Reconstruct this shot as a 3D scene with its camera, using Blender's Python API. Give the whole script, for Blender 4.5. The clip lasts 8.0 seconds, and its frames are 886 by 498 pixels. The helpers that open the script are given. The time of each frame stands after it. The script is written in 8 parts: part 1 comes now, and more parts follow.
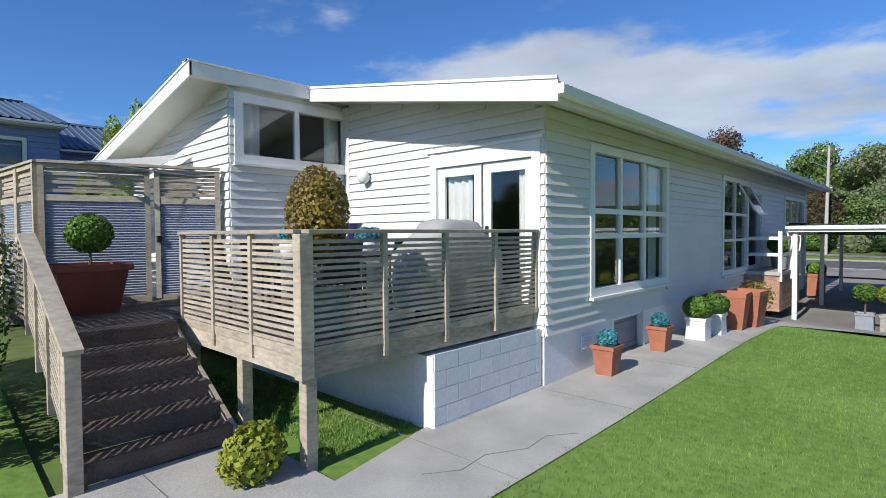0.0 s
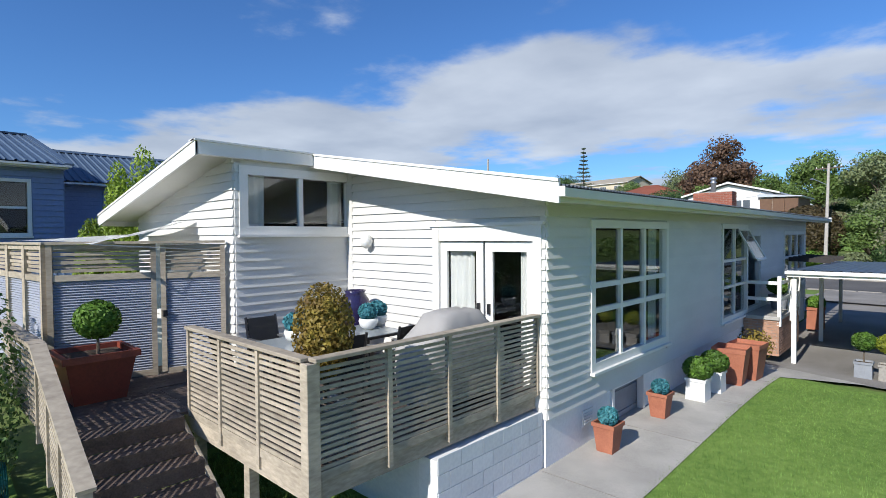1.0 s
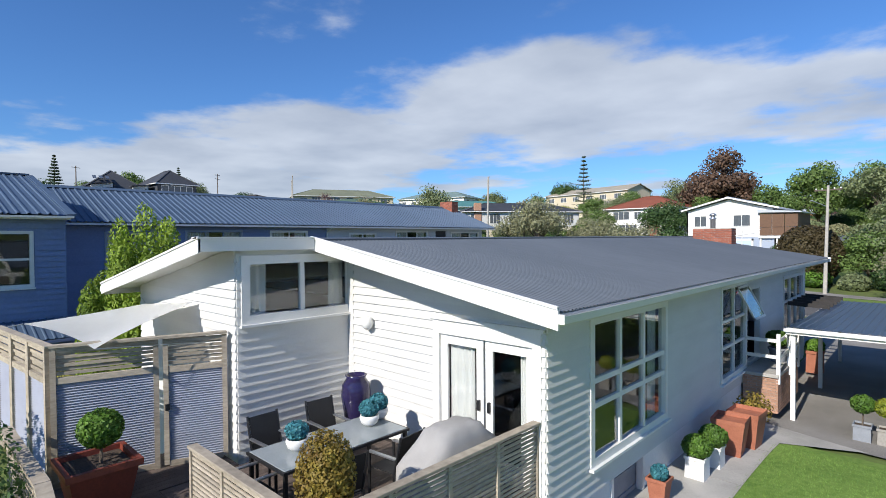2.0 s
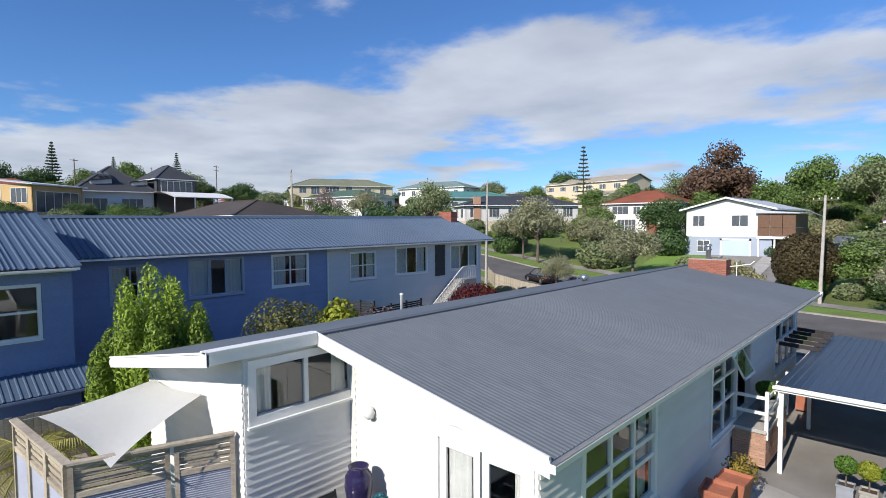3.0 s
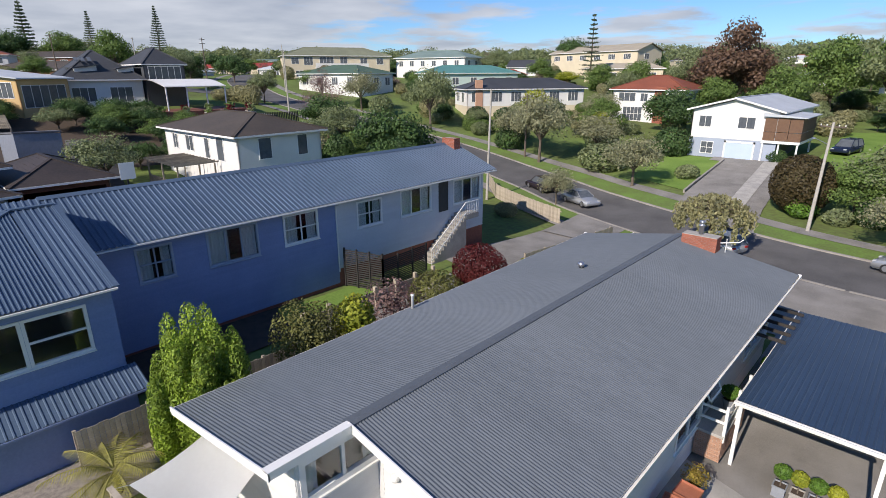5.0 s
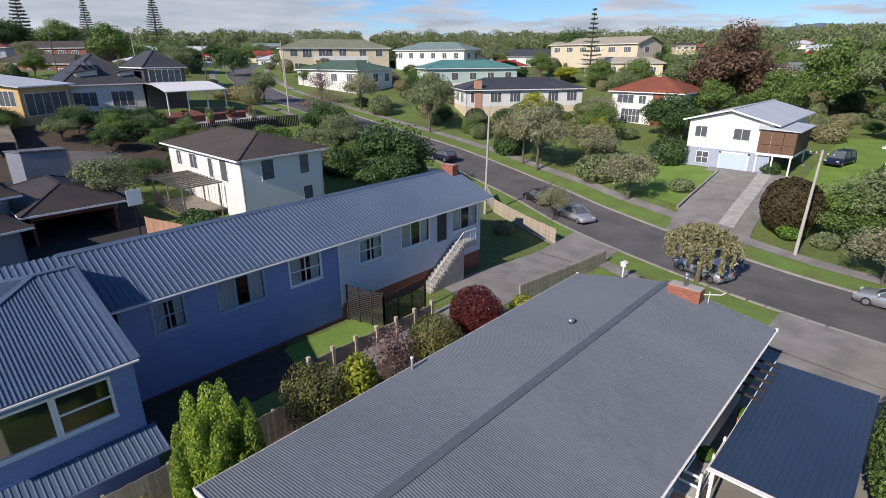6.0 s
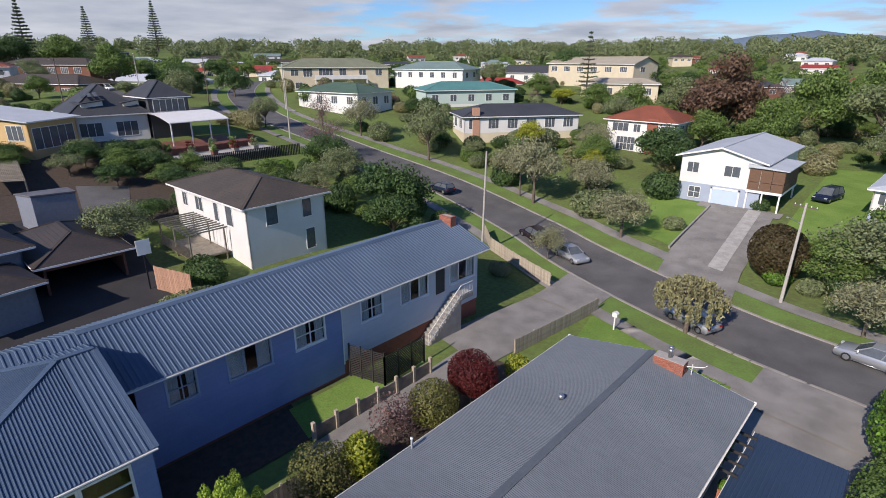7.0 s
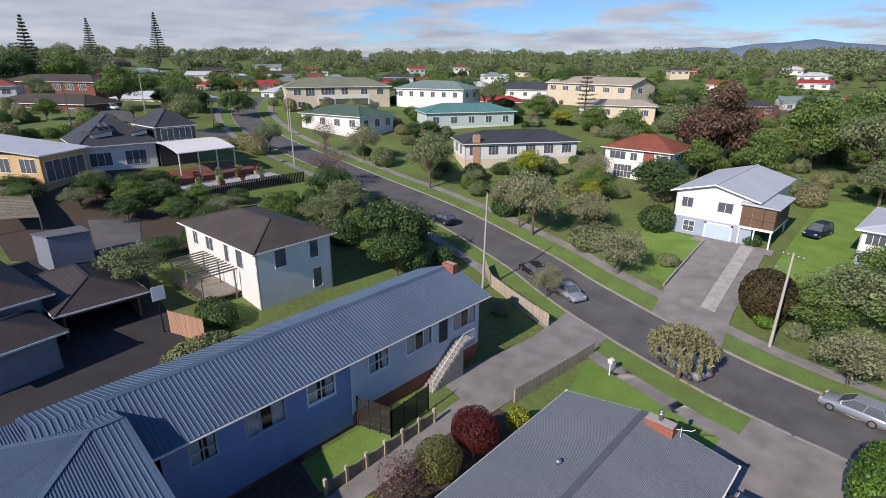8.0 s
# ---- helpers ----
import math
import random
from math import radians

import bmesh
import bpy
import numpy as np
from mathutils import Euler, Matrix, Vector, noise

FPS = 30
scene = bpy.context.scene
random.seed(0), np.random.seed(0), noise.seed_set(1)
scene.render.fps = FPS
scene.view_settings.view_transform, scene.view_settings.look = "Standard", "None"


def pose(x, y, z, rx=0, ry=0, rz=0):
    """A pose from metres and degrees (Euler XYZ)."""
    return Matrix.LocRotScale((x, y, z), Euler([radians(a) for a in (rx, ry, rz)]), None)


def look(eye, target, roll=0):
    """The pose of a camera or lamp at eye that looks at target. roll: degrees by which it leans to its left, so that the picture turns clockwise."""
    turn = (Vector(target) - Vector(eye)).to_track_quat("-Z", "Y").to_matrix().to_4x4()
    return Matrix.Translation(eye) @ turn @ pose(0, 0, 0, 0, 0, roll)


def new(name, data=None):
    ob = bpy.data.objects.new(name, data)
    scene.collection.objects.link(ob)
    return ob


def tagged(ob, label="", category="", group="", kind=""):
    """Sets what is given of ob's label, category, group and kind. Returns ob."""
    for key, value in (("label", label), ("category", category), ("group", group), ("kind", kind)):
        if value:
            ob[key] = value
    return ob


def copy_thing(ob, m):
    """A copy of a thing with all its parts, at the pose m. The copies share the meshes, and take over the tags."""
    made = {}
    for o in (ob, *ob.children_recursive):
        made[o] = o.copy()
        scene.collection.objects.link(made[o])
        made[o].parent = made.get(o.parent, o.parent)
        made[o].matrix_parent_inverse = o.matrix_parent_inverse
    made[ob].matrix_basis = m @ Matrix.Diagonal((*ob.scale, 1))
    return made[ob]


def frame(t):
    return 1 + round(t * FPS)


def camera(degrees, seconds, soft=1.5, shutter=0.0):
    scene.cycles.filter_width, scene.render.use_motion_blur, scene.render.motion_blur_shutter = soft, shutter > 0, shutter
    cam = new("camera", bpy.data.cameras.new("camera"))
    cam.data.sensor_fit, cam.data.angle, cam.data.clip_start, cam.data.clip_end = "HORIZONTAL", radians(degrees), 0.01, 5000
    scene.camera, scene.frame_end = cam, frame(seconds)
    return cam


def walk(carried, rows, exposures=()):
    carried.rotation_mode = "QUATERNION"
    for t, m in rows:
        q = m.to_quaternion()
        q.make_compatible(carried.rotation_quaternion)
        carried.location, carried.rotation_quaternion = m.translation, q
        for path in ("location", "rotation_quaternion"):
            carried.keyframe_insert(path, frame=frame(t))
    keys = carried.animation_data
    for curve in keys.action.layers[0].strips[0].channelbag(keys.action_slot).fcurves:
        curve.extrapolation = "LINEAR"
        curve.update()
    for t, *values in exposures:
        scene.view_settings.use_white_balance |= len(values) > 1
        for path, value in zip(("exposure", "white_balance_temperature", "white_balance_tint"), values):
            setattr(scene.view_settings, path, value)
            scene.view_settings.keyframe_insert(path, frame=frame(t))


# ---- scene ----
# the camera: one slow climb beside the gable end, seconds, place, yaw, pitch, roll
cam = camera(80.11, 8.0, soft=0.8)
ROWS = [
    (0.0, 3.662, -5.832, 2.054, 43.22, -1.69, 0.42),
    (0.5, 3.688, -5.861, 2.583, 43.20, -1.54, 0.47),
    (1.0, 3.694, -5.903, 3.205, 43.25, -1.43, 0.45),
    (1.5, 3.706, -5.940, 3.862, 43.27, -1.27, 0.39),
    (2.0, 3.721, -5.923, 4.693, 43.27, -1.15, 0.40),
    (3.5, 4.028, -6.241, 8.116, 43.17, -6.00, 0.40),
    (4.0, 4.085, -6.385, 9.434, 43.15, -10.52, 0.40),
    (4.5, 3.849, -6.435, 10.763, 43.12, -15.14, 0.34),
    (6.0, 4.007, -6.490, 16.053, 43.06, -20.25, 0.17),
    (6.5, 4.194, -6.504, 17.979, 43.02, -20.01, 0.12),
    (7.0, 4.170, -6.625, 20.077, 42.94, -19.77, 0.02),
    (7.5, 4.189, -6.943, 22.039, 42.94, -19.49, -0.10),
    (8.0, 4.293, -7.306, 24.152, 42.88, -19.22, -0.23),
]
walk(cam, [(t, pose(x, y, z, 90 + pitch, roll, yaw)) for t, x, y, z, yaw, pitch, roll in ROWS], [(0.0, 0.15, 6000, 10), (2.0, 0.20, 6100, 11), (3.5, 0.21, 6350, 13), (4.5, 0.16, 6450, 14), (6.0, 0.07, 6450, 17), (8.0, 0.01, 6400, 18)])

# ---- world, sun, exposure ----
SUN = Vector((0.06, -1.0, 0.66)).normalized()
world = bpy.data.worlds.new("world")
scene.world = world
world.use_nodes = True
wn, wl = world.node_tree.nodes, world.node_tree.links
wn.clear()
w_out = wn.new("ShaderNodeOutputWorld")
w_bg = wn.new("ShaderNodeBackground")
w_sky = wn.new("ShaderNodeTexSky")
w_sky.sky_type = "NISHITA"
w_sky.sun_disc = False
w_sky.sun_elevation = math.asin(SUN.z)
w_sky.sun_rotation = math.atan2(SUN.x, SUN.y)
w_sky.dust_density, w_sky.ozone_density, w_sky.air_density = 0.1, 4.0, 1.0
w_co = wn.new("ShaderNodeTexCoord")
w_sep = wn.new("ShaderNodeSeparateXYZ")
wl.new(w_co.outputs["Generated"], w_sep.inputs[0])


def wmath(op, a, b, clamp=False):
    n = wn.new("ShaderNodeMath")
    n.operation, n.use_clamp = op, clamp
    for k, v in enumerate((a, b)):
        if isinstance(v, (int, float)):
            n.inputs[k].default_value = v
        elif v is not None:
            wl.new(v, n.inputs[k])
    return n.outputs[0]


# a layer of cumulus on a flat sheet high above
w_h = wmath("ADD", wmath("MAXIMUM", w_sep.outputs[2], 0.0), 0.10)
w_px, w_py = wmath("DIVIDE", w_sep.outputs[0], w_h), wmath("DIVIDE", w_sep.outputs[1], w_h)
w_vec = wn.new("ShaderNodeCombineXYZ")
wl.new(w_px, w_vec.inputs[0])
wl.new(w_py, w_vec.inputs[1])
w_n1 = wn.new("ShaderNodeTexNoise")
w_n1.inputs["Scale"].default_value, w_n1.inputs["Detail"].default_value, w_n1.inputs["Roughness"].default_value = 0.85, 9, 0.56
w_map = wn.new("ShaderNodeMapping")
w_map.inputs["Location"].default_value = (3.1, 1.7, 0)
wl.new(w_vec.outputs[0], w_map.inputs[0])
wl.new(w_map.outputs[0], w_n1.inputs["Vector"])
# a bank of cloud lying across the sky, low in the west and climbing northwards
CLOUD_A, CLOUD_B = (Vector((-math.sin(radians(43 - az)) * math.cos(radians(el)), math.cos(radians(43 - az)) * math.cos(radians(el)), math.sin(radians(el)))) for az, el in ((-42, 3.0), (36, 14.6)))
w_dot = wn.new("ShaderNodeVectorMath")
w_dot.operation = "DOT_PRODUCT"
w_dot.inputs[1].default_value = CLOUD_A.cross(CLOUD_B).normalized()
wl.new(w_co.outputs["Generated"], w_dot.inputs[0])
w_band = wmath("DIVIDE", wmath("ABSOLUTE", w_dot.outputs["Value"], 0.0), 0.14)
w_low = wmath("SUBTRACT", wmath("MULTIPLY", wmath("SUBTRACT", 1.0, w_band, True), 0.36), wmath("SUBTRACT", 0.10, wmath("MULTIPLY", wmath("SUBTRACT", 0.13, w_sep.outputs[2], True), 2.2)))
w_cov = wn.new("ShaderNodeMapRange")
w_cov.interpolation_type = "SMOOTHSTEP"
w_cov.inputs[1].default_value, w_cov.inputs[2].default_value = 0.47, 0.62
wl.new(wmath("ADD", w_n1.outputs[0], w_low), w_cov.inputs[0])
w_n2 = wn.new("ShaderNodeTexNoise")
w_n2.inputs["Scale"].default_value, w_n2.inputs["Detail"].default_value = 1.1, 6
wl.new(w_map.outputs[0], w_n2.inputs["Vector"])
w_ramp = wn.new("ShaderNodeValToRGB")
w_ramp.color_ramp.elements[0].position, w_ramp.color_ramp.elements[0].color = 0.3, (4.0, 4.4, 5.0, 1)
w_ramp.color_ramp.elements[1].position, w_ramp.color_ramp.elements[1].color = 0.7, (6.7, 7.0, 7.3, 1)
wl.new(w_n2.outputs[0], w_ramp.inputs[0])
w_mix = wn.new("ShaderNodeMixRGB")
wl.new(wmath("MULTIPLY", w_cov.outputs[0], 0.9), w_mix.inputs[0])
w_tint = wn.new("ShaderNodeVectorMath")
w_tint.operation = "MULTIPLY"
w_tint.inputs[1].default_value = (0.66, 0.93, 1.24)
wl.new(w_sky.outputs[0], w_tint.inputs[0])
wl.new(w_tint.outputs[0], w_mix.inputs[1])
wl.new(w_ramp.outputs[0], w_mix.inputs[2])
wl.new(w_mix.outputs[0], w_bg.inputs[0])
w_bg.inputs[1].default_value = 0.094
wl.new(w_bg.outputs[0], w_out.inputs[0])

sun = new("sun", bpy.data.lights.new("sun", "SUN"))
sun.data.energy, sun.data.angle, sun.data.color = 5.0, radians(0.55), (1.0, 0.92, 0.79)
sun.matrix_world = look(SUN * 100, (0, 0, 0))


# ---- materials ----
def mat(name, a, b=None, rough=0.7, metal=0.0, scale=4.0, fine=60.0, bump=0.15, dist=0.01, stretch=(1, 1, 1), rand=0.0, spec=0.5, island=0.0):
    """Two-scale variation between colours a and b, with fine relief."""
    m = bpy.data.materials.new(name)
    m.use_nodes = True
    n, l = m.node_tree.nodes, m.node_tree.links
    p = n["Principled BSDF"]
    b = b or tuple(c * 0.8 for c in a)
    co = n.new("ShaderNodeTexCoord")
    mp = n.new("ShaderNodeMapping")
    mp.inputs["Scale"].default_value = stretch
    l.new(co.outputs["Object"], mp.inputs[0])
    big, small = n.new("ShaderNodeTexNoise"), n.new("ShaderNodeTexNoise")
    big.inputs["Scale"].default_value, big.inputs["Detail"].default_value = scale, 5
    small.inputs["Scale"].default_value, small.inputs["Detail"].default_value = fine, 4
    l.new(mp.outputs[0], big.inputs["Vector"])
    l.new(mp.outputs[0], small.inputs["Vector"])
    add = n.new("ShaderNodeMath")
    add.operation = "ADD"
    half = n.new("ShaderNodeMath")
    half.operation = "MULTIPLY"
    half.inputs[1].default_value = 0.5
    l.new(big.outputs[0], add.inputs[0])
    l.new(small.outputs[0], add.inputs[1])
    l.new(add.outputs[0], half.inputs[0])
    ramp = n.new("ShaderNodeValToRGB")
    ramp.color_ramp.elements[0].position, ramp.color_ramp.elements[0].color = 0.36, (*b, 1)
    ramp.color_ramp.elements[1].position, ramp.color_ramp.elements[1].color = 0.62, (*a, 1)
    l.new(half.outputs[0], ramp.inputs[0])
    out = ramp.outputs[0]
    if rand or island:
        src = n.new("ShaderNodeObjectInfo").outputs["Random"] if rand else n.new("ShaderNodeNewGeometry").outputs["Random Per Island"]
        k = rand or island
        rng = n.new("ShaderNodeMapRange")
        rng.inputs[3].default_value, rng.inputs[4].default_value = 1 - k, 1 + k
        l.new(src, rng.inputs[0])
        mul = n.new("ShaderNodeVectorMath")
        mul.operation = "SCALE"
        l.new(out, mul.inputs[0])
        l.new(rng.outputs[0], mul.inputs["Scale"])
        out = mul.outputs[0]
    l.new(out, p.inputs["Base Color"])
    p.inputs["Roughness"].default_value, p.inputs["Metallic"].default_value = rough, metal
    p.inputs["Specular IOR Level"].default_value = spec
    if bump:
        bp = n.new("ShaderNodeBump")
        bp.inputs["Strength"].default_value, bp.inputs["Distance"].default_value = bump, dist
        l.new(half.outputs[0], bp.inputs["Height"])
        l.new(bp.outputs[0], p.inputs["Normal"])
    return m


def leaf_mat(name, a, b, rough=0.55, island=0.28):
    m = mat(name, a, b, rough, scale=0.7, fine=9, bump=0, island=island, spec=0.3)
    n, l = m.node_tree.nodes, m.node_tree.links
    p, o = n["Principled BSDF"], n["Material Output"]
    tr = n.new("ShaderNodeBsdfTranslucent")
    mx = n.new("ShaderNodeMixShader")
    mx.inputs[0].default_value = 0.28
    l.new(p.inputs["Base Color"].links[0].from_socket, tr.inputs[0])
    l.new(p.outputs[0], mx.inputs[1])
    l.new(tr.outputs[0], mx.inputs[2])
    l.new(mx.outputs[0], o.inputs[0])
    return m


def glass_mat():
    m = bpy.data.materials.new("window_glass")
    m.use_nodes = True
    n, l = m.node_tree.nodes, m.node_tree.links
    n.remove(n["Principled BSDF"])
    g, t, mx, lw = n.new("ShaderNodeBsdfGlossy"), n.new("ShaderNodeBsdfTransparent"), n.new("ShaderNodeMixShader"), n.new("ShaderNodeLayerWeight")
    g.inputs["Roughness"].default_value = 0.02
    t.inputs[0].default_value = (0.86, 0.88, 0.88, 1)
    pw, ad = n.new("ShaderNodeMath"), n.new("ShaderNodeMath")
    pw.operation, ad.operation = "POWER", "MULTIPLY_ADD"
    pw.inputs[1].default_value, ad.inputs[1].default_value, ad.inputs[2].default_value = 4.0, 0.75, 0.07
    l.new(lw.outputs["Facing"], pw.inputs[0])
    l.new(pw.outputs[0], ad.inputs[0])
    l.new(ad.outputs[0], mx.inputs[0])
    l.new(t.outputs[0], mx.inputs[1])
    l.new(g.outputs[0], mx.inputs[2])
    l.new(mx.outputs[0], n["Material Output"].inputs[0])
    return m


M = {}
M["white"] = mat("white_paint", (0.82, 0.81, 0.78), (0.74, 0.73, 0.70), 0.5, scale=1.2, bump=0.05)
M["board"] = mat("weatherboard_paint", (0.69, 0.685, 0.66), (0.60, 0.595, 0.57), 0.55, scale=0.9, fine=30, bump=0.08, stretch=(1, 1, 3), rand=0.03)
M["soffit"] = mat("soffit_paint", (0.72, 0.70, 0.64), (0.64, 0.62, 0.57), 0.6, scale=1.5, bump=0.05)
M["foundation"] = mat("painted_block", (0.80, 0.80, 0.79), (0.71, 0.71, 0.71), 0.75, scale=1.4, fine=22, bump=0.3, rand=0.05)
M["roof_grey"] = mat("grey_roof_iron", (0.150, 0.168, 0.187), (0.118, 0.134, 0.150), 0.45, 0.0, scale=0.25, fine=6, bump=0.03, stretch=(0.3, 1, 1))
M["ridge_dark"] = mat("dark_ridge_capping", (0.118, 0.132, 0.147), (0.095, 0.107, 0.12), 0.5, scale=0.6, fine=9, bump=0.04)
M["roof_blue"] = mat("blue_roof_iron", (0.082, 0.124, 0.19), (0.06, 0.095, 0.15), 0.55, 0.0, scale=0.3, fine=8, bump=0.03)
M["roof_navy"] = mat("navy_carport_iron", (0.035, 0.06, 0.105), (0.028, 0.048, 0.085), 0.35, 0.0, scale=0.4, fine=8, bump=0.03)
M["blue_wall"] = mat("blue_weatherboard", (0.225, 0.285, 0.47), (0.19, 0.24, 0.41), 0.6, scale=0.7, fine=14, bump=0.08, rand=0.03)
M["grey_wall"] = mat("pale_grey_weatherboard", (0.60, 0.61, 0.62), (0.53, 0.54, 0.56), 0.6, scale=0.7, fine=14, bump=0.08, rand=0.03)
M["pale_blue"] = mat("pale_blue_render", (0.50, 0.60, 0.74), (0.44, 0.54, 0.68), 0.6, scale=0.6, fine=12, bump=0.08)
M["wood"] = mat("weathered_pine", (0.48, 0.415, 0.32), (0.285, 0.242, 0.186), 0.8, scale=1.8, fine=18, bump=0.2, stretch=(0.5, 0.5, 1.8), rand=0.16)
M["wood_dark"] = mat("stained_deck_boards", (0.14, 0.106, 0.088), (0.07, 0.053, 0.045), 0.7, scale=4, fine=45, bump=0.3, rand=0.2)
M["wood_fence"] = mat("grey_fence_timber", (0.30, 0.26, 0.20), (0.17, 0.15, 0.12), 0.85, scale=2, fine=30, bump=0.35, rand=0.2)
M["brown_fence"] = mat("black_stained_timber", (0.035, 0.03, 0.028), (0.02, 0.018, 0.017), 0.7, rand=0.15)
# galvanised grey with the sky's reflection painted in as a blue tint
M["iron_sheet"] = mat("galvanised_sky_tint", (0.46, 0.485, 0.56), (0.39, 0.41, 0.48), 0.42, 0.15, scale=1.5, fine=10, bump=0.03)
M["concrete"] = mat("path_concrete", (0.48, 0.458, 0.42), (0.30, 0.288, 0.265), 0.9, scale=1.3, fine=70, bump=0.25)
M["drive"] = mat("old_drive_concrete", (0.30, 0.283, 0.26), (0.165, 0.155, 0.14), 0.9, scale=0.55, fine=45, bump=0.3)
M["asphalt"] = mat("street_asphalt", (0.135, 0.13, 0.127), (0.072, 0.07, 0.068), 0.9, scale=0.35, fine=18, bump=0.35)
# yard asphalt, blacker than its own tone to hold the houses' shade
M["shaded_seal"] = mat("shaded_sealed_yard", (0.04, 0.038, 0.039), (0.024, 0.023, 0.025), 0.9, scale=0.5, fine=14, bump=0.3)
M["kerb"] = mat("kerb_concrete", (0.36, 0.34, 0.30), (0.24, 0.22, 0.2), 0.9, scale=1.2, fine=20, bump=0.3)
M["grass"] = mat("lawn_turf", (0.20, 0.30, 0.07), (0.12, 0.205, 0.042), 0.9, scale=0.35, fine=9, bump=0.5, dist=0.05, spec=0.1)
M["ground"] = mat("suburb_turf", (0.155, 0.22, 0.06), (0.11, 0.125, 0.05), 0.95, scale=0.12, fine=2.5, bump=0.5, dist=0.1, spec=0.1)
M["verge"] = mat("verge_turf", (0.155, 0.25, 0.06), (0.125, 0.155, 0.055), 0.95, scale=0.45, fine=7, bump=0.5, dist=0.05, spec=0.1)
M["soil"] = mat("garden_soil", (0.085, 0.06, 0.042), (0.045, 0.033, 0.025), 0.95, scale=3, fine=30, bump=0.6, dist=0.03)
M["pebble"] = mat("pebble_bed", (0.35, 0.31, 0.26), (0.16, 0.14, 0.12), 0.9, scale=6, fine=40, bump=0.8, dist=0.03)
M["terracotta"] = mat("terracotta_clay", (0.40, 0.15, 0.085), (0.30, 0.105, 0.06), 0.75, scale=4, fine=40, bump=0.15)
# planter's red clay, its colour lowered for the shade on the landing
M["redpot"] = mat("red_glazed_clay_shaded", (0.23, 0.052, 0.030), (0.17, 0.038, 0.024), 0.5, scale=3, fine=30, bump=0.1)
M["ceramic"] = mat("white_ceramic", (0.8, 0.8, 0.77), (0.72, 0.72, 0.7), 0.4, bump=0.04)
M["slate_pot"] = mat("grey_planter_stone", (0.28, 0.30, 0.33), (0.21, 0.225, 0.25), 0.7, bump=0.15)
M["brick"] = mat("red_brick", (0.36, 0.125, 0.075), (0.25, 0.085, 0.055), 0.85, scale=6, fine=60, bump=0.4, rand=0.18)
M["brick_tan"] = mat("tan_brick", (0.46, 0.27, 0.18), (0.36, 0.2, 0.13), 0.85, scale=6, fine=60, bump=0.4, rand=0.15)
M["mortar"] = mat("mortar", (0.42, 0.39, 0.35), (0.33, 0.31, 0.28), 0.95, fine=70, bump=0.4)
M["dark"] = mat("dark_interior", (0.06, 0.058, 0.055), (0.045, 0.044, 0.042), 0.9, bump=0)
# room surfaces near-black: the unlit interior's shade is put into their colour
M["room"] = mat("room_plaster_shaded", (0.11, 0.105, 0.10), (0.09, 0.088, 0.083), 0.9, bump=0)
M["curtain"] = mat("white_curtain_cloth", (0.82, 0.82, 0.80), (0.74, 0.74, 0.73), 0.9, scale=5, fine=80, bump=0.1)
M["black"] = mat("black_metal", (0.025, 0.025, 0.027), (0.018, 0.018, 0.02), 0.45, 0.2, bump=0.03)
M["rubber"] = mat("tyre_rubber", (0.022, 0.022, 0.023), (0.015, 0.015, 0.016), 0.8, bump=0.1)
M["steel"] = mat("galvanised_steel", (0.55, 0.56, 0.58), (0.44, 0.45, 0.47), 0.35, 0.85, bump=0.04)
M["sail"] = leaf_mat("shade_sail_cloth", (0.92, 0.92, 0.90), (0.89, 0.89, 0.87), 0.85, 0.0)
M["cover"] = mat("grey_canvas_cover", (0.40, 0.385, 0.365), (0.32, 0.31, 0.295), 0.9, scale=3, fine=90, bump=0.25)
M["purple"] = mat("dark_blue_glaze", (0.028, 0.022, 0.075), (0.02, 0.016, 0.05), 0.15, bump=0.02)
M["tin_pole"] = mat("concrete_pole", (0.46, 0.43, 0.38), (0.34, 0.32, 0.28), 0.9, fine=25, bump=0.3)
M["wood_pole"] = mat("timber_pole", (0.17, 0.13, 0.10), (0.10, 0.08, 0.065), 0.9, fine=25, bump=0.3)
M["bark"] = mat("tree_bark", (0.17, 0.135, 0.10), (0.085, 0.068, 0.052), 0.95, scale=5, fine=30, bump=0.6, dist=0.03)
M["glass"] = glass_mat()
M["tail"] = mat("tail_lamp_red", (0.35, 0.02, 0.015), (0.28, 0.015, 0.012), 0.2, bump=0)
M["lamp_clear"] = mat("headlamp_lens", (0.7, 0.72, 0.75), (0.6, 0.62, 0.65), 0.12, 0.3, bump=0)
M["hose"] = mat("green_hose", (0.02, 0.16, 0.14), (0.015, 0.12, 0.1), 0.5, bump=0.05)
M["yellow"] = mat("yellow_plastic", (0.6, 0.42, 0.04), (0.5, 0.34, 0.03), 0.5, bump=0.05)
M["blueplastic"] = mat("blue_plastic", (0.1, 0.4, 0.7), (0.08, 0.32, 0.6), 0.5, bump=0.05)
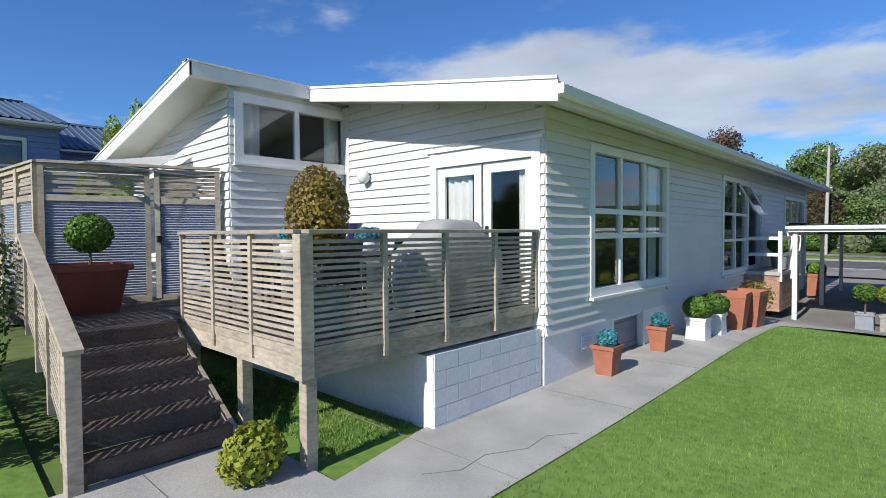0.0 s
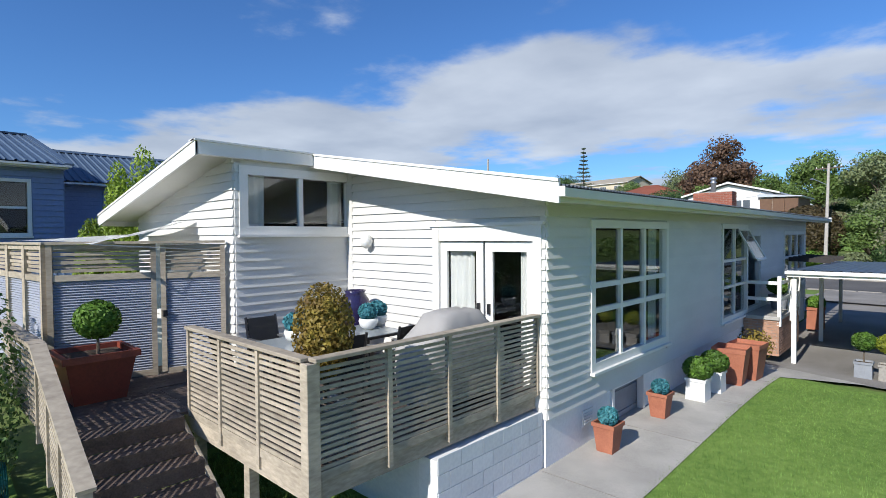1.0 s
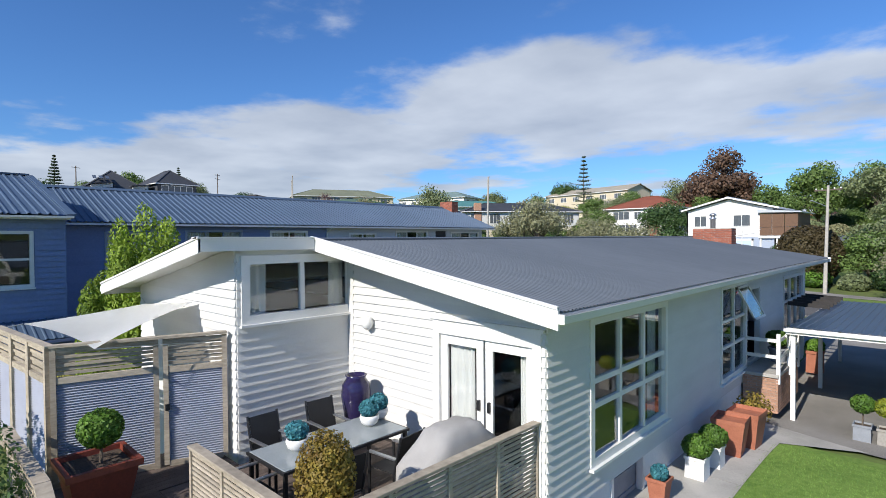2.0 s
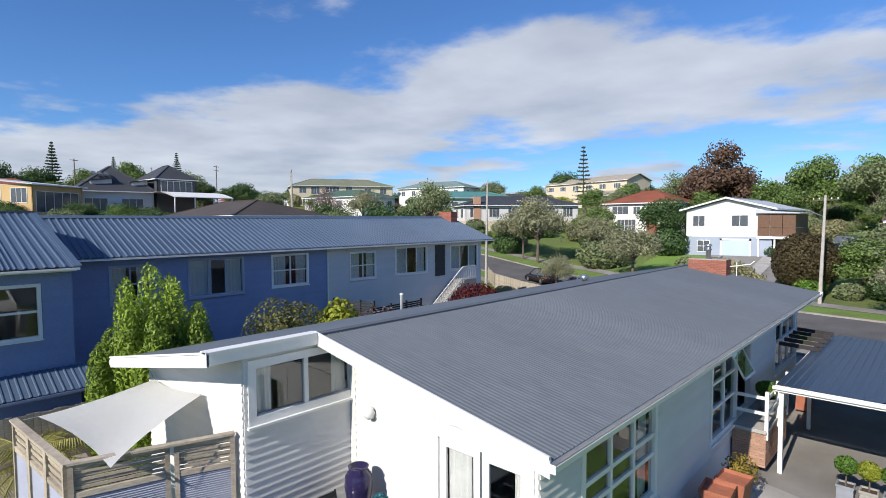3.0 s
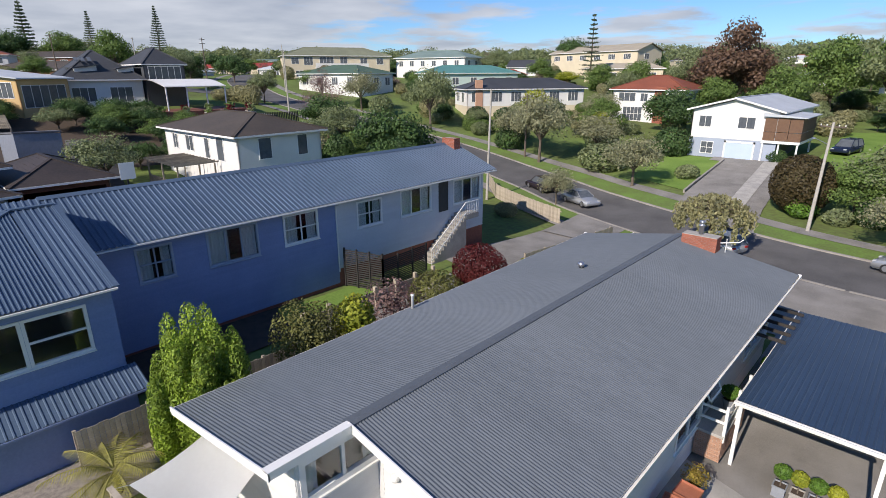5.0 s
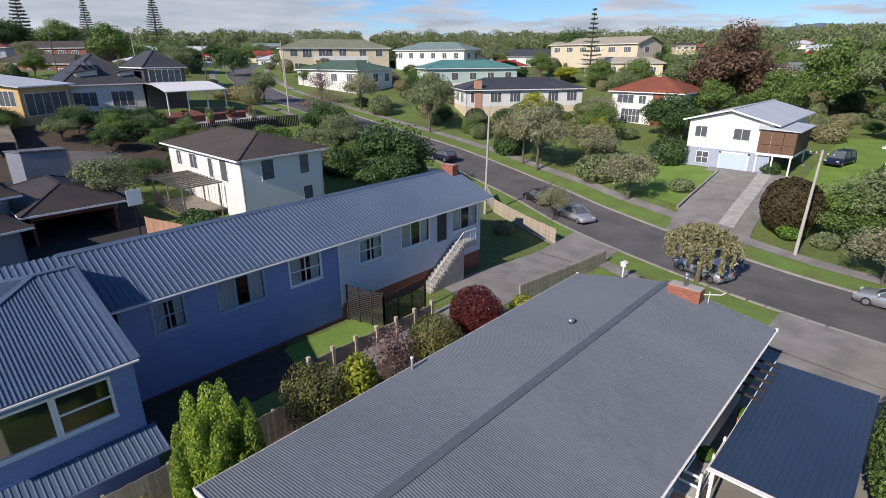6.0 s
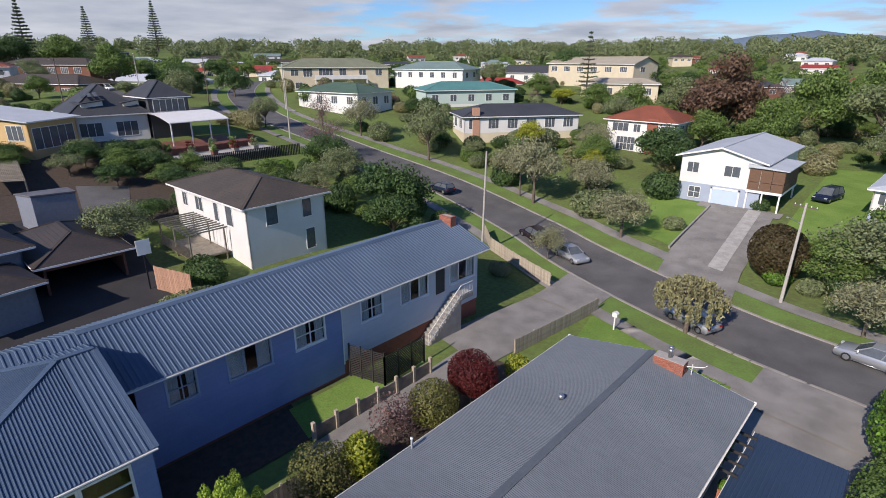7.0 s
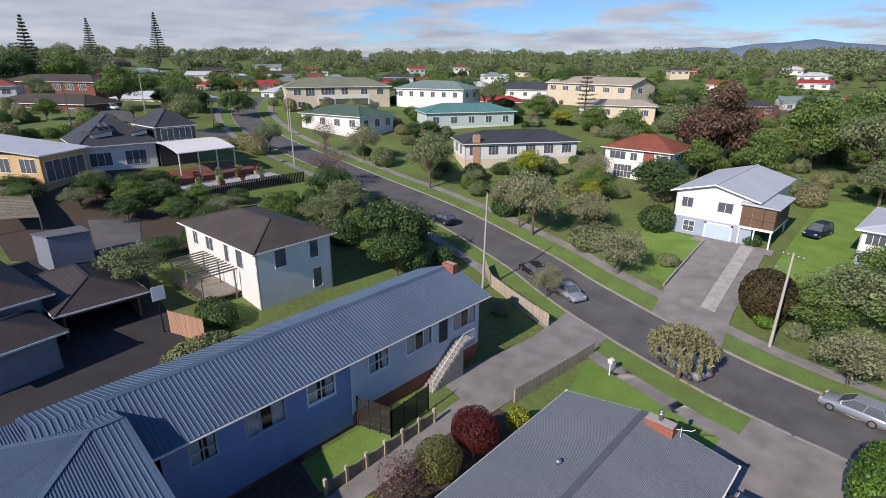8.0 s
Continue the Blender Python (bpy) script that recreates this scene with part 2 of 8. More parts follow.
for key, a, b in (("box", (0.075, 0.17, 0.018), (0.03, 0.075, 0.012)), ("bronze", (0.17, 0.165, 0.026), (0.085, 0.062, 0.014)), ("moss", (0.105, 0.13, 0.03), (0.048, 0.062, 0.018)), ("umber", (0.055, 0.052, 0.018), (0.026, 0.024, 0.010)), ("olive", (0.10, 0.14, 0.055), (0.045, 0.07, 0.028)),
                  ("dark_green", (0.035, 0.075, 0.018), (0.015, 0.034, 0.011)), ("mid_green", (0.07, 0.125, 0.025), (0.03, 0.06, 0.015)), ("grey_green", (0.13, 0.155, 0.075), (0.065, 0.085, 0.04)),
                  ("lime", (0.20, 0.27, 0.02), (0.09, 0.14, 0.014)), ("cypress", (0.15, 0.26, 0.024), (0.06, 0.115, 0.014)), ("maroon", (0.085, 0.016, 0.013), (0.036, 0.010, 0.008)),
                  ("copper", (0.075, 0.056, 0.03), (0.036, 0.028, 0.016)), ("bluegreen", (0.05, 0.20, 0.19), (0.02, 0.10, 0.105)), ("willow", (0.135, 0.155, 0.065), (0.07, 0.085, 0.038)),
                  ("bare", (0.13, 0.10, 0.075), (0.07, 0.055, 0.045)), ("norfolk", (0.045, 0.075, 0.035), (0.02, 0.035, 0.018)), ("palm", (0.22, 0.23, 0.045), (0.11, 0.13, 0.03)), ("blade", (0.12, 0.225, 0.042), (0.065, 0.145, 0.027))):
    lift = 1.35 if key in ("dark_green", "mid_green", "olive", "grey_green", "copper", "willow", "norfolk") else 1.0
    M["leaf_" + key] = leaf_mat("leaf_" + key, tuple(min(0.42, c * k * lift) for c, k in zip(a, (2.05, 1.7, 2.0))), tuple(c * k * lift for c, k in zip(b, (2.05, 1.65, 2.0))))


# ---- helpers for building ----
W = {}


def thing(name, label, category, at=(0, 0, 0), group="", kind=""):
    e = new(name)
    e.empty_display_size = 0.2
    e.matrix_basis = Matrix.Translation(at)
    W[e] = Matrix.Translation(at)
    return tagged(e, label, category, group, kind)


def mesh_of(name, data, material):
    me = bpy.data.meshes.new(name)
    if isinstance(data, bmesh.types.BMesh):
        bmesh.ops.recalc_face_normals(data, faces=data.faces)
        data.to_mesh(me)
        data.free()
    else:
        me.from_pydata(*data[:1], [], data[1])
    me.materials.append(M[material] if isinstance(material, str) else material)
    return me


def part(name, data, material, parent=None, label="", smooth=False):
    me = data if isinstance(data, bpy.types.Mesh) else mesh_of(name, data, material)
    if smooth:
        me.shade_smooth()
    o = new(name, me)
    if parent:
        o.parent = parent
        o.matrix_parent_inverse = W[parent].inverted()
    W[o] = Matrix()
    if label:
        o["label"] = label
    return o


def solid(name, data, material, label, category, group="", kind="", smooth=False):
    return tagged(part(name, data, material, None, "", smooth), label, category, group, kind)


def B():
    return bmesh.new()


def box(bm, x0, x1, y0, y1, z0, z1, m=None):
    vs = [bm.verts.new((x, y, z)) for x in (x0, x1) for y in (y0, y1) for z in (z0, z1)]
    if m:
        for v in vs:
            v.co = m @ v.co
    for f in ((0, 1, 3, 2), (4, 6, 7, 5), (0, 4, 5, 1), (2, 3, 7, 6), (0, 2, 6, 4), (1, 5, 7, 3)):
        bm.faces.new([vs[i] for i in f])
    return bm


def bevel(bm, w=0.01, seg=1):
    bmesh.ops.bevel(bm, geom=bm.edges[:], offset=w, segments=seg, affect="EDGES", clamp_overlap=True)
    return bm


def beam(bm, p, q, w, h):
    """A straight bar from p to q, w wide and h high."""
    p, q = Vector(p), Vector(q)
    d = q - p
    m = Matrix.Translation(p) @ d.to_track_quat("X", "Z").to_matrix().to_4x4()
    return box(bm, 0, d.length, -w / 2, w / 2, -h / 2, h / 2, m)


def prism(bm, pts, vec):
    """A polygon pushed along vec."""
    a = [bm.verts.new(p) for p in pts]
    b = [bm.verts.new(Vector(p) + Vector(vec)) for p in pts]
    bm.faces.new(a)
    bm.faces.new(b[::-1])
    for i in range(len(pts)):
        j = (i + 1) % len(pts)
        bm.faces.new((a[i], b[i], b[j], a[j]))
    return bm


def lathe(bm, prof, n=16, at=(0, 0, 0), sq=0.0):
    """A turned shape from (radius, height) pairs."""
    rings = []
    for r, z in prof:
        ring = []
        for i in range(n):
            a = 2 * math.pi * i / n + (math.pi / 4 if n == 4 else 0)
            ring.append(bm.verts.new((at[0] + r * math.cos(a), at[1] + r * math.sin(a), at[2] + z)))
        rings.append(ring)
    for a, b in zip(rings, rings[1:]):
        for i in range(n):
            bm.faces.new((a[i], a[(i + 1) % n], b[(i + 1) % n], b[i]))
    bm.faces.new(rings[0][::-1])
    bm.faces.new(rings[-1])
    return bm


def tube(bm, pts, r, n=6, taper=None):
    pts = [Vector(p) for p in pts]
    rings = []
    for i, p in enumerate(pts):
        d = (pts[min(i + 1, len(pts) - 1)] - pts[max(i - 1, 0)]).normalized()
        q = d.to_track_quat("Z", "X")
        k = r if taper is None else r + (taper - r) * i / (len(pts) - 1)
        rings.append([bm.verts.new(p + q @ Vector((k * math.cos(2 * math.pi * j / n), k * math.sin(2 * math.pi * j / n), 0))) for j in range(n)])
    for a, b in zip(rings, rings[1:]):
        for i in range(n):
            bm.faces.new((a[i], a[(i + 1) % n], b[(i + 1) % n], b[i]))
    bm.faces.new(rings[0][::-1])
    bm.faces.new(rings[-1])
    return bm


def place(x, y, z=0, rz=0, s=1.0):
    return Matrix.Translation((x, y, z)) @ Matrix.Rotation(radians(rz), 4, "Z") @ Matrix.Scale(s, 4)

# ---- ground ----
HILL = np.array([(0, 0, -.15), (3, -8, -.15), (4, 7, -.22), (2.6, 11, -.44), (0.5, 8, -.2), (3, 20, -.45), (2, 30, -.3), (-5, -5, -.15), (-13, 3, -.1), (-19, 10, -.05), (-17, 22, -.2), (6, 35, -.2), (-12, 38, -.4), (-22, 41, -.5), (-24, 30, -.6),
                 (-33, 48, .2), (-52, 51, 2.4), (-70, 52, 4.4), (-88, 53, 6.4), (-108, 55, 8.0), (-150, 66, 11.5), (-13, 52, .9), (-14, 66, 2.1), (-5, 74, 2.8), (-10, 90, 3.6), (-33, 86, 4.2), (-55, 82, 5.2),
                 (-80, 98, 8.4), (-78, 147, 12.0), (-110, 112, 11.0), (-125, 90, 11.8), (-44, 20, 1.8), (-44, 3, 1.6), (-58, 8, 3.2), (-75, 25, 5.4), (-85, 33, 7.0), (-78, 8, 5.6), (-90, 6, 8.0), (-105, 14, 9.0), (-150, 30, 12.0), (-40, -20, 1.2),
                 (6, 55, .6), (25, 45, -.3), (30, 10, -.5), (20, -25, -.6), (-15, -25, 0), (30, 90, 3.0), (-30, 150, 6.5), (-230, 150, 12.5), (-240, 60, 14.0), (-200, 0, 12.5), (0, 220, 6.0), (100, 120, 0), (-120, 240, 9)], dtype=float)
FAR = 320.0


def rbf(p, q):
    d2 = ((p[:, None, :] - q[None, :, :]) ** 2).sum(-1)
    return np.sqrt(d2 + 9.0)


_k = rbf(HILL[:, :2], HILL[:, :2])
_w = np.linalg.solve(_k + 0.3 * np.eye(len(HILL)), HILL[:, 2] - 4.0)


def heights(xy):
    xy = np.asarray(xy, dtype=float)
    z = 4.0 + rbf(xy, HILL[:, :2]) @ _w
    r = np.hypot(xy[:, 0] + 60, xy[:, 1] - 60)
    t = np.clip((r - 190) / 160, 0, 1)
    t = t * t * (3 - 2 * t)
    f = np.clip((r - 200) / 420, 0, 1)
    return np.clip(z, -1.2, 16) * (1 - t) + (11.0 + 20.0 * f * f * (3 - 2 * f)) * t


def gz(x, y):
    return float(heights([(x, y)])[0])


def axis(lo, hi, step, far):
    a = list(np.arange(lo, hi + 0.1, step))
    s, left, right = step, [], []
    l, r = lo, hi
    while r < far:
        s *= 1.35
        r += s
        l -= s
        right.append(r)
        left.append(l)
    return np.array(left[::-1] + a + right)


gx, gy = axis(-150, 40, 2.0, 3200), axis(-30, 150, 2.0, 3200)
gxx, gyy = np.meshgrid(gx, gy, indexing="ij")
gpts = np.stack([gxx.ravel(), gyy.ravel()], 1)
gzz = heights(gpts)
ny = len(gy)
gfaces = [(i * ny + j, (i + 1) * ny + j, (i + 1) * ny + j + 1, i * ny + j + 1) for i in range(len(gx) - 1) for j in range(ny - 1)]
ground = solid("ground", ([(x, y, z) for (x, y), z in zip(gpts, gzz)], gfaces), "ground", "rolling suburban ground with rough green grass", "ground", kind="structure", smooth=True)


def sheet(name, quads, lift, material, label, category, step=1.5, thick=0.0):
    """A surface laid over the ground, from four-cornered patches."""
    bm = B()
    for c in quads:
        c = [Vector((*p, 0)) for p in c]
        nu = max(1, math.ceil(max((c[1] - c[0]).length, (c[2] - c[3]).length) / step))
        nv = max(1, math.ceil(max((c[3] - c[0]).length, (c[2] - c[1]).length) / step))
        p2 = [(c[0].lerp(c[1], i / nu)).lerp(c[3].lerp(c[2], i / nu), j / nv) for i in range(nu + 1) for j in range(nv + 1)]
        z2 = heights([p[:2] for p in p2])
        vs = [bm.verts.new((p.x, p.y, z + lift)) for p, z in zip(p2, z2)]
        for i in range(nu):
            for j in range(nv):
                bm.faces.new((vs[i * (nv + 1) + j], vs[(i + 1) * (nv + 1) + j], vs[(i + 1) * (nv + 1) + j + 1], vs[i * (nv + 1) + j + 1]))
    bmesh.ops.remove_doubles(bm, verts=bm.verts, dist=0.002)
    return solid(name, bm, material, label, category, kind="structure", smooth=True)


def ribbon(line, a, b):
    """Patches of a strip between the offsets a and b beside a line."""
    line = [Vector((*p, 0)) for p in line]
    nor = []
    for i in range(len(line)):
        d = (line[min(i + 1, len(line) - 1)] - line[max(i - 1, 0)]).normalized()
        nor.append(Vector((-d.y, d.x, 0)))
    P = lambda i, o: tuple((line[i] + nor[i] * o)[:2])
    return [(P(i, a), P(i + 1, a), P(i + 1, b), P(i, b)) for i in range(len(line) - 1)]


def smooth_line(pts, n=5):
    out = []
    for i in range(len(pts) - 1):
        p0, p1, p2, p3 = (np.array(pts[max(0, min(len(pts) - 1, i + k))], dtype=float) for k in (-1, 0, 1, 2))
        for t in np.linspace(0, 1, n, endpoint=False):
            out.append(tuple(0.5 * (2 * p1 + (p2 - p0) * t + (2 * p0 - 5 * p1 + 4 * p2 - p3) * t * t + (3 * p1 - p0 - 3 * p2 + p3) * t ** 3)))
    return out + [tuple(pts[-1])]


STREET = smooth_line([(70, 21), (35, 29.4), (8, 34.3), (1, 35.3), (-5, 36.7), (-14, 40.0), (-23, 43.8), (-33, 48.0), (-50, 51.3), (-70, 52.3), (-90, 53.2), (-110, 56), (-130, 62), (-150, 72), (-180, 92)])
sheet("road", ribbon(STREET, -3.45, 3.45), 0.07, "asphalt", "grey asphalt suburban street with worn patches", "road")
SIDE = smooth_line([(-108, 56), (-118, 46), (-130, 40), (-150, 38), (-190, 44)])
sheet("road_side", ribbon(SIDE, -3, 3), 0.075, "asphalt", "grey asphalt side street climbing the hill", "road")
for s in (-1, 1):
    bm = B()
    for i in range(len(STREET) - 1):
        q = ribbon(STREET[i:i + 2], s * 3.45, s * 3.65)[0]
        (x0, y0), (x1, y1) = [((q[k][0] + q[3 - k][0]) / 2, (q[k][1] + q[3 - k][1]) / 2) for k in (0, 1)]
        beam(bm, (x0, y0, gz(x0, y0) + 0.08), (x1, y1, gz(x1, y1) + 0.08), 0.22, 0.2)
    solid("kerb", bm, "kerb", "weathered concrete kerb beside the street", "kerb", kind="structure")
    sheet("verge", ribbon(STREET, s * 3.7, s * 6.3), 0.11, "verge", "mown grass verge beside the street", "grass")
    sheet("footpath", ribbon(STREET, s * 6.3, s * 7.8), 0.13, "drive", "grey concrete footpath behind the verge", "pavement")

# lawn, path and slabs round the main house
sheet("lawn", [((0.95, -14), (16, -14), (16, 8.2), (0.95, 8.2)), ((0.95, 8.2), (5, 8.2), (4.6, 8.9), (1.35, 8.6))], 0.06, "grass", "bright mown green lawn beside the concrete path", "lawn", 1.0)
sheet("lawn_side", [((-9, -12), (-1.62, -12), (-1.62, -4.95), (-9, -4.6)), ((-4.6, -3.2), (-0.12, -3.2), (-0.45, -1.6), (-4.6, -1.6))], 0.045, "grass", "patchy grass below the timber deck", "lawn", 0.6)
sheet("path", [((-0.44, -1.8), (1.05, -1.8), (1.05, 8.3), (-0.44, 8.3)), ((-0.12, -3.2), (1.05, -3.2), (1.05, -1.8), (-0.44, -1.8)), ((-1.6, -5.2), (1.05, -5.2), (1.05, -3.2), (-1.6, -3.2)), ((-1.6, -9.0), (1.05, -9.0), (1.05, -5.2), (-1.6, -5.2)), ((-0.44, 8.3), (1.05, 8.3), (2.6, 9.4), (-0.44, 10.2))], 0.075, "concrete", "pale grey worn concrete garden path", "path", 0.7)
sheet("carport_slab", [((0.6, 9.4), (9.0, 9.0), (9.0, 23), (0.6, 23)), ((-2.2, 22.8), (9.0, 22.8), (9.0, 31.5), (-2.0, 32.6)), ((-0.3, 10.2), (0.65, 9.4), (0.65, 23), (-0.3, 23))], 0.065, "drive", "dark stained concrete slab of the carport and drive", "driveway")
sheet("neighbour_drive", [((-20.8, 19.5), (-15.4, 18.5), (-14.6, 31), (-20.2, 31.5)), ((-20.2, 31.5), (-14.6, 31), (-14.4, 36.6), (-20.0, 38.6))], 0.06, "drive", "old stained concrete driveway with cracks", "driveway")
sheet("drive_crossing", [((-20.0, 31.6), (-14.5, 31.0), (-14.6, 36.5), (-20.4, 38.8))], 0.15, "drive", "worn concrete crossing between drive and street", "driveway")
sheet("drive_crossing", [((-1.4, 26.6), (7.0, 25.6), (7.4, 30.8), (-1.1, 32.0))], 0.15, "drive", "worn concrete crossing between drive and street", "driveway")
sheet("drive_crossing", [((-13.4, 43.5), (-5.8, 40.4), (-6.9, 47.8), (-14.5, 49.9))], 0.15, "drive", "worn concrete crossing between drive and street", "driveway")
sheet("hill_drive", [((-14.5, 49.9), (-6.9, 47.8), (-8.4, 66.8), (-15.6, 66.8)), ((-17.2, 65.0), (-7.6, 65), (-7.6, 67), (-17.2, 67))], 0.10, "drive", "sloping brown concrete drive with a pale wheel strip", "driveway")
sheet("drive_strip", [((-9.9, 47.4), (-8.4, 47.1), (-9.9, 66.5), (-11.4, 66.5))], 0.16, "concrete", "pale concrete wheel strip in the sloping drive", "driveway")
bm = B()
for k in range(8):
    (x0, y0), (x1, y1) = [(-14.7 - 0.9 * f, 49.9 + 15.5 * f) for f in (k / 8, (k + 1) / 8)]
    beam(bm, (x0, y0, gz(x0, y0) + 0.12), (x1, y1, gz(x1, y1) + 0.12), 0.2, 0.4)
solid("drive_edge", bm, "kerb", "low concrete edge along the sloping drive", "kerb", kind="structure")
# shade over this yard comes from the asphalt colour
sheet("side_yard", [((-27.5, -6), (-50, -8), (-52, 9), (-30, 6.0)), ((-50, -12), (-64, -12), (-66, 12), (-52, 9))], 0.06, "shaded_seal", "dark asphalt yard before a garage, shade in its colour", "driveway")
sheet("planting_bed", [((-99, -1), (-86, 0), (-84, 24), (-97, 22)), ((-86, 0), (-66, 0), (-58, 12), (-84, 24)), ((-84, 24), (-58, 12), (-57, 27), (-72, 27))], 0.055, "soil", "dark leaf-littered soil under dense garden trees", "garden bed")
sheet("back_drive", [((-74.0, 9.5), (-70.8, 14.6), (-60.2, 11.2), (-63.7, 7.5))], 0.09, "asphalt", "dark stained asphalt drive behind the garage", "driveway")
sheet("pebble_bed", [((-16, -6.5), (-12.2, -6.5), (-12.2, -2.2), (-16, -2.2))], 0.06, "pebble", "pebble garden bed beside the boundary fence", "garden bed")
sheet("soil_bed", [((-15.8, -2.2), (-10.4, -2.2), (-11.0, 20), (-16.6, 20))], 0.055, "soil", "dark soil garden bed between the houses", "garden bed")
sheet("soil_strip", [((-21.3, -1.6), (-17.8, -2.0), (-17.8, 6.4), (-21.3, 7.0))], 0.065, "soil", "dark bare soil in the shade of the house", "garden bed")
sheet("side_lane", [((-17.3, 5.0), (-15.7, 5.0), (-16.2, 20.0), (-18.2, 20.0))], 0.075, "drive", "narrow concrete lane beside the low fence", "path")
sheet("neighbour_lawn", [((-20.9, 6.6), (-17.9, 6.0), (-17.6, 13.0), (-20.9, 12.5))], 0.07, "grass", "small bright green lawn behind the neighbour's house", "lawn")
sheet("back_lawn", [((-27.2, 3), (-31, 1), (-36, 30), (-27.2, 30))], 0.06, "grass", "strip of green lawn behind the blue roof", "lawn")
sheet("front_lawn", [((-14.0, 31.2), (-1.9, 27.5), (-1.9, 30.8), (-13.6, 34.0)), ((-11.5, 21), (-2, 21), (-1.9, 27.5), (-14, 31.2))], 0.05, "grass", "grass in front of the house", "lawn")
sheet("hill_lawn", [((-22, 54), (-14.9, 50.6), (-15.9, 66), (-24, 67))], 0.06, "grass", "green lawn beside the sloping drive", "lawn")
sheet("right_lawn", [((-6.5, 60), (6, 58), (4, 100), (-7, 95))], 0.06, "grass", "long green lawn running uphill", "lawn")

random.seed(3)
joint = B()
for y in (-4.3, -2.1, 0.3, 2.7, 5.1, 7.4):
    q = [(x, y, gz(x, y) + 0.0785) for x in np.linspace(-0.43 if y > -2 else -1.5, 1.03, 8)]
    for a, b in zip(q, q[1:]):
        beam(joint, a, b, 0.006, 0.004)
crack = [(0.35, -2.6), (0.55, -2.3), (0.5, -1.9), (0.72, -1.5), (0.68, -1.1), (0.9, -0.8)]
for a, b in zip(crack, crack[1:]):
    beam(joint, (*a, gz(*a) + 0.0785), (*b, gz(*b) + 0.0785), 0.007, 0.004)
solid("path_joints", joint, "drive", "dark joints and a crack in the concrete path", "joints", kind="stuff")


# ---- house-building functions ----
def wall_frame(p, u):
    """Local wall axes: x along u, y out of the wall, z up."""
    u = Vector((*u, 0)).normalized()
    v = Vector((u.y, -u.x, 0))
    return Matrix(((u.x, v.x, 0, p[0]), (u.y, v.y, 0, p[1]), (0, 0, 1, 0), (0, 0, 0, 1)))


def xf(bm, m):
    bm.transform(m)
    return bm


def wall_slab(m, length, z0, top, holes, thick=0.12):
    """A wall with real openings; top is a function of the distance along it."""
    bm = B()
    us = sorted({0, length, *[h[0] for h in holes], *[h[1] for h in holes]})
    for a, b in zip(us, us[1:]):
        if b - a < 1e-4:
            continue
        cut = sorted([(h[2], h[3]) for h in holes if h[0] <= a + 1e-5 and h[1] >= b - 1e-5])
        spans, z = [], z0
        for c, d in cut:
            if c > z:
                spans.append((z, c))
            z = max(z, d)
        for s in spans:
            box(bm, a, b, -thick, 0, s[0], s[1])
        ta, tb = top(a), top(b)
        prism(bm, [(a, -thick, z), (b, -thick, z), (b, -thick, tb), (a, -thick, ta)], (0, thick, 0))
    bmesh.ops.remove_doubles(bm, verts=bm.verts, dist=1e-4)
    return xf(bm, m)


def boards(parent, m, length, z0, top, holes, material, step=0.15, t=0.036, x_in=0.0):
    """Bevel-back weatherboards, one object each."""
    hi = max(top(0), top(length), top(length / 2))
    z = z0
    while z < hi - 0.1:
        n = 60
        us = [length * i / n for i in range(n + 1)]
        good = [u for u in us if top(u) > z + 0.11]
        if not good:
            break
        segs = [(min(good) - (x_in if min(good) < 1e-6 else 0), max(good) + (x_in if max(good) > length - 1e-6 else 0))]
        for h in holes:
            if h[2] < z + step * 0.75 and h[3] > z + step * 0.25:
                nxt = []
                for a, b in segs:
                    if h[1] <= a or h[0] >= b:
                        nxt.append((a, b))
                        continue
                    if h[0] > a + 0.02:
                        nxt.append((a, h[0]))
                    if h[1] < b - 0.02:
                        nxt.append((h[1], b))
                segs = nxt
        for a, b in segs:
            vs = [(a, 0, z), (b, 0, z), (b, t, z), (a, t, z), (a, 0, z + step + 0.01), (b, 0, z + step + 0.01), (b, 0.005, z + step + 0.01), (a, 0.005, z + step + 0.01)]
            vs = [m @ Vector(v) for v in vs]
            part("weatherboard", (vs, [(0, 3, 2, 1), (4, 5, 6, 7), (3, 7, 6, 2), (0, 4, 7, 3), (1, 2, 6, 5), (0, 1, 5, 4)]), material, parent)
        z += step


def ring(bm, u0, u1, z0, z1, f, y0, y1):
    """A rectangular frame, f wide."""
    rows = []
    for y in (y0, y1):
        for k in (0, f):
            rows.append([bm.verts.new(p) for p in ((u0 + k, y, z0 + k), (u1 - k, y, z0 + k), (u1 - k, y, z1 - k), (u0 + k, y, z1 - k))])
    for a, b in ((0, 1), (1, 3), (3, 2), (2, 0)):
        for i in range(4):
            j = (i + 1) % 4
            bm.faces.new((rows[a][i], rows[a][j], rows[b][j], rows[b][i]))
    return bm


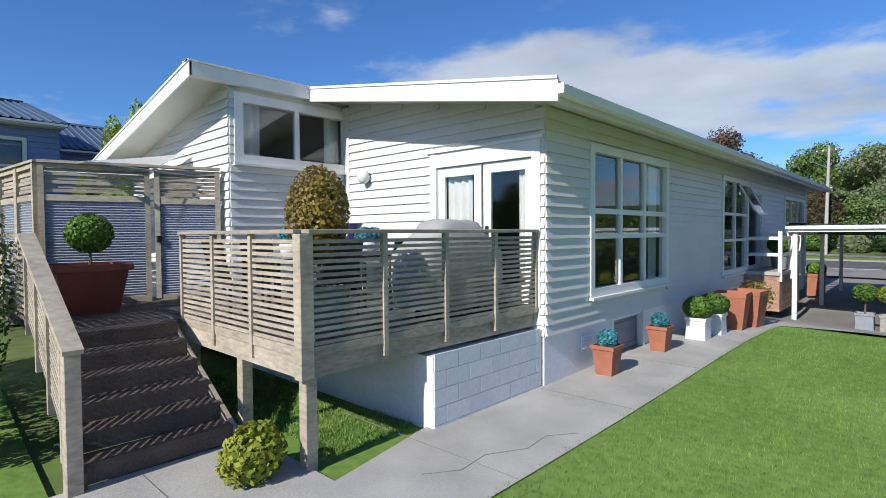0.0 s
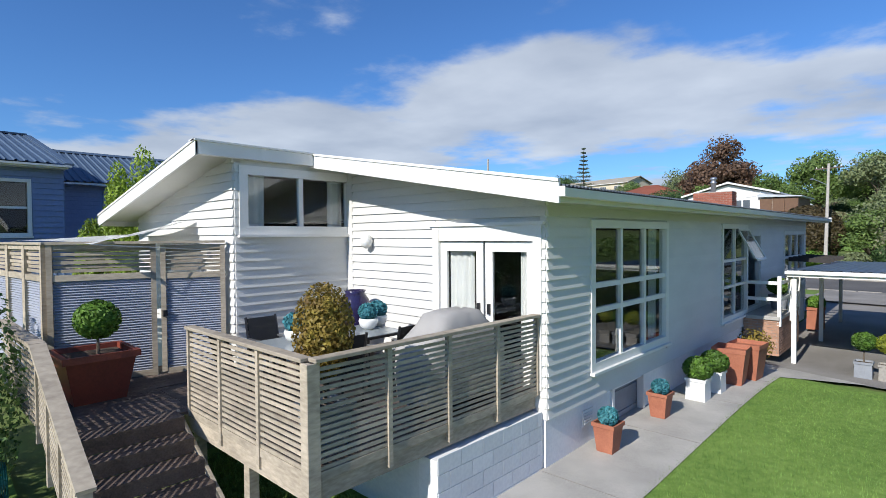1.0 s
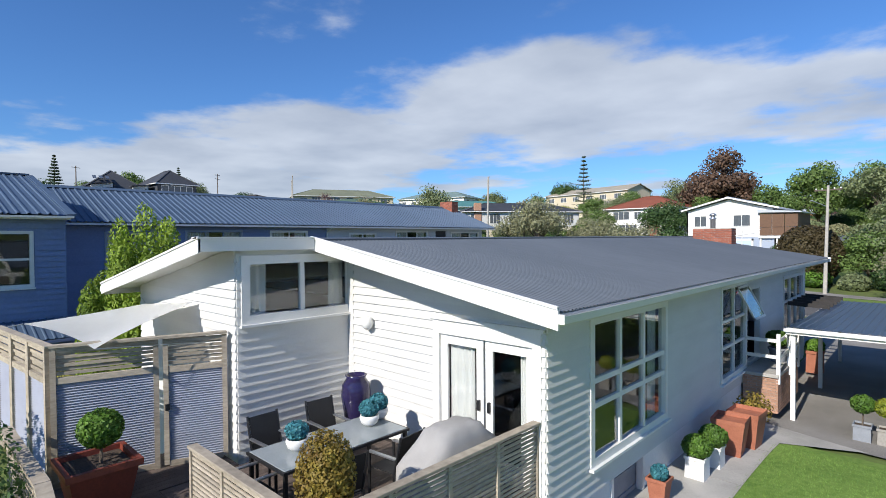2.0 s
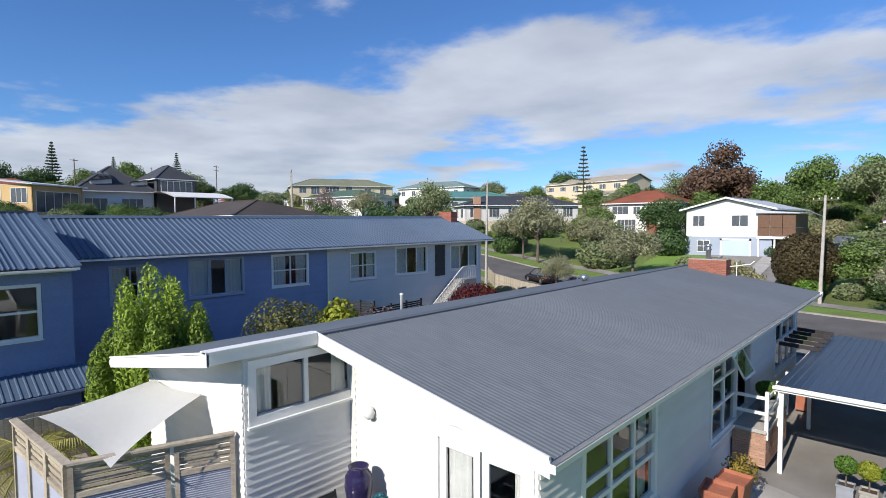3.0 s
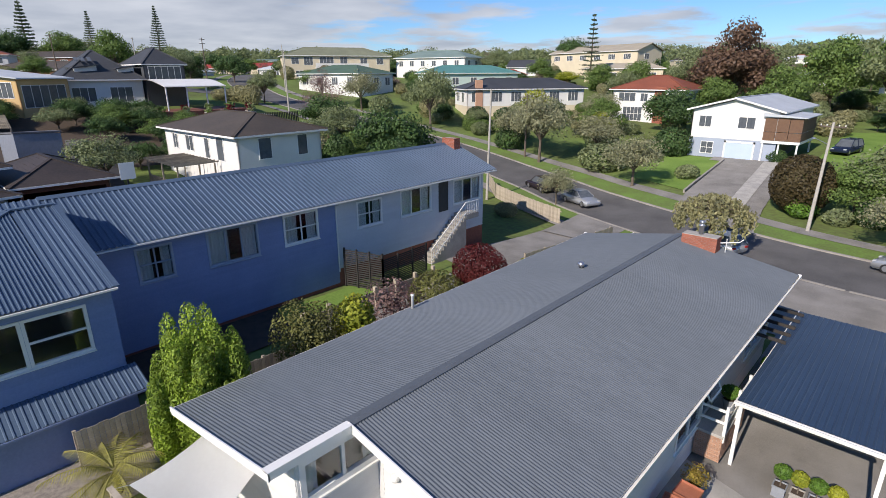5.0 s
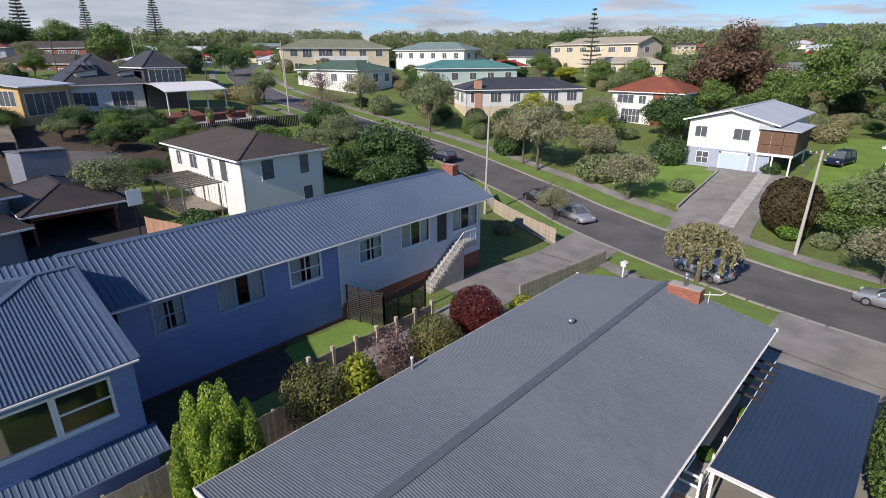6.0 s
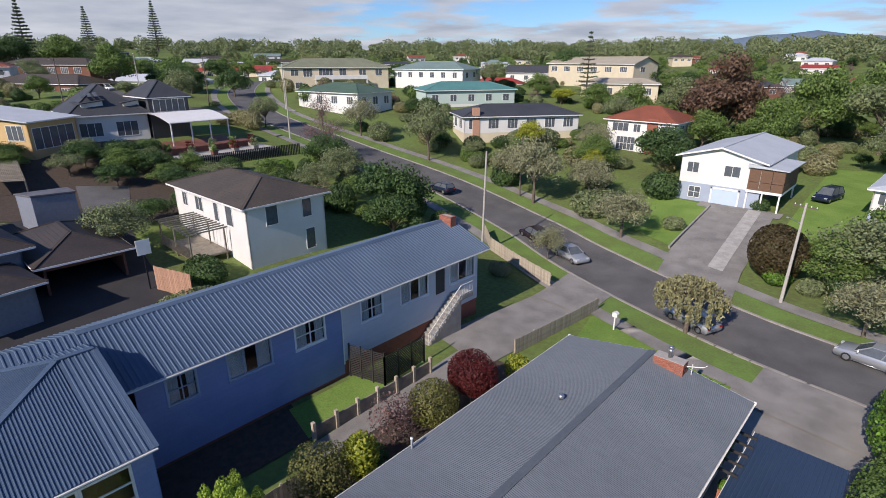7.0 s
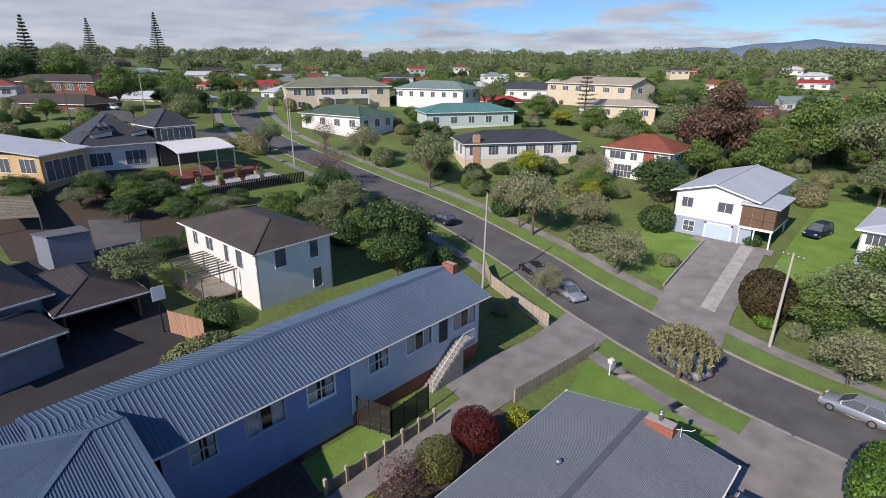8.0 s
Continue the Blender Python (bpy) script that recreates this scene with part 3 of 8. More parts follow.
def window(parent, m, u0, u1, z0, z1, cols=(1,), rows=(1,), material="white", fw=0.09, bar=0.05, sill=True, curtains=(), name="window", glass="glass", deep=0.05):
    """A window with an outer frame, glazing bars and one pane in each light; curtains are (from, to) along it."""
    fr = B()
    y0, y1 = -0.09, deep
    ring(fr, u0 - fw * 0.6, u1 + fw * 0.6, z0 - fw * 0.6, z1 + fw * 0.6, fw, y0, y1)
    iu0, iu1, iz0, iz1 = u0 + fw * 0.4, u1 - fw * 0.4, z0 + fw * 0.4, z1 - fw * 0.4
    cu = [iu0 + (iu1 - iu0) * sum(cols[:i]) / sum(cols) for i in range(len(cols) + 1)]
    cz = [iz0 + (iz1 - iz0) * sum(rows[:i]) / sum(rows) for i in range(len(rows) + 1)]
    w = part(name, xf(fr, m), material, parent)
    if sill:
        part("sill", xf(box(B(), u0 - fw * 0.8, u1 + fw * 0.8, 0.0, y1 + 0.06, z0 - fw * 0.6 - 0.045, z0 - fw * 0.6 - 0.002), m), material, w)
    for u in cu[1:-1]:
        part("glazing_bar", xf(box(B(), u - bar / 2, u + bar / 2, -0.05, 0.028, iz0, iz1), m), material, w)
    for z in cz[1:-1]:
        part("glazing_bar", xf(box(B(), iu0, iu1, -0.05, 0.024, z - bar / 2, z + bar / 2), m), material, w)
    for a, b in zip(cu, cu[1:]):
        for c, d in zip(cz, cz[1:]):
            g = B()
            box(g, a + bar * 0.4, b - bar * 0.4, -0.025, -0.019, c + bar * 0.4, d - bar * 0.4)
            o = part("pane", xf(g, m), glass, w)
            o.visible_shadow = False
    for a, b in curtains:
        g = B()
        n = max(6, int((b - a) / 0.035))
        top, bot = [], []
        for i in range(n + 1):
            u = a + (b - a) * i / n
            y = -0.17 + 0.03 * math.sin(i * 1.35) + 0.012 * math.sin(i * 0.5)
            top.append(g.verts.new((u, y, z1 - 0.03)))
            bot.append(g.verts.new((u + 0.01 * math.sin(i), y * 1.05, z0 - 0.02)))
        for i in range(n):
            g.faces.new((top[i], top[i + 1], bot[i + 1], bot[i]))
        part("curtain", xf(g, m), "curtain", w, "gathered white curtain", True)
    return w


def iron(p00, p10, p11, p01, pitch, amp, flat=False):
    """Profiled roofing: p00 to p10 along the eave, p01 and p11 on the ridge side; ribs run up the slope."""
    p00, p10, p11, p01 = (Vector(p) for p in (p00, p10, p11, p01))
    L = max((p10 - p00).length, (p11 - p01).length)
    n = max(2, int(L / pitch))
    nor = (p10 - p00).cross(p01 - p00).normalized()
    if nor.z < 0:
        nor = -nor
    prof = [(0, 0), (0.62, 0), (0.72, 1), (0.90, 1)] if flat else [(0, -1), (0.25, 0), (0.5, 1), (0.75, 0)]
    vs, fs = [], []
    ts = [((i + a) / n, h) for i in range(n) for a, h in prof] + [(1.0, prof[0][1])]
    for t, h in ts:
        vs += [p00.lerp(p10, t) + nor * amp * h, p01.lerp(p11, t) + nor * amp * h]
    for i in range(len(ts) - 1):
        fs.append((2 * i, 2 * i + 2, 2 * i + 3, 2 * i + 1))
    return vs, fs


def joined(*parts):
    vs, fs = [], []
    for v, f in parts:
        k = len(vs)
        vs += list(v)
        fs += [tuple(i + k for i in q) for q in f]
    return vs, fs


# ---- the main house ----
XW, YG, XR, XL, YL, YF = -0.28, 0.42, -4.82, -9.6, -1.88, 19.9   # right wall, gable wall, ridge, left wall, left wing's front, far wall
ZR, ZE, ZEL = 4.68, 3.80, 3.68
YR0, YL0, YB = -0.43, -2.55, 20.45
XE, XEL = 0.43, -10.1
FL = 1.02


def under_r(x):
    return ZR - (ZR - ZE) * (x - XR) / (XE - XR) - 0.10


def under_l(x):
    return ZR - (ZR - ZEL) * (XR - x) / (XR - XEL) - 0.10


house = thing("house", "white weatherboard bungalow with a low grey iron roof", "house", (-5, 10, 0))
# roof planes
right_plane = part("roof", joined(iron((XE, YR0, ZE), (XE, YB, ZE), (XR, YB, ZR), (XR, YR0, ZR), 0.093, 0.014)), "roof_grey", house, "grey corrugated iron roof slope", True)
left_plane = part("roof", joined(iron((XEL, YL0, ZEL), (XEL, YB, ZEL), (XR, YB, ZR), (XR, YL0, ZR), 0.093, 0.014)), "roof_grey", house, "grey corrugated iron roof slope", True)
# ridge cap, darker than the roof iron and wider on its left side
for y in np.arange(YR0, YB, 1.8):
    y2 = min(y + 1.8, YB)
    bm = prism(B(), [(XR, y, ZR + 0.045), (XR + 0.12, y, ZR + 0.024), (XR + 0.12, y, ZR - 0.02), (XR, y, ZR + 0.02), (XR - 0.27, y, ZR - 0.04), (XR - 0.27, y, ZR - 0.022)], (0, y2 - y - 0.004, 0))
    part("ridge_cap", bm, "ridge_dark", house, "dark grey folded ridge cap")
# soffit and rafters' closing sheets below the iron
bm = B()
prism(bm, [(XE - 0.02, YR0 + 0.03, ZE - 0.03), (XR + 0.02, YR0 + 0.03, ZR - 0.03), (XR + 0.02, YR0 + 0.03, ZR - 0.10), (XE - 0.02, YR0 + 0.03, ZE - 0.10)], (0, YB - YR0 - 0.06, 0))
part("soffit", bm, "soffit", house, "cream painted soffit lining")
bm = B()
prism(bm, [(XEL + 0.02, YL0 + 0.03, ZEL - 0.03), (XR - 0.0, YL0 + 0.03, ZR - 0.03), (XR - 0.0, YL0 + 0.03, ZR - 0.10), (XEL + 0.02, YL0 + 0.03, ZEL - 0.10)], (0, YB - YL0 - 0.06, 0))
part("soffit", bm, "soffit", house, "cream painted soffit lining")
# bargeboards
bm = B()
prism(bm, [(XE, YR0 - 0.012, ZE + 0.05), (XR + 0.0, YR0 - 0.012, ZR + 0.05), (XR + 0.0, YR0 - 0.012, ZR - 0.19), (XE, YR0 - 0.012, ZE - 0.22)], (0, 0.04, 0))
prism(bm, [(XE, YR0 - 0.03, ZE + 0.075), (XR + 0.0, YR0 - 0.03, ZR + 0.075), (XR + 0.0, YR0 - 0.03, ZR + 0.035), (XE, YR0 - 0.03, ZE + 0.035)], (0, 0.035, 0))
part("bargeboard", bm, "white", house, "white painted bargeboard")
bm = B()
prism(bm, [(XEL, YL0 - 0.012, ZEL + 0.05), (XR + 0.12, YL0 - 0.012, ZR + 0.05), (XR + 0.12, YL0 - 0.012, ZR - 0.19), (XEL, YL0 - 0.012, ZEL - 0.19)], (0, 0.04, 0))
prism(bm, [(XEL, YL0 - 0.03, ZEL + 0.07), (XR + 0.12, YL0 - 0.03, ZR + 0.07), (XR + 0.12, YL0 - 0.03, ZR + 0.035), (XEL, YL0 - 0.03, ZEL + 0.035)], (0, 0.035, 0))
part("bargeboard", bm, "white", house, "white painted bargeboard")
bm = B()
box(bm, XR - 0.02, XR + 0.12, YL0, YR0, ZR - 0.17, ZR + 0.03)
box(bm, XR - 0.08, XR + 0.15, YL0 - 0.03, YR0, ZR + 0.032, ZR + 0.062)
part("fascia", bm, "white", house, "white fascia above the high window")
bm = B()
for x0, z0, y0, w in ((XR, ZR, YR0, XE - XR), (XEL, ZEL, YL0, XR - XEL)):
    z1 = ZE if x0 == XR else ZR
    prism(bm, [(x0, YB, z0 - 0.02), (x0 + w, YB, z1 - 0.02), (x0 + w, YB, z1 - 0.2), (x0, YB, z0 - 0.2)], (0, 0.03, 0))
part("bargeboard", bm, "white", house, "white painted bargeboard")
# gutters: open channels
for x, z, y0, s in ((XE, ZE, YR0, 1), (XEL, ZEL, YL0, -1)):
    bm = B()
    prof = [(-0.03, 0.0), (-0.03, -0.12), (0.09, -0.12), (0.115, -0.02), (0.105, -0.02), (0.082, -0.11), (-0.02, -0.11), (-0.02, 0.0)]
    prism(bm, [(x + s * (a - 0.03), y0, z + b - 0.02) for a, b in prof], (0, YB - y0, 0))
    box(bm, min(x - s * 0.06, x + s * 0.085), max(x - s * 0.06, x + s * 0.085), y0 - 0.008, y0 - 0.002, z - 0.14, z - 0.02)
    box(bm, min(x - s * 0.06, x + s * 0.085), max(x - s * 0.06, x + s * 0.085), YB, YB + 0.07, z - 0.16, z + 0.02)
    part("gutter", bm, "white", house, "white metal gutter")
    bm = B()
    box(bm, x - s * 0.09, x - s * 0.062, y0 + 0.04, YB, z - 0.20, z - 0.04)
    part("fascia", bm, "soffit", house)
# walls
m_right = wall_frame((XW, YG), (0, 1))
h_right = [(1.30, 4.36, 1.12, 3.36), (8.10, 10.38, 1.02, 3.38), (10.62, 12.0, 1.05, 3.12), (15.35, 18.9, 1.3, 3.2)]
wall_r = part("wall", wall_slab(m_right, YF - YG, 0.62, lambda u: 3.80, h_right), "board", house)
m_gable = wall_frame((-4.68, YG), (1, 0))
gl = XW + 4.68
h_gable = [(2.34, 4.22, FL, 3.14)]
wall_g = part("wall", wall_slab(m_gable, gl, 0.62, lambda u: under_r(-4.68 + u), h_gable), "board", house)
XS = -4.86
m_step = wall_frame((XS, YL), (0, 1))
h_step = [(0.16, 2.34, 3.34, 4.33)]
wall_s = part("wall", wall_slab(m_step, YG - YL, 0.1, lambda u: 4.53, h_step), "board", house)
m_left = wall_frame((XL, YL), (1, 0))
wall_l = part("wall", wall_slab(m_left, XS - XL, 0.1, lambda u: under_l(XL + u), []), "board", house)
wall_b = part("wall", wall_slab(wall_frame((XW, YF), (-1, 0)), XW - XL, -0.2, lambda u: min(under_r(XW - u), under_l(XW - u)), []), "board", house)
wall_w = part("wall", wall_slab(wall_frame((XL, YF), (0, -1)), YF - YL, -0.2, lambda u: 3.6, []), "board", house)
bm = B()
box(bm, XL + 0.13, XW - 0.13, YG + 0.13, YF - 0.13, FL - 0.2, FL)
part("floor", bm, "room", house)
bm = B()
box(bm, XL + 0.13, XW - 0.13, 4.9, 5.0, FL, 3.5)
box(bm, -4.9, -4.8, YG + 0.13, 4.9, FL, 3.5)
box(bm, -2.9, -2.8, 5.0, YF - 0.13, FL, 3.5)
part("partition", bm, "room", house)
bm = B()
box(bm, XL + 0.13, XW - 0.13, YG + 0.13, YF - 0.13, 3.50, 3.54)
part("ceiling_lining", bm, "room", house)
# foundation walls
bm = B()
for y0, y1 in ((YG, 2.45), (3.75, YF)):
    box(bm, XW - 0.2, XW - 0.02, y0, y1, -0.3, 0.615)
box(bm, XW - 0.2, XW - 0.02, 2.45, 3.75, 0.56, 0.615)
part("foundation", bm, "foundation", house, "grey painted concrete foundation")
bm = B()
box(bm, -4.6, XW - 0.2, YG + 0.02, YG + 0.2, -0.3, 0.615)
part("foundation", bm, "foundation", house, "grey painted concrete foundation")
bm = B()
box(bm, XW - 0.16, XW - 0.12, 2.49, 3.71, -0.1, 0.53)
for z in (0.03, 0.42):
    box(bm, XW - 0.122, XW - 0.10, 2.52, 3.68, z - 0.04, z + 0.04)
bd = part("basement_door", bm, "slate_pot", house, "low grey basement door")
for y in (2.45, 3.72):
    part("jamb", box(B(), XW - 0.1, XW + 0.02, y - 0.03, y + 0.05, -0.1, 0.64), "white", bd)
for y in (1.62,):
    bm = B()
    box(bm, XW - 0.02, XW - 0.002, y - 0.16, y + 0.16, 0.22, 0.47)
    v = part("foundation_vent", bm, "white", house)
    for k in range(4):
        bm = B()
        beam(bm, (XW + 0.004, y - 0.13, 0.27 + k * 0.05), (XW + 0.004, y + 0.13, 0.27 + k * 0.05), 0.015, 0.02)
        part("slat", bm, "foundation", v)
# corner stops
bm = B()
box(bm, XS - 0.1, -4.68, YG + 0.001, YG + 0.12, 0.3, 4.5)
box(bm, XS + 0.001, -4.66, YG - 0.03, YG, 0.3, 4.5)
part("corner_board", bm, "board", house)
bm = B()
box(bm, XW - 0.03, XW + 0.012, YG - 0.012, YG + 0.02, 0.6, 3.8)
part("corner_board", bm, "board", house)
boards(wall_r, m_right, YF - YG, 0.62, lambda u: 3.80, [(h[0] - .05, h[1] + .05, h[2] - .1, h[3] + .06) for h in h_right], "board")
boards(wall_g, m_gable, gl, 0.62, lambda u: under_r(-4.68 + u) + 0.04, [(h_gable[0][0] - .08, h_gable[0][1] + .08, FL - .1, 3.38)], "board")
boards(wall_s, m_step, YG - YL, 0.1, lambda u: 4.55, [(0.1, 2.42, 3.24, 4.6)], "board")
boards(wall_l, m_left, XS - XL, 0.1, lambda u: under_l(XL + u) + 0.04, [], "board")
# windows
window(house, m_right, *h_right[0], cols=(1, 1, 1), rows=(1.35, 0.66, 1.5), curtains=((1.35, 1.75), (3.95, 4.32)), fw=0.13, bar=0.085)
window(house, m_right, *h_right[1], cols=(1, 1), rows=(1, 0.9, 1.1), fw=0.12, bar=0.07)
window(house, m_right, *h_right[3], cols=(1, 1, 1), rows=(1.2, 1), fw=0.12, bar=0.07)
bm = B()
for a, b, c, d in ((0, 1.1, 0, 0.06), (0, 1.1, 0.9, 0.96), (0, 0.06, 0, 0.96), (1.04, 1.1, 0, 0.96)):
    box(bm, a, b, 0, 0.04, c, d)
m_sash = m_right @ Matrix.Translation((9.28, 0.05, 3.32)) @ Matrix.Rotation(radians(28), 4, "X") @ Matrix.Translation((0, 0, -0.96))
sash = part("open_sash", xf(bm, m_sash), "white", house, "white top-hung sash standing open")
bm = B()
box(bm, 0.06, 1.04, 0.016, 0.024, 0.06, 0.90)
part("pane", xf(bm, m_sash), "glass", sash).visible_shadow = False
window(house, m_step, *h_step[0], cols=(1, 1), rows=(1,), curtains=((0.22, 0.62), (1.95, 2.3)), fw=0.15, bar=0.09)
# french doors with a deep head panel
bm = B()
box(bm, 2.22, 2.36, -0.09, 0.045, FL, 3.36)
box(bm, 4.20, 4.34, -0.09, 0.045, FL, 3.36)
box(bm, 2.36, 4.20, -0.09, 0.035, 3.12, 3.36)
box(bm, 2.16, 4.40, 0.0, 0.075, 3.355, 3.40)
frame_fd = part("door_frame", xf(bm, m_gable), "white", house, "white painted door surround")
for a, b in ((2.36, 3.26), (3.30, 4.20)):
    bm = B()
    box(bm, a, a + 0.14, -0.06, -0.015, FL + 0.02, 3.11)
    box(bm, b - 0.14, b, -0.06, -0.015, FL + 0.02, 3.11)
    box(bm, a + 0.14, b - 0.14, -0.06, -0.015, 2.96, 3.11)
    box(bm, a + 0.14, b - 0.14, -0.06, -0.015, FL + 0.02, FL + 0.28)
    leaf = part("french_door", xf(bm, m_gable), "white", house, "white glazed french door")
    bm = B()
    box(bm, a + 0.12, b - 0.12, -0.042, -0.036, FL + 0.26, 2.98)
    part("pane", xf(bm, m_gable), "glass", leaf).visible_shadow = False
    bm = B()
    box(bm, (b - 0.10) if a < 3 else (a + 0.06), (b - 0.06) if a < 3 else (a + 0.10), -0.015, 0.03, 2.0, 2.16)
    part("handle", xf(bm, m_gable), "black", leaf)
    bm = B()
    c0, c1 = (a + 0.1, a + 0.62) if a < 3 else (b - 0.32, b - 0.1)
    n = 16
    vs = []
    for i in range(n + 1):
        u = c0 + (c1 - c0) * i / n
        for z in (FL + 0.1, 3.1):
            vs.append((u, -0.14 + 0.03 * math.sin(i * 1.4), z))
    vs = [m_gable @ Vector(v) for v in vs]
    part("curtain", (vs, [(2 * i, 2 * i + 2, 2 * i + 3, 2 * i + 1) for i in range(n)]), "curtain", leaf, "gathered white curtain", True)
# entrance door in the long wall
bm = B()
box(bm, 10.70, 11.92, -0.35, -0.30, 1.05, 3.08)
part("front_door", xf(bm, m_right), "black", house, "dark front door in a recess")
# wall lamp on the gable
lamp = thing("wall_lamp", "white round wall lamp on the weatherboards", "lamp", (-4.1, YG, 3.1))
bm = B()
lathe(bm, [(0.03, -0.14), (0.10, -0.08), (0.12, 0.0), (0.09, 0.09), (0.04, 0.12)], 14, (-4.1, YG - 0.13, 3.12))
part("globe", bm, "ceramic", lamp, "", True)
bm = B()
box(bm, -4.13, -4.07, YG - 0.05, YG - 0.02, 2.98, 3.16)
part("bracket", bm, "white", lamp)

# chimney of red brick
def brick_stack(parent, x0, x1, y0, y1, z0, z1, material="brick", bl=0.23, bh=0.076, bd=0.11):
    core = B()
    box(core, x0 + 0.012, x1 - 0.012, y0 + 0.012, y1 - 0.012, z0, z1 - 0.004)
    part("mortar_core", core, "mortar", parent)
    lib = {}
    def brick(a, b, c, d, z):
        key = (round(b - a, 3), round(d - c, 3))
        if key not in lib:
            q = B()
            box(q, 0, b - a, 0, d - c, 0, bh - 0.01)
            lib[key] = mesh_of("brick", q, material)
        o = new("brick", lib[key])
        o.parent = parent
        o.matrix_parent_inverse = W[parent].inverted()
        o.location = (a, c, z)
    z, k = z0, 0
    while z < z1 - bh * 0.5:
        off = bl / 2 if k % 2 else 0
        for c, d in ((y0, y0 + bd), (y1 - bd, y1)):
            x = x0 - off
            while x < x1 - 0.02:
                a, b = max(x, x0), min(x + bl - 0.01, x1)
                if b - a > 0.03:
                    brick(a, b, c, d, z)
                x += bl
        for c, d in ((x0, x0 + bd), (x1 - bd, x1)):
            y = y0 + bd + 0.01 - (off if k % 2 else 0)
            while y < y1 - bd - 0.03:
                a, b = max(y, y0 + bd + 0.01), min(y + bl - 0.01, y1 - bd - 0.01)
                if b - a > 0.03:
                    brick(c, d, a, b, z)
                y += bl
        z += bh
        k += 1


chim = thing("chimney", "red brick chimney with a steel flue", "chimney", (-3.6, 19.7, 4.3))
brick_stack(chim, -4.45, -2.85, 19.35, 20.05, 4.2, 5.06)
bm = B()
lathe(bm, [(0.11, 0), (0.11, 0.42), (0.15, 0.43), (0.15, 0.47), (0.10, 0.48), (0.10, 0.58), (0.16, 0.59), (0.12, 0.68), (0.02, 0.7)], 14, (-3.7, 19.7, 5.04))
part("flue", bm, "steel", chim, "steel flue with a cowl", True)
aer = thing("television_aerial", "white television aerial beside the chimney", "aerial", (-2.6, 20.0, 4.2))
bm = B()
tube(bm, [(-2.6, 20.0, 4.2), (-2.6, 20.0, 4.95)], 0.02)
tube(bm, [(-3.0, 19.9, 4.7), (-2.1, 20.2, 4.85)], 0.025)
tube(bm, [(-2.1, 20.2, 4.85), (-1.95, 20.25, 5.0)], 0.02)
part("mast", bm, "white", aer)
vent = thing("roof_vent", "round steel vent on the grey roof", "vent", (-6.5, 13.35, 4.3))
bm = B()
lathe(bm, [(0.09, -0.05), (0.09, 0.14), (0.15, 0.16), (0.17, 0.24), (0.14, 0.32), (0.05, 0.36)], 14, (-6.5, 13.35, 4.30))
part("cowl", bm, "steel", vent, "", True)
pipe = thing("vent_pipe", "white plastic vent pipe through the roof", "pipe", (-9.9, 6.45, 3.7))
bm = B()
lathe(bm, [(0.055, -0.1), (0.055, 0.55), (0.07, 0.56), (0.07, 0.62)], 12, (-9.9, 6.45, 3.68))
part("pipe", bm, "white", pipe, "", True)

# ---- the deck and its screen ----
DZ = 1.02
deck = thing("deck", "raised timber deck with slatted balustrades", "deck", (-2.5, -1.5, 0))
k = 0
x = -4.55
lib = {}
while x < -0.55:
    q = B()
    box(q, x, x + 0.135, -3.22, YG - 0.03, DZ - 0.035, DZ)
    part("deck_board", q, "wood_dark", deck)
    x += 0.141
x = -6.0
while x < -3.25:
    q = B()
    box(q, x, x + 0.135, -4.72, -3.225 if x > -4.6 else -2.0, DZ - 0.035, DZ - 0.001)
    part("deck_board", q, "wood_dark", deck)
    x += 0.141
for y in (-3.26,):
    bm = B()
    box(bm, -4.6, -0.46, y - 0.022, y + 0.022, DZ - 0.27, DZ - 0.04)
    part("joist", bm, "wood", deck)
bm = B()
box(bm, -0.50, -0.455, -3.24, YG - 0.03, DZ - 0.27, DZ - 0.04)
part("joist", bm, "wood", deck)
for x in np.arange(-4.4, -0.7, 0.6):
    bm = B()
    box(bm, x - 0.022, x + 0.022, -3.2, YG - 0.05, DZ - 0.23, DZ - 0.04)
    part("joist", bm, "wood_fence", deck)
for px, py in ((-0.52, -3.2), (-1.75, -3.2), (-3.1, -3.2)):
    bm = B()
    box(bm, px - 0.06, px + 0.06, py - 0.06, py + 0.06, -0.3, DZ - 0.04)
    part("post", bevel(bm, 0.006), "wood", deck)


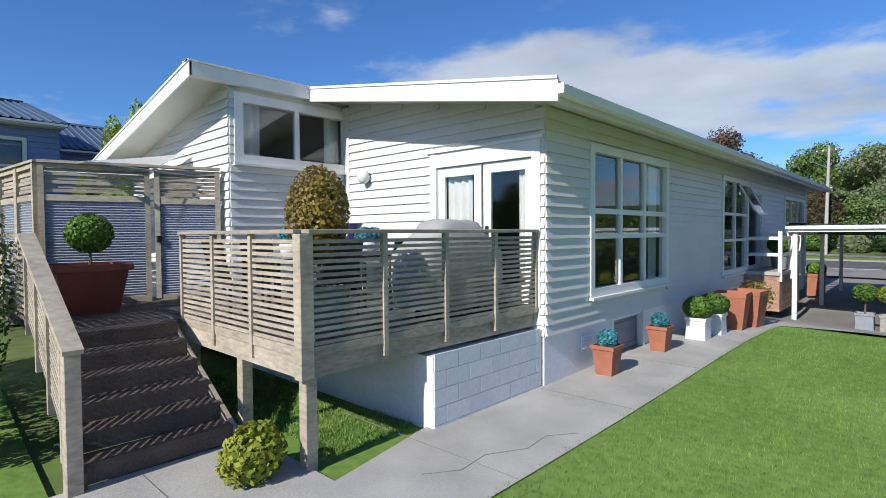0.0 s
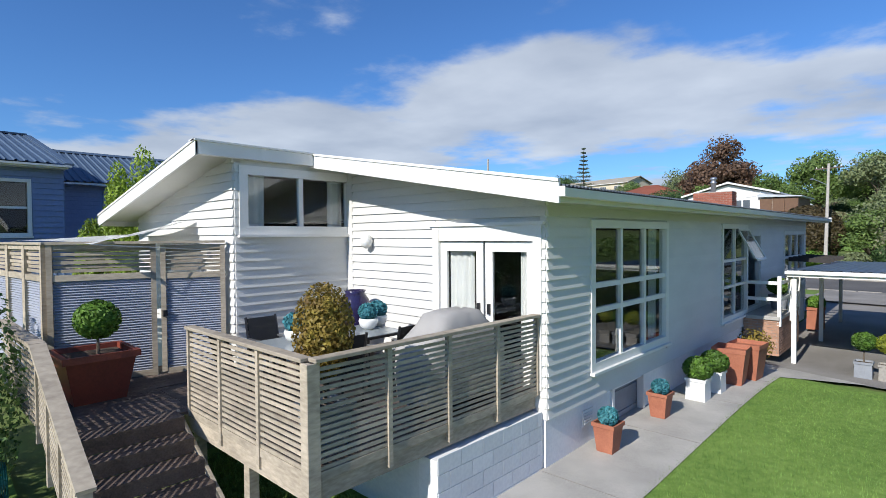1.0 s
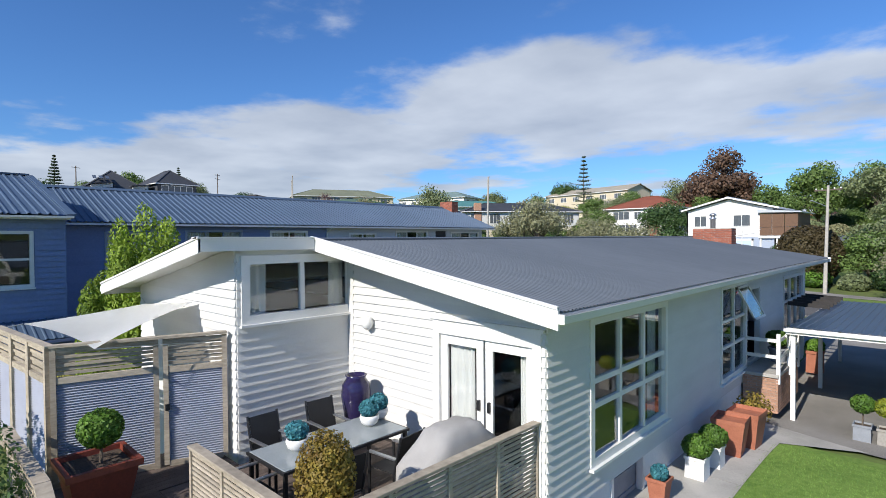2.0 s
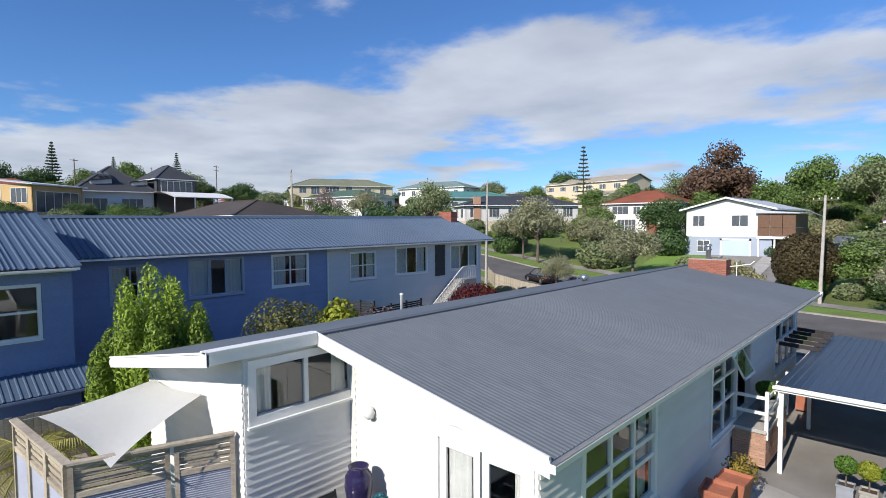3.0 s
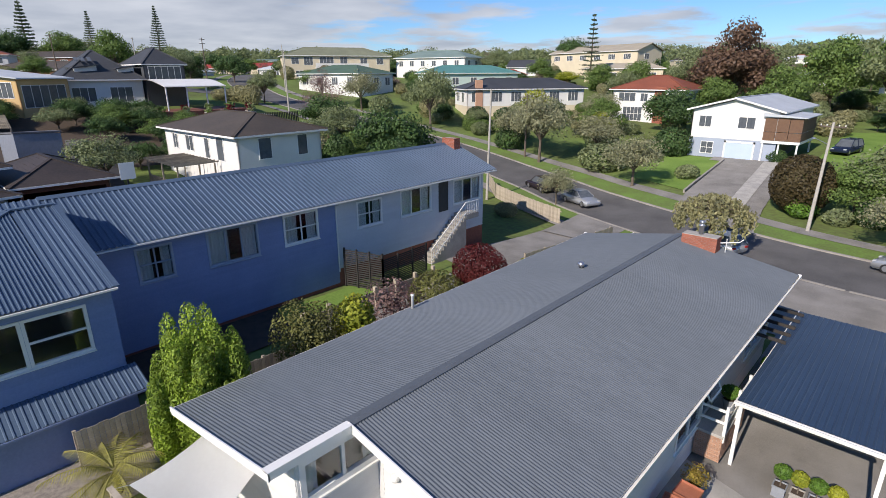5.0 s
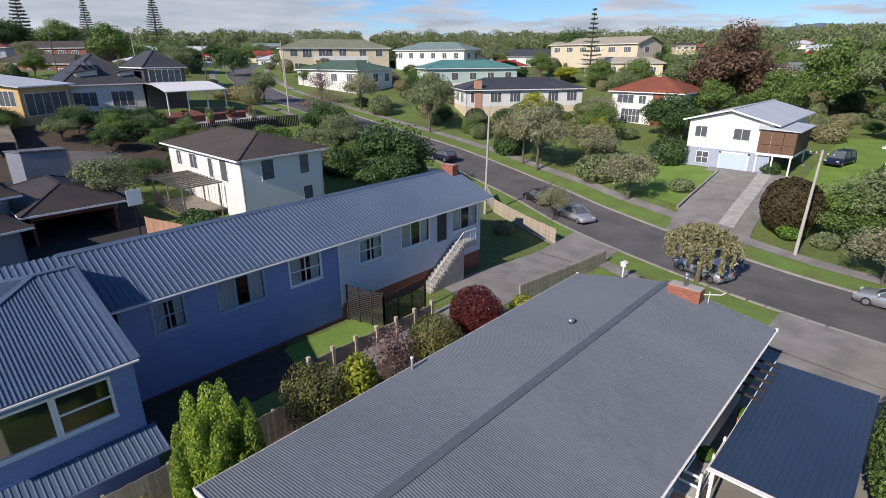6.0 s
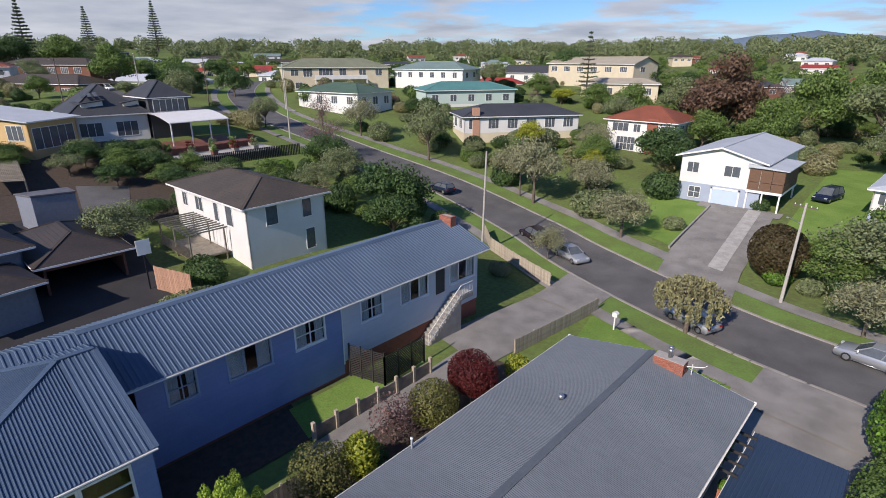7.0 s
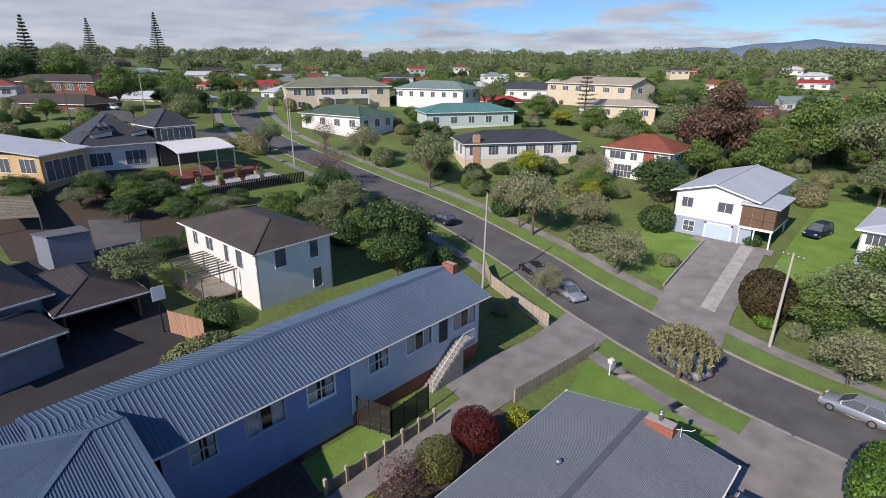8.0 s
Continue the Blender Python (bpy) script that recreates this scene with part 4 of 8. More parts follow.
def balustrade(p, q, bays, z0, z1, name="balustrade", step=0.062, slat=0.036, cap=True, drop=0.0, material="wood", parent=None):
    """A slatted panel between posts from p to q; both ends may differ in height."""
    p, q = Vector(p), Vector(q)
    root = parent
    n = bays
    for i in range(n + 1):
        c = p.lerp(q, i / n)
        bm = B()
        w = 0.055 if 0 < i < n else 0.05
        m = Matrix.Translation((c.x, c.y, 0)) @ (q - p).to_track_quat("X", "Z").to_matrix().to_4x4()
        d = (q - p)
        ang = math.atan2(d.y, d.x)
        m = Matrix.Translation((c.x, c.y, c.z)) @ Matrix.Rotation(ang, 4, "Z")
        box(bm, -w / 2, w / 2, -0.03, 0.03, z0 - drop - (0.14 if 0 < i < n else 0.0), z1)
        part("baluster_post", xf(bm, m), material, root)
        if i < n:
            e = p.lerp(q, (i + 1) / n)
            z = z0 + 0.10
            while z < z1 - 0.04:
                bm = B()
                a, b = c + (e - c).normalized() * 0.02, e - (e - c).normalized() * 0.02
                jit = 0.002 * math.sin(z * 91 + i)
                beam(bm, (a.x, a.y, a.z + z + jit), (b.x, b.y, b.z + z), 0.016, slat)
                part("slat", bm, material, root)
                z += step
            bm = B()
            beam(bm, (c.x, c.y, c.z + z0 + 0.03), (e.x, e.y, e.z + z0 + 0.03), 0.03, 0.09)
            part("bottom_rail", bm, material, root)
    if cap:
        bm = B()
        beam(bm, (p.x, p.y, p.z + z1 + 0.02), (q.x, q.y, q.z + z1 + 0.02), 0.13, 0.04)
        part("handrail", bevel(bm, 0.006), material, root)


balustrade((-0.44, -3.26, 0), (-0.40, 0.36, 0), 4, DZ - 0.06, 2.06, parent=deck)
balustrade((-3.18, -3.28, 0), (-0.5, -3.28, 0), 3, DZ - 0.06, 2.06, parent=deck)
bm = B()
box(bm, -0.52, -0.40, -3.34, -3.20, DZ - 0.27, 2.06)
part("corner_post", bevel(bm, 0.006), "wood", deck)
# white rendered wall under the deck
bm = B()
box(bm, -0.62, -0.335, -1.75, YG - 0.03, -0.3, 0.70)
w_under = solid("block_wall", bm, "foundation", "white painted block retaining wall under the deck", "wall", kind="structure")
bm = B()
box(bm, -4.5, -0.62, -1.75, -1.60, -0.3, 0.72)
solid("block_wall", bm, "foundation", "white painted block retaining wall under the deck", "wall", kind="structure")
lib_block = {}
for r in range(5):
    y = -1.74 - (0.2 if r % 2 else 0)
    while y < YG - 0.1:
        a, b = max(y, -1.745), min(y + 0.392, YG - 0.06)
        if b - a > 0.08:
            key = round(b - a, 2)
            if key not in lib_block:
                q = B()
                box(q, 0, 0.012, 0, b - a, 0, 0.192)
                lib_block[key] = mesh_of("block", bevel(q, 0.003), "foundation")
            o = new("block", lib_block[key])
            o.parent = w_under
            o.location = (-0.335, a, -0.26 + r * 0.2)
        y += 0.4

# steps up to the landing
stairs = thing("steps", "dark stained timber steps up to the deck", "steps", (-2.5, -4.0, 0))
for i in range(6):
    zt = -0.07 + (i + 1) * (DZ + 0.07) / 6
    x1 = -1.58 - i * 0.285
    bm = B()
    for k in range(2):
        box(bm, x1 - 0.285 + k * 0.145, x1 - 0.285 + k * 0.145 + 0.138, -4.70, -3.42, zt - 0.035, zt)
    part("tread", bm, "wood_dark", stairs)
    bm = B()
    box(bm, x1 - 0.03, x1 - 0.008, -4.70, -3.42, zt - 0.18, zt - 0.037)
    part("riser", bm, "wood_dark", stairs)
for y in (-4.72, -3.40):
    bm = B()
    prism(bm, [(-1.52, y - 0.02, -0.12), (-1.52, y - 0.02, 0.06), (-3.28, y - 0.02, DZ + 0.02), (-3.28, y - 0.02, DZ - 0.22)], (0, 0.04, 0))
    part("stringer", bm, "wood" if y > -4 else "wood_dark", stairs)
bm = B()
box(bm, -1.60, -1.46, -4.86, -4.74, -0.15, 1.10)
part("newel_post", bevel(bm, 0.006), "wood", stairs)
# stair balustrade follows the slope
n = 7
for i in range(n + 1):
    t = i / n
    x, z = -1.55 - 1.75 * t, -0.05 + (DZ + 0.05) * t
    bm = B()
    box(bm, x - 0.03, x + 0.03, -4.83, -4.77, z, z + 0.98)
    part("baluster_post", bm, "wood", stairs) if i % 2 == 1 or i == n else bm.free()
for k in range(13):
    bm = B()
    beam(bm, (-1.55, -4.80, 0.20 + k * 0.066), (-3.30, -4.80, DZ + 0.17 + k * 0.066), 0.014, 0.030)
    part("slat", bm, "wood", stairs)
    bm = B()
    beam(bm, (-3.30, -4.80, DZ + 0.15 + k * 0.065), (-5.7, -4.80, DZ + 0.15 + k * 0.065), 0.014, 0.034)
    part("slat", bm, "wood", stairs)
bm = B()
beam(bm, (-1.42, -4.80, 1.11), (-3.30, -4.80, DZ + 1.05), 0.15, 0.045)
beam(bm, (-3.30, -4.80, DZ + 1.05), (-5.8, -4.80, DZ + 1.05), 0.15, 0.045)
part("handrail", bm, "wood", stairs)

# privacy screen: timber frame, slats on top, corrugated sheets below
def screen_bay(parent, p, q, top=3.12, gate=False):
    p, q = Vector((*p, 0)), Vector((*q, 0))
    d = (q - p).normalized()
    m = Matrix.Translation(p) @ Matrix.Rotation(math.atan2(d.y, d.x), 4, "Z")
    L = (q - p).length
    for u in (0.0, L - 0.075):
        bm = B()
        box(bm, u, u + 0.075, -0.045, 0.045, DZ - 0.1 if not gate else DZ + 0.04, top)
        part("post", xf(bm, m), "wood", parent)
    for z, h in ((top - 0.04, 0.07), (top - 0.50, 0.09), (DZ + 0.05, 0.09)):
        bm = B()
        box(bm, 0.076, L - 0.076, -0.035, 0.035, z - h / 2, z + h / 2)
        part("rail", xf(bm, m), "wood", parent)
    z = top - 0.42
    k = 0
    while z < top - 0.09:
        bm = B()
        box(bm, 0.077, L - 0.077, -0.01 + 0.02 * (k % 2), 0.008 + 0.02 * (k % 2), z, z + 0.048)
        part("slat", xf(bm, m), "wood", parent)
        z += 0.062
        k += 1
    n = int((top - 0.6 - DZ) / 0.04)
    vs, fs = [], []
    for i in range(n * 2 + 1):
        zz = DZ + 0.09 + (top - 0.545 - DZ - 0.09) * i / (2 * n)
        for u in (0.07, L - 0.07):
            vs.append(m @ Vector((u, 0.017 * (1 if i % 2 else -1), zz)))
    fs = [(2 * i, 2 * i + 1, 2 * i + 3, 2 * i + 2) for i in range(2 * n)]
    part("corrugated_sheet", (vs, fs), "iron_sheet", parent, "silvery corrugated sheet with horizontal ribs")


screen = thing("privacy_screen", "tall timber screen with corrugated metal panels", "screen", (-5.4, -3.0, DZ))
C0, C1, C2 = (-5.05, -1.97), (-5.42, -2.92), (-5.80, -4.28)
screen_bay(screen, C2, C1)
screen_bay(screen, (-8.75, -4.52), (-7.78, -4.44))
screen_bay(screen, (-7.78, -4.44), (-6.80, -4.36))
screen_bay(screen, (-6.80, -4.36), (-5.84, -4.29))
bm = B()
beam(bm, (*C2, 3.14), (*C0, 3.14), 0.13, 0.04)
beam(bm, (-8.8, -4.53, 3.14), (C2[0] + 0.05, C2[1], 3.138), 0.13, 0.036)
part("top_cap", bm, "wood", screen)
gate = thing("gate", "timber gate with corrugated panel in the screen", "gate", (-5.2, -2.4, DZ))
screen_bay(gate, (C1[0] + 0.02, C1[1] + 0.06), C0, 3.10, True)
bm = B()
box(bm, -5.37, -5.30, -2.86, -2.80, 1.95, 2.05)
part("latch", bm, "black", gate)

# shade sail
sail = thing("shade_sail", "white shade sail stretched beside the house", "shade sail", (-7, -3, 3.1))
c = [Vector((-5.2, -3.85, 3.12)), Vector((-6.35, -1.98, 3.55)), Vector((-9.0, -1.98, 3.30)), Vector((-8.5, -4.2, 3.18))]
bm = B()
n = 14
grid = []
for i in range(n + 1):
    row = []
    for j in range(n + 1):
        u, v = i / n, j / n
        pin = 0.10
        uu = 0.5 + (u - 0.5) * (1 - pin * 4 * v * (1 - v))
        vv = 0.5 + (v - 0.5) * (1 - pin * 4 * u * (1 - u))
        p = c[0].lerp(c[1], uu).lerp(c[3].lerp(c[2], uu), vv)
        p.z += -0.18 * 16 * u * (1 - u) * v * (1 - v) * 0.5
        row.append(bm.verts.new(p))
    grid.append(row)
for i in range(n):
    for j in range(n):
        bm.faces.new((grid[i][j], grid[i + 1][j], grid[i + 1][j + 1], grid[i][j + 1]))
bmesh.ops.solidify(bm, geom=bm.faces[:], thickness=0.006)
part("cloth", bm, "sail", sail)
bm = B()
for a, b in ((c[0], (-5.12, -2.2, 3.0)), (c[3], (-8.75, -4.52, 3.1)), (c[2], (-9.3, -1.96, 3.4))):
    tube(bm, [a, b], 0.008)
part("cord", bm, "steel", sail)

# ---- carport, brick steps and rail ----
carport = thing("carport", "open carport with a navy iron roof on white posts", "carport", (3, 15, 0))
part("roof", joined(iron((0.72, 10.95, 2.20), (4.7, 10.95, 2.20), (4.7, 20.6, 2.05), (0.72, 20.6, 2.05), 0.19, 0.018, True)), "roof_navy", carport, "navy ribbed iron roof")
bm = B()
box(bm, 0.70, 4.72, 10.90, 10.955, 2.02, 2.19)
box(bm, 0.66, 4.75, 10.82, 10.897, 2.10, 2.18)
part("fascia", bm, "white", carport, "white fascia and gutter")
bm = B()
box(bm, 0.68, 0.72, 10.96, 20.6, 1.92, 2.10)
part("beam", bm, "white", carport)
for y in (13.0, 15.5, 18.0, 20.3):
    bm = B()
    beam(bm, (0.75, y, 2.19 - (y - 10.95) * 0.0155 - 0.11), (4.7, y, 2.19 - (y - 10.95) * 0.0155 - 0.11), 0.05, 0.12)
    part("purlin", bm, "wood_dark", carport)
for x, y, mt in ((0.85, 11.05, "white"), (0.85, 15.6, "white"), (0.85, 20.4, "white"), (4.2, 20.4, "black"), (4.6, 15.6, "black"), (4.6, 11.1, "white"), (2.6, 20.4, "black")):
    bm = B()
    box(bm, x - 0.055, x + 0.055, y - 0.055, y + 0.055, -0.6, 2.04 if y < 12 else 1.98)
    part("post", bm, mt, carport)
porch = thing("porch", "brick entrance porch with a concrete top", "porch", (0.2, 12, 0))
bm = B()
box(bm, XW + 0.03, 0.62, 10.45, 13.3, 0.86, 0.96)
part("slab", bevel(bm, 0.01), "concrete", porch)
brick_stack(porch, XW + 0.03, 0.60, 10.5, 13.25, -0.1, 0.86, "brick_tan")
rail = thing("porch_rail", "white timber rail round the porch", "rail", (0.6, 11, 0.96))
for z in (1.42, 1.86):
    bm = B()
    beam(bm, (XW + 0.1, 10.55, z), (0.62, 10.55, z), 0.04, 0.09)
    beam(bm, (0.60, 10.5, z), (0.60, 13.2, z), 0.04, 0.09)
    part("rail", bm, "white", rail)
for x, y in ((0.60, 10.55), (0.60, 13.2), (0.60, 11.9)):
    bm = B()
    box(bm, x - 0.045, x + 0.045, y - 0.045, y + 0.045, 0.7, 2.05)
    part("post", bm, "white", rail)
pergola = thing("pergola", "dark pergola rafters between house and carport", "pergola", (0.5, 17, 2))
for y in np.arange(16.4, 19.8, 0.85):
    bm = B()
    beam(bm, (XW + 0.05, y, 2.28), (1.0, y, 2.22), 0.05, 0.14)
    part("rafter", bm, "brown_fence", pergola)


# ---- neighbouring houses ----
M["far_glass"] = mat("dark_window_glass", (0.12, 0.135, 0.15), (0.075, 0.086, 0.10), 0.08, scale=2, bump=0)
M["cream_wall"] = mat("cream_stucco", (0.66, 0.58, 0.42), (0.58, 0.50, 0.36), 0.8, scale=0.6, fine=14, bump=0.1)
M["white_wall"] = mat("white_stucco", (0.74, 0.73, 0.69), (0.66, 0.65, 0.62), 0.75, scale=0.6, fine=14, bump=0.1)
M["grey_base"] = mat("blue_grey_base", (0.36, 0.41, 0.50), (0.31, 0.36, 0.44), 0.75, scale=0.6, fine=14, bump=0.1)
M["ochre_wall"] = mat("ochre_stucco", (0.62, 0.43, 0.20), (0.54, 0.37, 0.17), 0.8, scale=0.6, fine=14, bump=0.1)
M["brick_wall"] = mat("brown_brick_wall", (0.20, 0.085, 0.055), (0.14, 0.06, 0.042), 0.9, scale=1.2, fine=30, bump=0.3)
M["dark_wall"] = mat("charcoal_cladding", (0.07, 0.075, 0.085), (0.055, 0.06, 0.068), 0.7, bump=0.1)
# tile house's pale walls greyed to paint in shade; shed's own grey too
M["mid_wall"] = mat("grey_and_shaded_wall", (0.22, 0.24, 0.29), (0.17, 0.19, 0.23), 0.7, bump=0.1)
M["mint_wall"] = mat("mint_weatherboard", (0.52, 0.62, 0.56), (0.45, 0.55, 0.5), 0.7, bump=0.1)
# the brown concrete tiles are darkened to include shade from next door
for key, a, b in (("r_brown", (0.085, 0.068, 0.052), (0.055, 0.045, 0.036)), ("r_slate", (0.06, 0.063, 0.07), (0.042, 0.045, 0.05)), ("r_sage", (0.24, 0.25, 0.16), (0.17, 0.18, 0.115)), ("r_green", (0.09, 0.15, 0.10), (0.06, 0.105, 0.07)),
                  ("r_teal", (0.10, 0.26, 0.24), (0.075, 0.20, 0.185)), ("r_red", (0.36, 0.05, 0.035), (0.26, 0.036, 0.026)), ("r_rust", (0.27, 0.085, 0.045), (0.19, 0.06, 0.034)), ("r_beige", (0.42, 0.37, 0.28), (0.33, 0.29, 0.22)),
                  ("r_pale", (0.52, 0.55, 0.58), (0.44, 0.47, 0.50)), ("r_tile", (0.055, 0.043, 0.039), (0.032, 0.027, 0.026)), ("r_sea", (0.20, 0.27, 0.245), (0.15, 0.21, 0.19))):
    M[key] = mat(key, a, b, 0.65, scale=0.4, fine=5, bump=0.25, dist=0.03)


# courses of overlapping tiles as relief
for key, sc in (("r_tile", 2.3), ("r_rust", 2.3), ("r_brown", 2.6)):
    n, l = M[key].node_tree.nodes, M[key].node_tree.links
    wv, co, bp = n.new("ShaderNodeTexWave"), n.new("ShaderNodeTexCoord"), n.new("ShaderNodeBump")
    wv.bands_direction, wv.wave_profile = "Z", "SAW"
    wv.inputs["Scale"].default_value, wv.inputs["Distortion"].default_value = sc, 0.4
    bp.inputs["Strength"].default_value, bp.inputs["Distance"].default_value = 0.8, 0.05
    l.new(co.outputs["Object"], wv.inputs["Vector"])
    l.new(wv.outputs["Fac"], bp.inputs["Height"])
    l.new(bp.outputs[0], n["Principled BSDF"].inputs["Normal"])


def hip_roof(parent, m, L, D, ez, rise, material, over=0.55, kind="hip", label=""):
    """A hipped or gabled roof over a plan L long and D deep, with its fascia."""
    a0, a1, b0, b1 = -over, L + over, over, -D - over
    run = (b0 - b1) / 2
    e = [(a0, b0), (a1, b0), (a1, b1), (a0, b1)]
    mid = (b0 + b1) / 2
    th = 0.14
    bm = B()
    if kind == "front":      # gable faces the front
        c = (a0 + a1) / 2
        planes = [[(a0, b0, ez), (c, b0, ez + rise), (c, b1, ez + rise), (a0, b1, ez)], [(c, b0, ez + rise), (a1, b0, ez), (a1, b1, ez), (c, b1, ez + rise)]]
    elif kind == "gable":
        planes = [[(a0, b0, ez), (a1, b0, ez), (a1, mid, ez + rise), (a0, mid, ez + rise)], [(a0, mid, ez + rise), (a1, mid, ez + rise), (a1, b1, ez), (a0, b1, ez)]]
    elif kind == "shed":
        planes = [[(a0, b0, ez), (a1, b0, ez), (a1, b1, ez + rise), (a0, b1, ez + rise)]]
    else:
        if L >= D:
            r0, r1 = (a0 + run, mid, ez + rise), (a1 - run, mid, ez + rise)
            planes = [[(a0, b0, ez), (a1, b0, ez), r1, r0], [(a1, b0, ez), (a1, b1, ez), r1], [(a1, b1, ez), (a0, b1, ez), r0, r1], [(a0, b1, ez), (a0, b0, ez), r0]]
        else:
            h = (a1 - a0) / 2
            r0, r1 = ((a0 + a1) / 2, b0 - h, ez + rise), ((a0 + a1) / 2, b1 + h, ez + rise)
            planes = [[(a0, b0, ez), (a1, b0, ez), r0], [(a1, b0, ez), (a1, b1, ez), r1, r0], [(a1, b1, ez), (a0, b1, ez), r1], [(a0, b1, ez), (a0, b0, ez), r0, r1]]
    for p in planes:
        prism(bm, p, (0, 0, -th))
    r = part("roof", xf(bm, m), material, parent, label)
    bm = B()
    if kind == "hip":
        ends = (r0, r1)
        for c in e:
            beam(bm, (*c, ez + 0.03), min(ends, key=lambda q: (q[0] - c[0]) ** 2 + (q[1] - c[1]) ** 2), 0.28, 0.09)
        beam(bm, r0, r1, 0.3, 0.1)
    elif kind == "gable":
        beam(bm, (a0, mid, ez + rise + 0.02), (a1, mid, ez + rise + 0.02), 0.32, 0.08)
    elif kind == "front":
        beam(bm, ((a0 + a1) / 2, b0, ez + rise + 0.02), ((a0 + a1) / 2, b1, ez + rise + 0.02), 0.32, 0.08)
    if bm.verts:
        part("ridge_cap", xf(bm, m), material, parent)
    bm = B()
    if kind == "front":
        c = (a0 + a1) / 2
        for y in (b0 + 0.02,):
            beam(bm, (a0, y, ez - 0.06), (c, y, ez + rise - 0.06), 0.04, 0.2)
            beam(bm, (c, y, ez + rise - 0.06), (a1, y, ez - 0.06), 0.04, 0.2)
        beam(bm, (a0 - 0.02, b0, ez - 0.1), (a0 - 0.02, b1, ez - 0.1), 0.05, 0.16)
        beam(bm, (a1 + 0.02, b0, ez - 0.1), (a1 + 0.02, b1, ez - 0.1), 0.05, 0.16)
    else:
        beam(bm, (a0, b0 + 0.02, ez - 0.1), (a1, b0 + 0.02, ez - 0.1), 0.05, 0.16)
        beam(bm, (a0 - 0.02, b0, ez - 0.1), (a0 - 0.02, b1, ez - 0.1), 0.05, 0.16) if kind == "hip" else None
        beam(bm, (a1 + 0.02, b0, ez - 0.1), (a1 + 0.02, b1, ez - 0.1), 0.05, 0.16) if kind == "hip" else None
    part("gutter", xf(bm, m), "white", parent)
    return r


def far_window(parent, m, u0, u1, z0, z1, n=2, rows=1, frame="white", glass="far_glass"):
    bm = B()
    f = 0.07
    ring(bm, u0 - f, u1 + f, z0 - f, z1 + f, f, 0.0, 0.05)
    w = part("window", xf(bm, m), frame, parent)
    for i in range(1, n):
        u = u0 + (u1 - u0) * i / n
        part("glazing_bar", xf(box(B(), u - 0.03, u + 0.03, 0.0, 0.04, z0, z1), m), frame, w)
    for j in range(1, rows):
        z = z0 + (z1 - z0) * j / rows
        part("glazing_bar", xf(box(B(), u0, u1, 0.0, 0.036, z - 0.03, z + 0.03), m), frame, w)
    bm = B()
    box(bm, u0, u1, 0.0, 0.014, z0, z1)
    part("pane", xf(bm, m), glass, w)


def villa(label, P, Q, depth, z0, ez, rise, wall="white_wall", roof="r_slate", kind="hip", front=(), right=(), left=(), base=None, over=0.55, chimney=None, group="neighbouring houses"):
    """A house whose front runs from P to Q; windows are (from, to, sill, head, lights) along each side, heights above z0."""
    P, Q = Vector((*P, 0)), Vector((*Q, 0))
    L = (Q - P).length
    u = (Q - P).normalized()
    h = thing("house", label, "house", (P.x, P.y, z0), group)
    m = wall_frame(P[:2], u[:2])
    v = Vector((u.y, -u.x, 0))
    R = Q - v * depth
    Lb = P - v * depth
    sides = [(m, L, front), (wall_frame(Q[:2], (-v)[:2]), depth, right), (wall_frame(R[:2], (-u)[:2]), L, ()), (wall_frame(Lb[:2], v[:2]), depth, left)]
    for k, (mm, n, wins) in enumerate(sides):
        top = (lambda a: ez - 0.05)
        if kind == "front" and k in (0, 2):
            top = lambda a, n=n: ez - 0.12 + rise * (1 - abs(2 * a / n - 1)) * n / (n + 2 * over)
        if kind == "gable" and k in (1, 3):
            top = lambda a, n=n: ez - 0.12 + rise * (1 - abs(2 * a / n - 1)) * n / (n + 2 * over)
        bm = B()
        peak = k in (0, 2) and kind == "front" or k in (1, 3) and kind == "gable"
        zb = z0 + (base[1] if base else -1.5)
        prism(bm, [(0, -0.15, zb), (n, -0.15, zb), (n, -0.15, top(n))] + ([(n / 2, -0.15, top(n / 2))] if peak else []) + [(0, -0.15, top(0))], (0, 0.15, 0))
        part("wall", xf(bm, mm), wall, h)
        if base:
            bm = B()
            box(bm, 0, n, -0.17, -0.02, z0 - 2.0, zb)
            part("base_wall", xf(bm, mm), base[0], h)
        for wdw in wins:
            far_window(h, mm, wdw[0], wdw[1], z0 + wdw[2], z0 + wdw[3], *(wdw[4:]))
    hip_roof(h, m, L, depth, ez, rise, roof, over, kind)
    if chimney:
        cu, cv, cw, ch, cm = chimney
        bm = B()
        box(bm, cu, cu + cw, -cv - 0.7, -cv, z0 if cv < 0.2 else ez - 0.3, ez + ch)
        part("chimney", xf(bevel(bm, 0.03), m), cm, h)
    return h, m


# the long blue-roofed house next door
nb = thing("house", "long blue and grey weatherboard house with a blue ribbed roof", "house", (-25, 10, 0), "neighbouring houses")
NX, NE, NR, NB = -21.4, -20.9, -25.4, -29.9
part("roof", joined(iron((NE, -5.5, 5.45), (NE, 26.0, 5.45), (NR, 26.0, 7.15), (NR, -5.5, 7.15), 0.27, 0.045, True), iron((NB, -5.5, 5.45), (NB, 26.0, 5.45), (NR, 26.0, 7.15), (NR, -5.5, 7.15), 0.27, 0.045, True)), "roof_blue", nb, "blue ribbed iron roof")
bm = B()
prism(bm, [(NR - 0.25, -2.0, 7.11), (NR, -2.0, 7.24), (NR + 0.25, -2.0, 7.11), (NR, -2.0, 7.19)], (0, 28.02, 0))
part("ridge_cap", bm, "roof_blue", nb)
bm = B()
